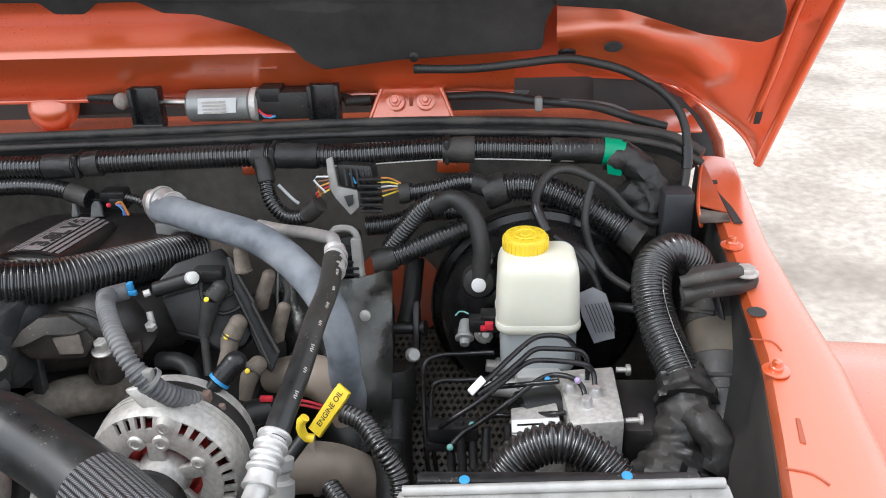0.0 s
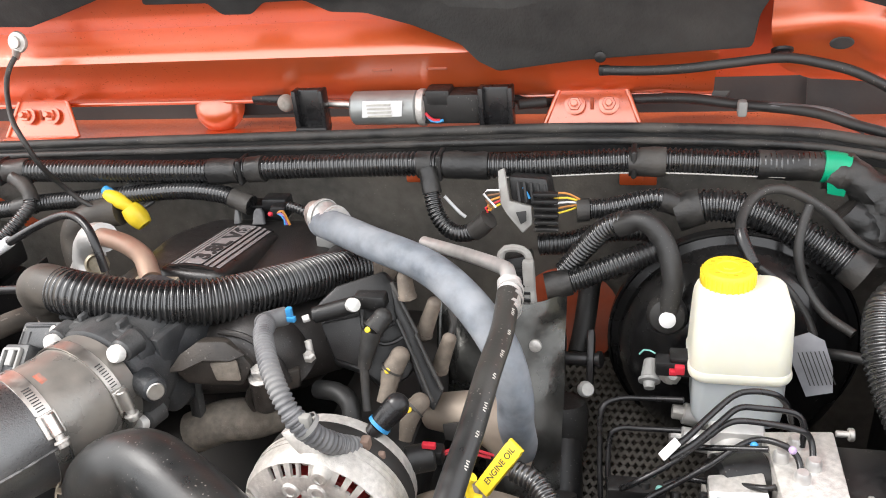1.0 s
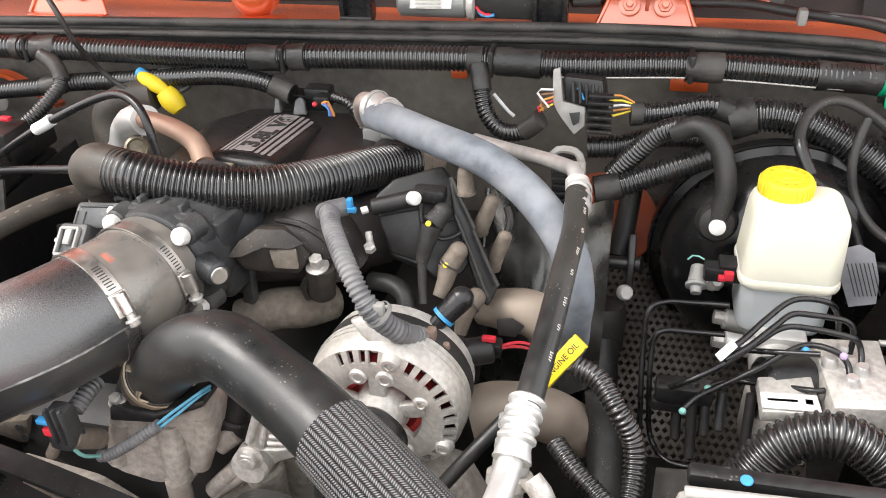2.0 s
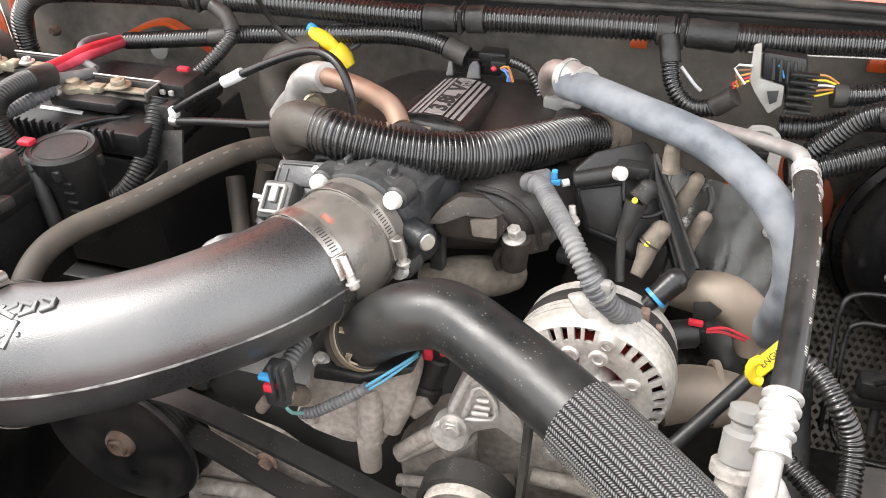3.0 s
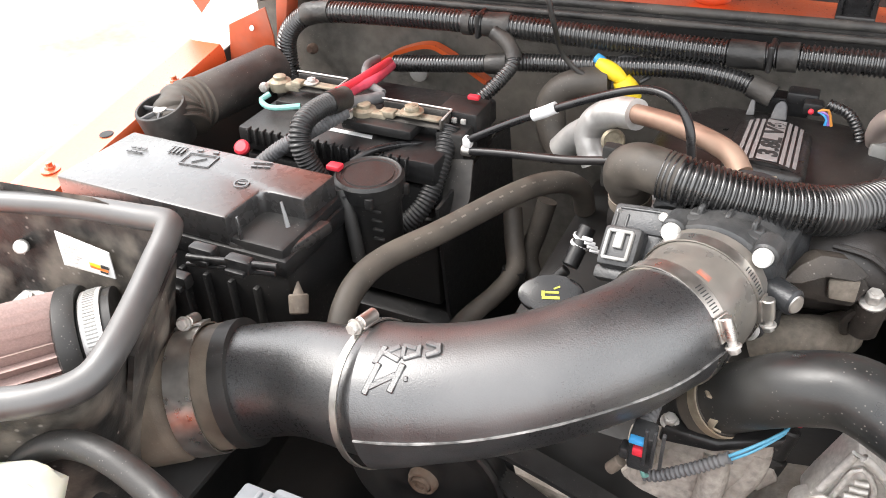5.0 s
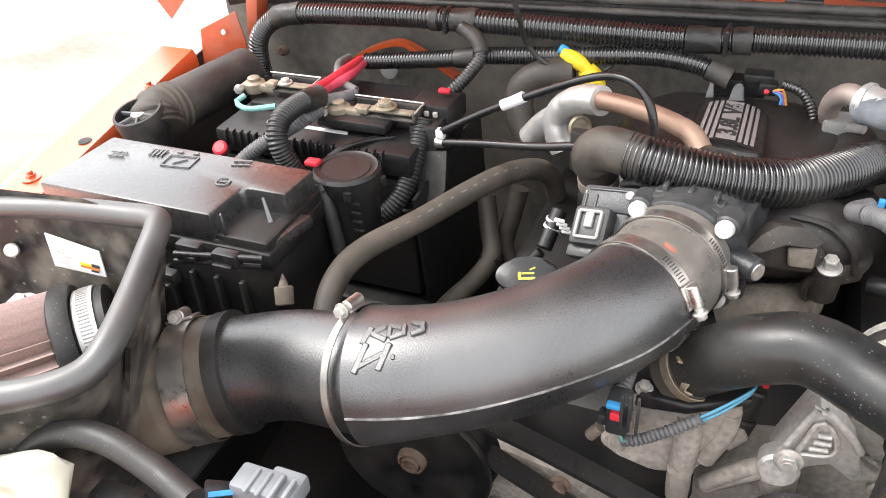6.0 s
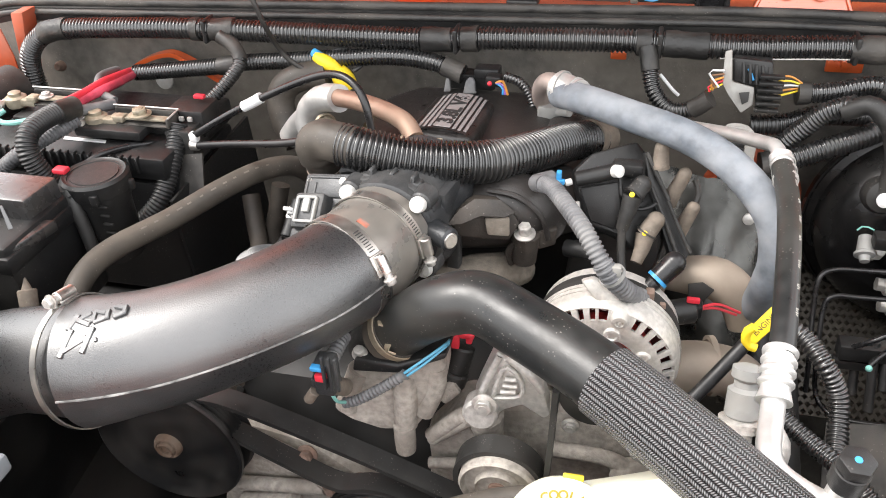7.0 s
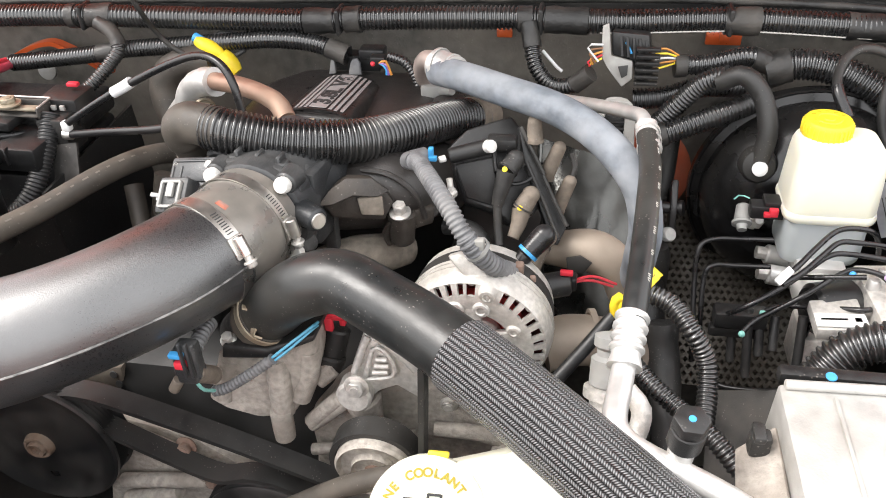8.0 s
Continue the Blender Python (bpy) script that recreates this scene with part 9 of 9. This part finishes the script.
part("inner_panel", sheet([hood_row(x) for x in (-1.13, -1.06, -0.98, -0.91, -0.8, -0.6, -0.44, -0.2, -0.05, 0.03, 0.085)], 0.002), ORANGE, hd)
part("rear_lip", sweep([(-1.13, 1.10, 1.206), (-0.8, 1.10, 1.209), (-0.44, 1.10, 1.21), (0.0, 1.10, 1.209), (0.085, 1.10, 1.207)], 0.004, 8), ORANGE, hd)
CORNER = [[(0.121, 0.940, 1.473), (0.175, 0.935, 1.471), (0.237, 0.930, 1.469), (0.304, 0.920, 1.467), (0.364, 0.910, 1.465), (0.438, 0.900, 1.463)],
     [(0.132, 1.030, 1.334), (0.196, 1.025, 1.333), (0.269, 1.020, 1.332), (0.348, 1.010, 1.331), (0.405, 0.995, 1.332), (0.433, 0.980, 1.334)],
     [(0.134, 1.040, 1.293), (0.199, 1.035, 1.299), (0.276, 1.035, 1.289), (0.348, 1.030, 1.277), (0.402, 1.015, 1.291), (0.431, 1.000, 1.297)],
     [(0.146, 1.055, 1.256), (0.208, 1.055, 1.253), (0.271, 1.055, 1.242), (0.346, 1.050, 1.224), (0.399, 1.035, 1.227), (0.420, 1.020, 1.244)],
     [(0.169, 1.068, 1.240), (0.222, 1.068, 1.237), (0.278, 1.070, 1.228), (0.343, 1.065, 1.195), (0.389, 1.050, 1.170), (0.408, 1.040, 1.176)],
     [(0.184, 1.075, 1.233), (0.234, 1.075, 1.229), (0.291, 1.078, 1.218), (0.344, 1.078, 1.184), (0.381, 1.072, 1.152), (0.397, 1.060, 1.116)]]
SWAGE = [Vector(p) for p in ((0.135, 1.030, 1.306), (0.175, 1.024, 1.304), (0.200, 1.022, 1.309), (0.221, 1.026, 1.297), (0.243, 1.032, 1.280), (0.290, 1.030, 1.268), (0.319, 1.035, 1.246))]


def curve_through(row, count):
    """Even samples of a smooth curve through the places."""
    fine, run = smooth_path(row, 0.01)
    return [fine[round(k * (len(fine) - 1) / (count - 1))] for k in range(count)]


def pressed(p):
    """Height of the pressed ridge above the panel at a place."""
    near = 1.0
    for a, b in zip(SWAGE, SWAGE[1:]):
        f = max(0.0, min(1.0, (p - a).dot(b - a) / (b - a).length_squared))
        near = min(near, (p - a.lerp(b, f)).length)
    return 0.011 / (1 + math.exp((near - 0.022) / 0.0035))


wide = [curve_through(r, 41) for r in CORNER]
dense = [curve_through([r[i] for r in wide], 36) for i in range(41)]
part("corner_frame", sheet([[p + Vector((0, -0.85, -0.3)) * pressed(p) for p in r] for r in dense], 0.003), ORANGE, hd, "folded rear hood corner")
part("corner_slot", slab([(0.376, 1.028, 1.195), (0.384, 1.026, 1.195), (0.383, 1.030, 1.180), (0.376, 1.032, 1.179)], 0.002, 0.0005), INK, hd)
part("side_flange", joined(sweep([(0.435, 0.900, 1.454), (0.431, 0.975, 1.335), (0.419, 1.015, 1.245), (0.406, 1.036, 1.176), (0.397, 1.057, 1.118)], 0.006, 12), sweep([(0.397, 1.057, 1.118), (0.379, 1.070, 1.151), (0.342, 1.076, 1.183), (0.291, 1.076, 1.218)], 0.003, 8)), ORANGE, hd)
part("flange_fold", sweep([(0.399, 0.900, 1.455), (0.396, 0.990, 1.333), (0.388, 1.022, 1.244), (0.378, 1.045, 1.179)], 0.005, 10), ORANGE, hd)
LC = [(2 * MID - x - 0.036, y, z - 0.03) for x, y, z in ((0.270, 1.050, 1.240), (0.351, 1.040, 1.220), (0.418, 1.010, 1.260), (0.407, 1.040, 1.169), (0.397, 1.060, 1.118), (0.339, 1.080, 1.184))]
part("corner_frame", slab([LC[0], LC[1], LC[2], LC[3], LC[4], LC[5]], 0.004, 0.001), ORANGE, hd)
part("outer_skin", sheet([[(MID + (x - MID) * (1 - 0.15 * max(0.0, z - 1.4)), y, z) for x, y, z in ((x, 1.13, 1.22), (x, 1.06, 1.36), (x, 0.965, 1.52), (x, 0.75, 2.0), (x, 0.65, 2.18))] for x in (-1.16, -0.8, MID, -0.08, 0.28)], 0.002), ORANGE, hd)


def pad(points, y_off):
    return slab([Vector(p) + Vector((0, y_off, 0)) for p in points], 0.014, 0.005)


part("insulation", joined(pad([(-0.289, 1.020, 1.329), (-0.237, 1.020, 1.314), (-0.186, 1.022, 1.291), (-0.168, 1.024, 1.271), (-0.146, 1.026, 1.259), (-0.059, 1.025, 1.269), (0.116, 1.022, 1.278), (0.119, 1.010, 1.313), (0.129, 1.000, 1.334), (0.167, 0.980, 1.365), (0.162, 0.930, 1.447), (0.15, 0.80, 1.74), (0.1, 0.70, 1.98), (-0.98, 0.70, 1.98), (-1.02, 0.80, 1.74), (-0.545, 1.000, 1.377), (-0.556, 1.016, 1.350), (-0.474, 1.016, 1.348), (-0.459, 1.019, 1.334), (-0.423, 1.019, 1.333), (-0.405, 1.016, 1.346), (-0.356, 1.016, 1.346), (-0.329, 1.019, 1.332)], -0.004)), FELT, hd, "grey black felt insulation pad")
parts("insulation_wing", [pad([(0.126, 1.000, 1.333), (0.202, 1.000, 1.326), (0.293, 1.000, 1.297), (0.356, 0.995, 1.287), (0.376, 0.985, 1.298), (0.372, 0.970, 1.325), (0.351, 0.955, 1.363), (0.136, 0.975, 1.367)], -0.012), pad([(-0.791, 1.015, 1.334), (-0.710, 1.015, 1.331), (-0.664, 1.012, 1.343), (-0.600, 1.005, 1.361), (-0.535, 0.950, 1.453), (-0.725, 0.950, 1.466)], -0.006)], FELT, hd, "felt pad wing")
parts("press_hole", [*[lathe([(0.0115, 0), (0.010, 0.001)], axis_frame(q, (0, -0.9, -0.2)) @ Matrix.Diagonal((1, 0.6, 1, 1)), 20) for q in ((0.200, 1.028, 1.279), (-0.740, 1.045, 1.271))]], INK, hd, "dark round hole")
parts("lip_hole", [block((0.024, 0.006, 0.004), (-0.288, 1.052, 1.259), bevel=0.001), block((0.024, 0.006, 0.004), (-0.222, 1.052, 1.259), bevel=0.001)], ORANGE_DUSTY_SHADED, hd)
parts("pad_clip", [joined(block((0.014, 0.012, 0.012), (0.145, 1.025, 1.268), bevel=0.003), lathe([(0.011, 0), (0.011, 0.003), (0.007, 0.006)], axis_frame(Vector((0.146, 1.035, 1.273)), (0, -0.5, -0.8)), 18)), block((0.012, 0.01, 0.01), (-0.031, 1.012, 1.262), bevel=0.002), lathe([(0.006, 0), (0.006, 0.002), (0.004, 0.003)], axis_frame((-0.035, 1.006, 1.278), (0, -0.9, -0.1)), 14)], PLASTIC, hd, "black push clip")

# body corners beside the cowl
part("cowl_side", sheet([[(0.279, 1.100, 1.216), (0.313, 1.100, 1.200), (0.339, 1.095, 1.176), (0.358, 1.085, 1.142), (0.363, 1.070, 1.106)], [(0.278, 1.130, 1.205), (0.311, 1.130, 1.188), (0.336, 1.125, 1.163), (0.354, 1.115, 1.130), (0.360, 1.100, 1.094)]], 0.002), ORANGE, body, "curved orange cowl side")
# the second sheet is black to paint the shade in the side gap
part("cowl_gap_shade", sheet([[(0.194, 1.150, 1.210), (0.282, 1.150, 1.201), (0.319, 1.150, 1.182), (0.346, 1.145, 1.157), (0.364, 1.135, 1.123), (0.369, 1.120, 1.086)], [(0.195, 1.140, 1.173), (0.283, 1.140, 1.163), (0.311, 1.140, 1.151), (0.325, 1.130, 1.134), (0.337, 1.120, 1.109), (0.338, 1.100, 1.088)]], 0.002), BAY, body, "black sheet standing for the shaded gap at the cowl side")
FZ = lambda y: 1.093 + 0.095 * (y - 0.633)
on_fender = lambda pts, lift: [(x, y, FZ(y) + lift) for x, y in pts]
part("corner_gusset", slab([(0.3150, 1.018, 1.140), (0.2880, 0.912, 1.125), (0.3165, 0.899, 1.121)], 0.003, 0.001, (0, 0, 1)), ORANGE_DUSTY_SHADED, body, "dusty faded corner gusset")
part("gusset_lip", sweep([(0.3150, 1.018, 1.140), (0.3000, 0.965, 1.132), (0.2870, 0.912, 1.124), (0.2840, 0.880, 1.112)], 0.0022, 8), ORANGE, body)
part("gusset_recess", slab(on_fender([(0.2870, 0.908), (0.3165, 0.896), (0.3150, 0.879), (0.2810, 0.876)], 0.002), 0.001, 0, (0, 0, 1)), SCUFFED, body, "dark grimy recess")
parts("fender_hole", [lathe([(0.009, 0), (0.008, 0.0008)], axis_frame(q, (0, 0, 1)), 20) for q in ((0.296, 0.713, 1.101), (-1.177, 0.705, 1.0702))], INK, body)
part("fender_slot", slab(on_fender([(0.313, 0.979), (0.325, 0.981), (0.324, 0.973), (0.313, 0.971)], 0.001), 0.001, 0, (0, 0, 1)), INK, body)
part("fender_opening", slab(on_fender([(0.3180, 0.952), (0.3250, 0.912), (0.3275, 0.876), (0.3178, 0.876)], 0.0015), 0.001, 0, (0, 0, 1)), INK, body)
for q in ((0.3035, 0.830, 1.1118), (0.288, 0.629, 1.0928), (-1.178, 0.836, 1.0825), (-1.186, 0.622, 1.062)):
    part("fender_bolt", joined(hex_bolt(q, (0, 0, 1), 0.0066, 0.006, 1.75), lathe([(0.0042, 0.005), (0.0038, 0.010), (0.003, 0.0105)], Matrix.Translation(q), 14)), ORANGE, body, "orange painted bolt")
parts("fender_emboss", [sweep(on_fender([(0.2787, 0.6725), (0.2966, 0.6686), (0.3009, 0.656)], 0.0004), 0.0009, 6), sweep(on_fender([(0.2620, 0.5206), (0.2788, 0.5159), (0.2881, 0.5056)], 0.0004), 0.0009, 6), slab(on_fender([(0.2860, 0.573), (0.2890, 0.571), (0.2850, 0.545), (0.2810, 0.547)], 0.0012), 0.002, 0.0005, (0, 0, 1))], ORANGE_DUSTY_SHADED, body)
part("corner_plate", joined(slab([(-1.175, 0.960, 1.120), (-1.111, 0.965, 1.150), (-1.104, 0.965, 1.109), (-1.105, 0.965, 1.059), (-1.141, 0.965, 1.071), (-1.159, 0.960, 1.045), (-1.188, 0.960, 1.043)], 0.003, 0.001)), ORANGE_DUSTY_SHADED, body, "dusty orange corner plate")
# white disc paints the daylight that shows through the hole
part("plate_hole_light", lathe([(0.004, 0), (0.0035, 0.001)], axis_frame((-1.134, 0.959, 1.120), (0, -1, 0.3)), 14), WHITE, body)
part("corner_post", slab([(-1.108, 0.990, 1.164), (-1.087, 0.990, 1.166), (-1.116, 0.990, 1.046), (-1.126, 0.990, 1.045)], 0.03, 0.002), ORANGE_DUSTY_SHADED, body)
solo("firewall_screw", joined(lathe([(0.008, 0), (0.008, 0.006), (0.005, 0.012)], axis_frame((-1.092, 1.040, 1.066), (0, -1, 0.2)), 14)), RUST, "rusty screw stud in the firewall", "bolt")
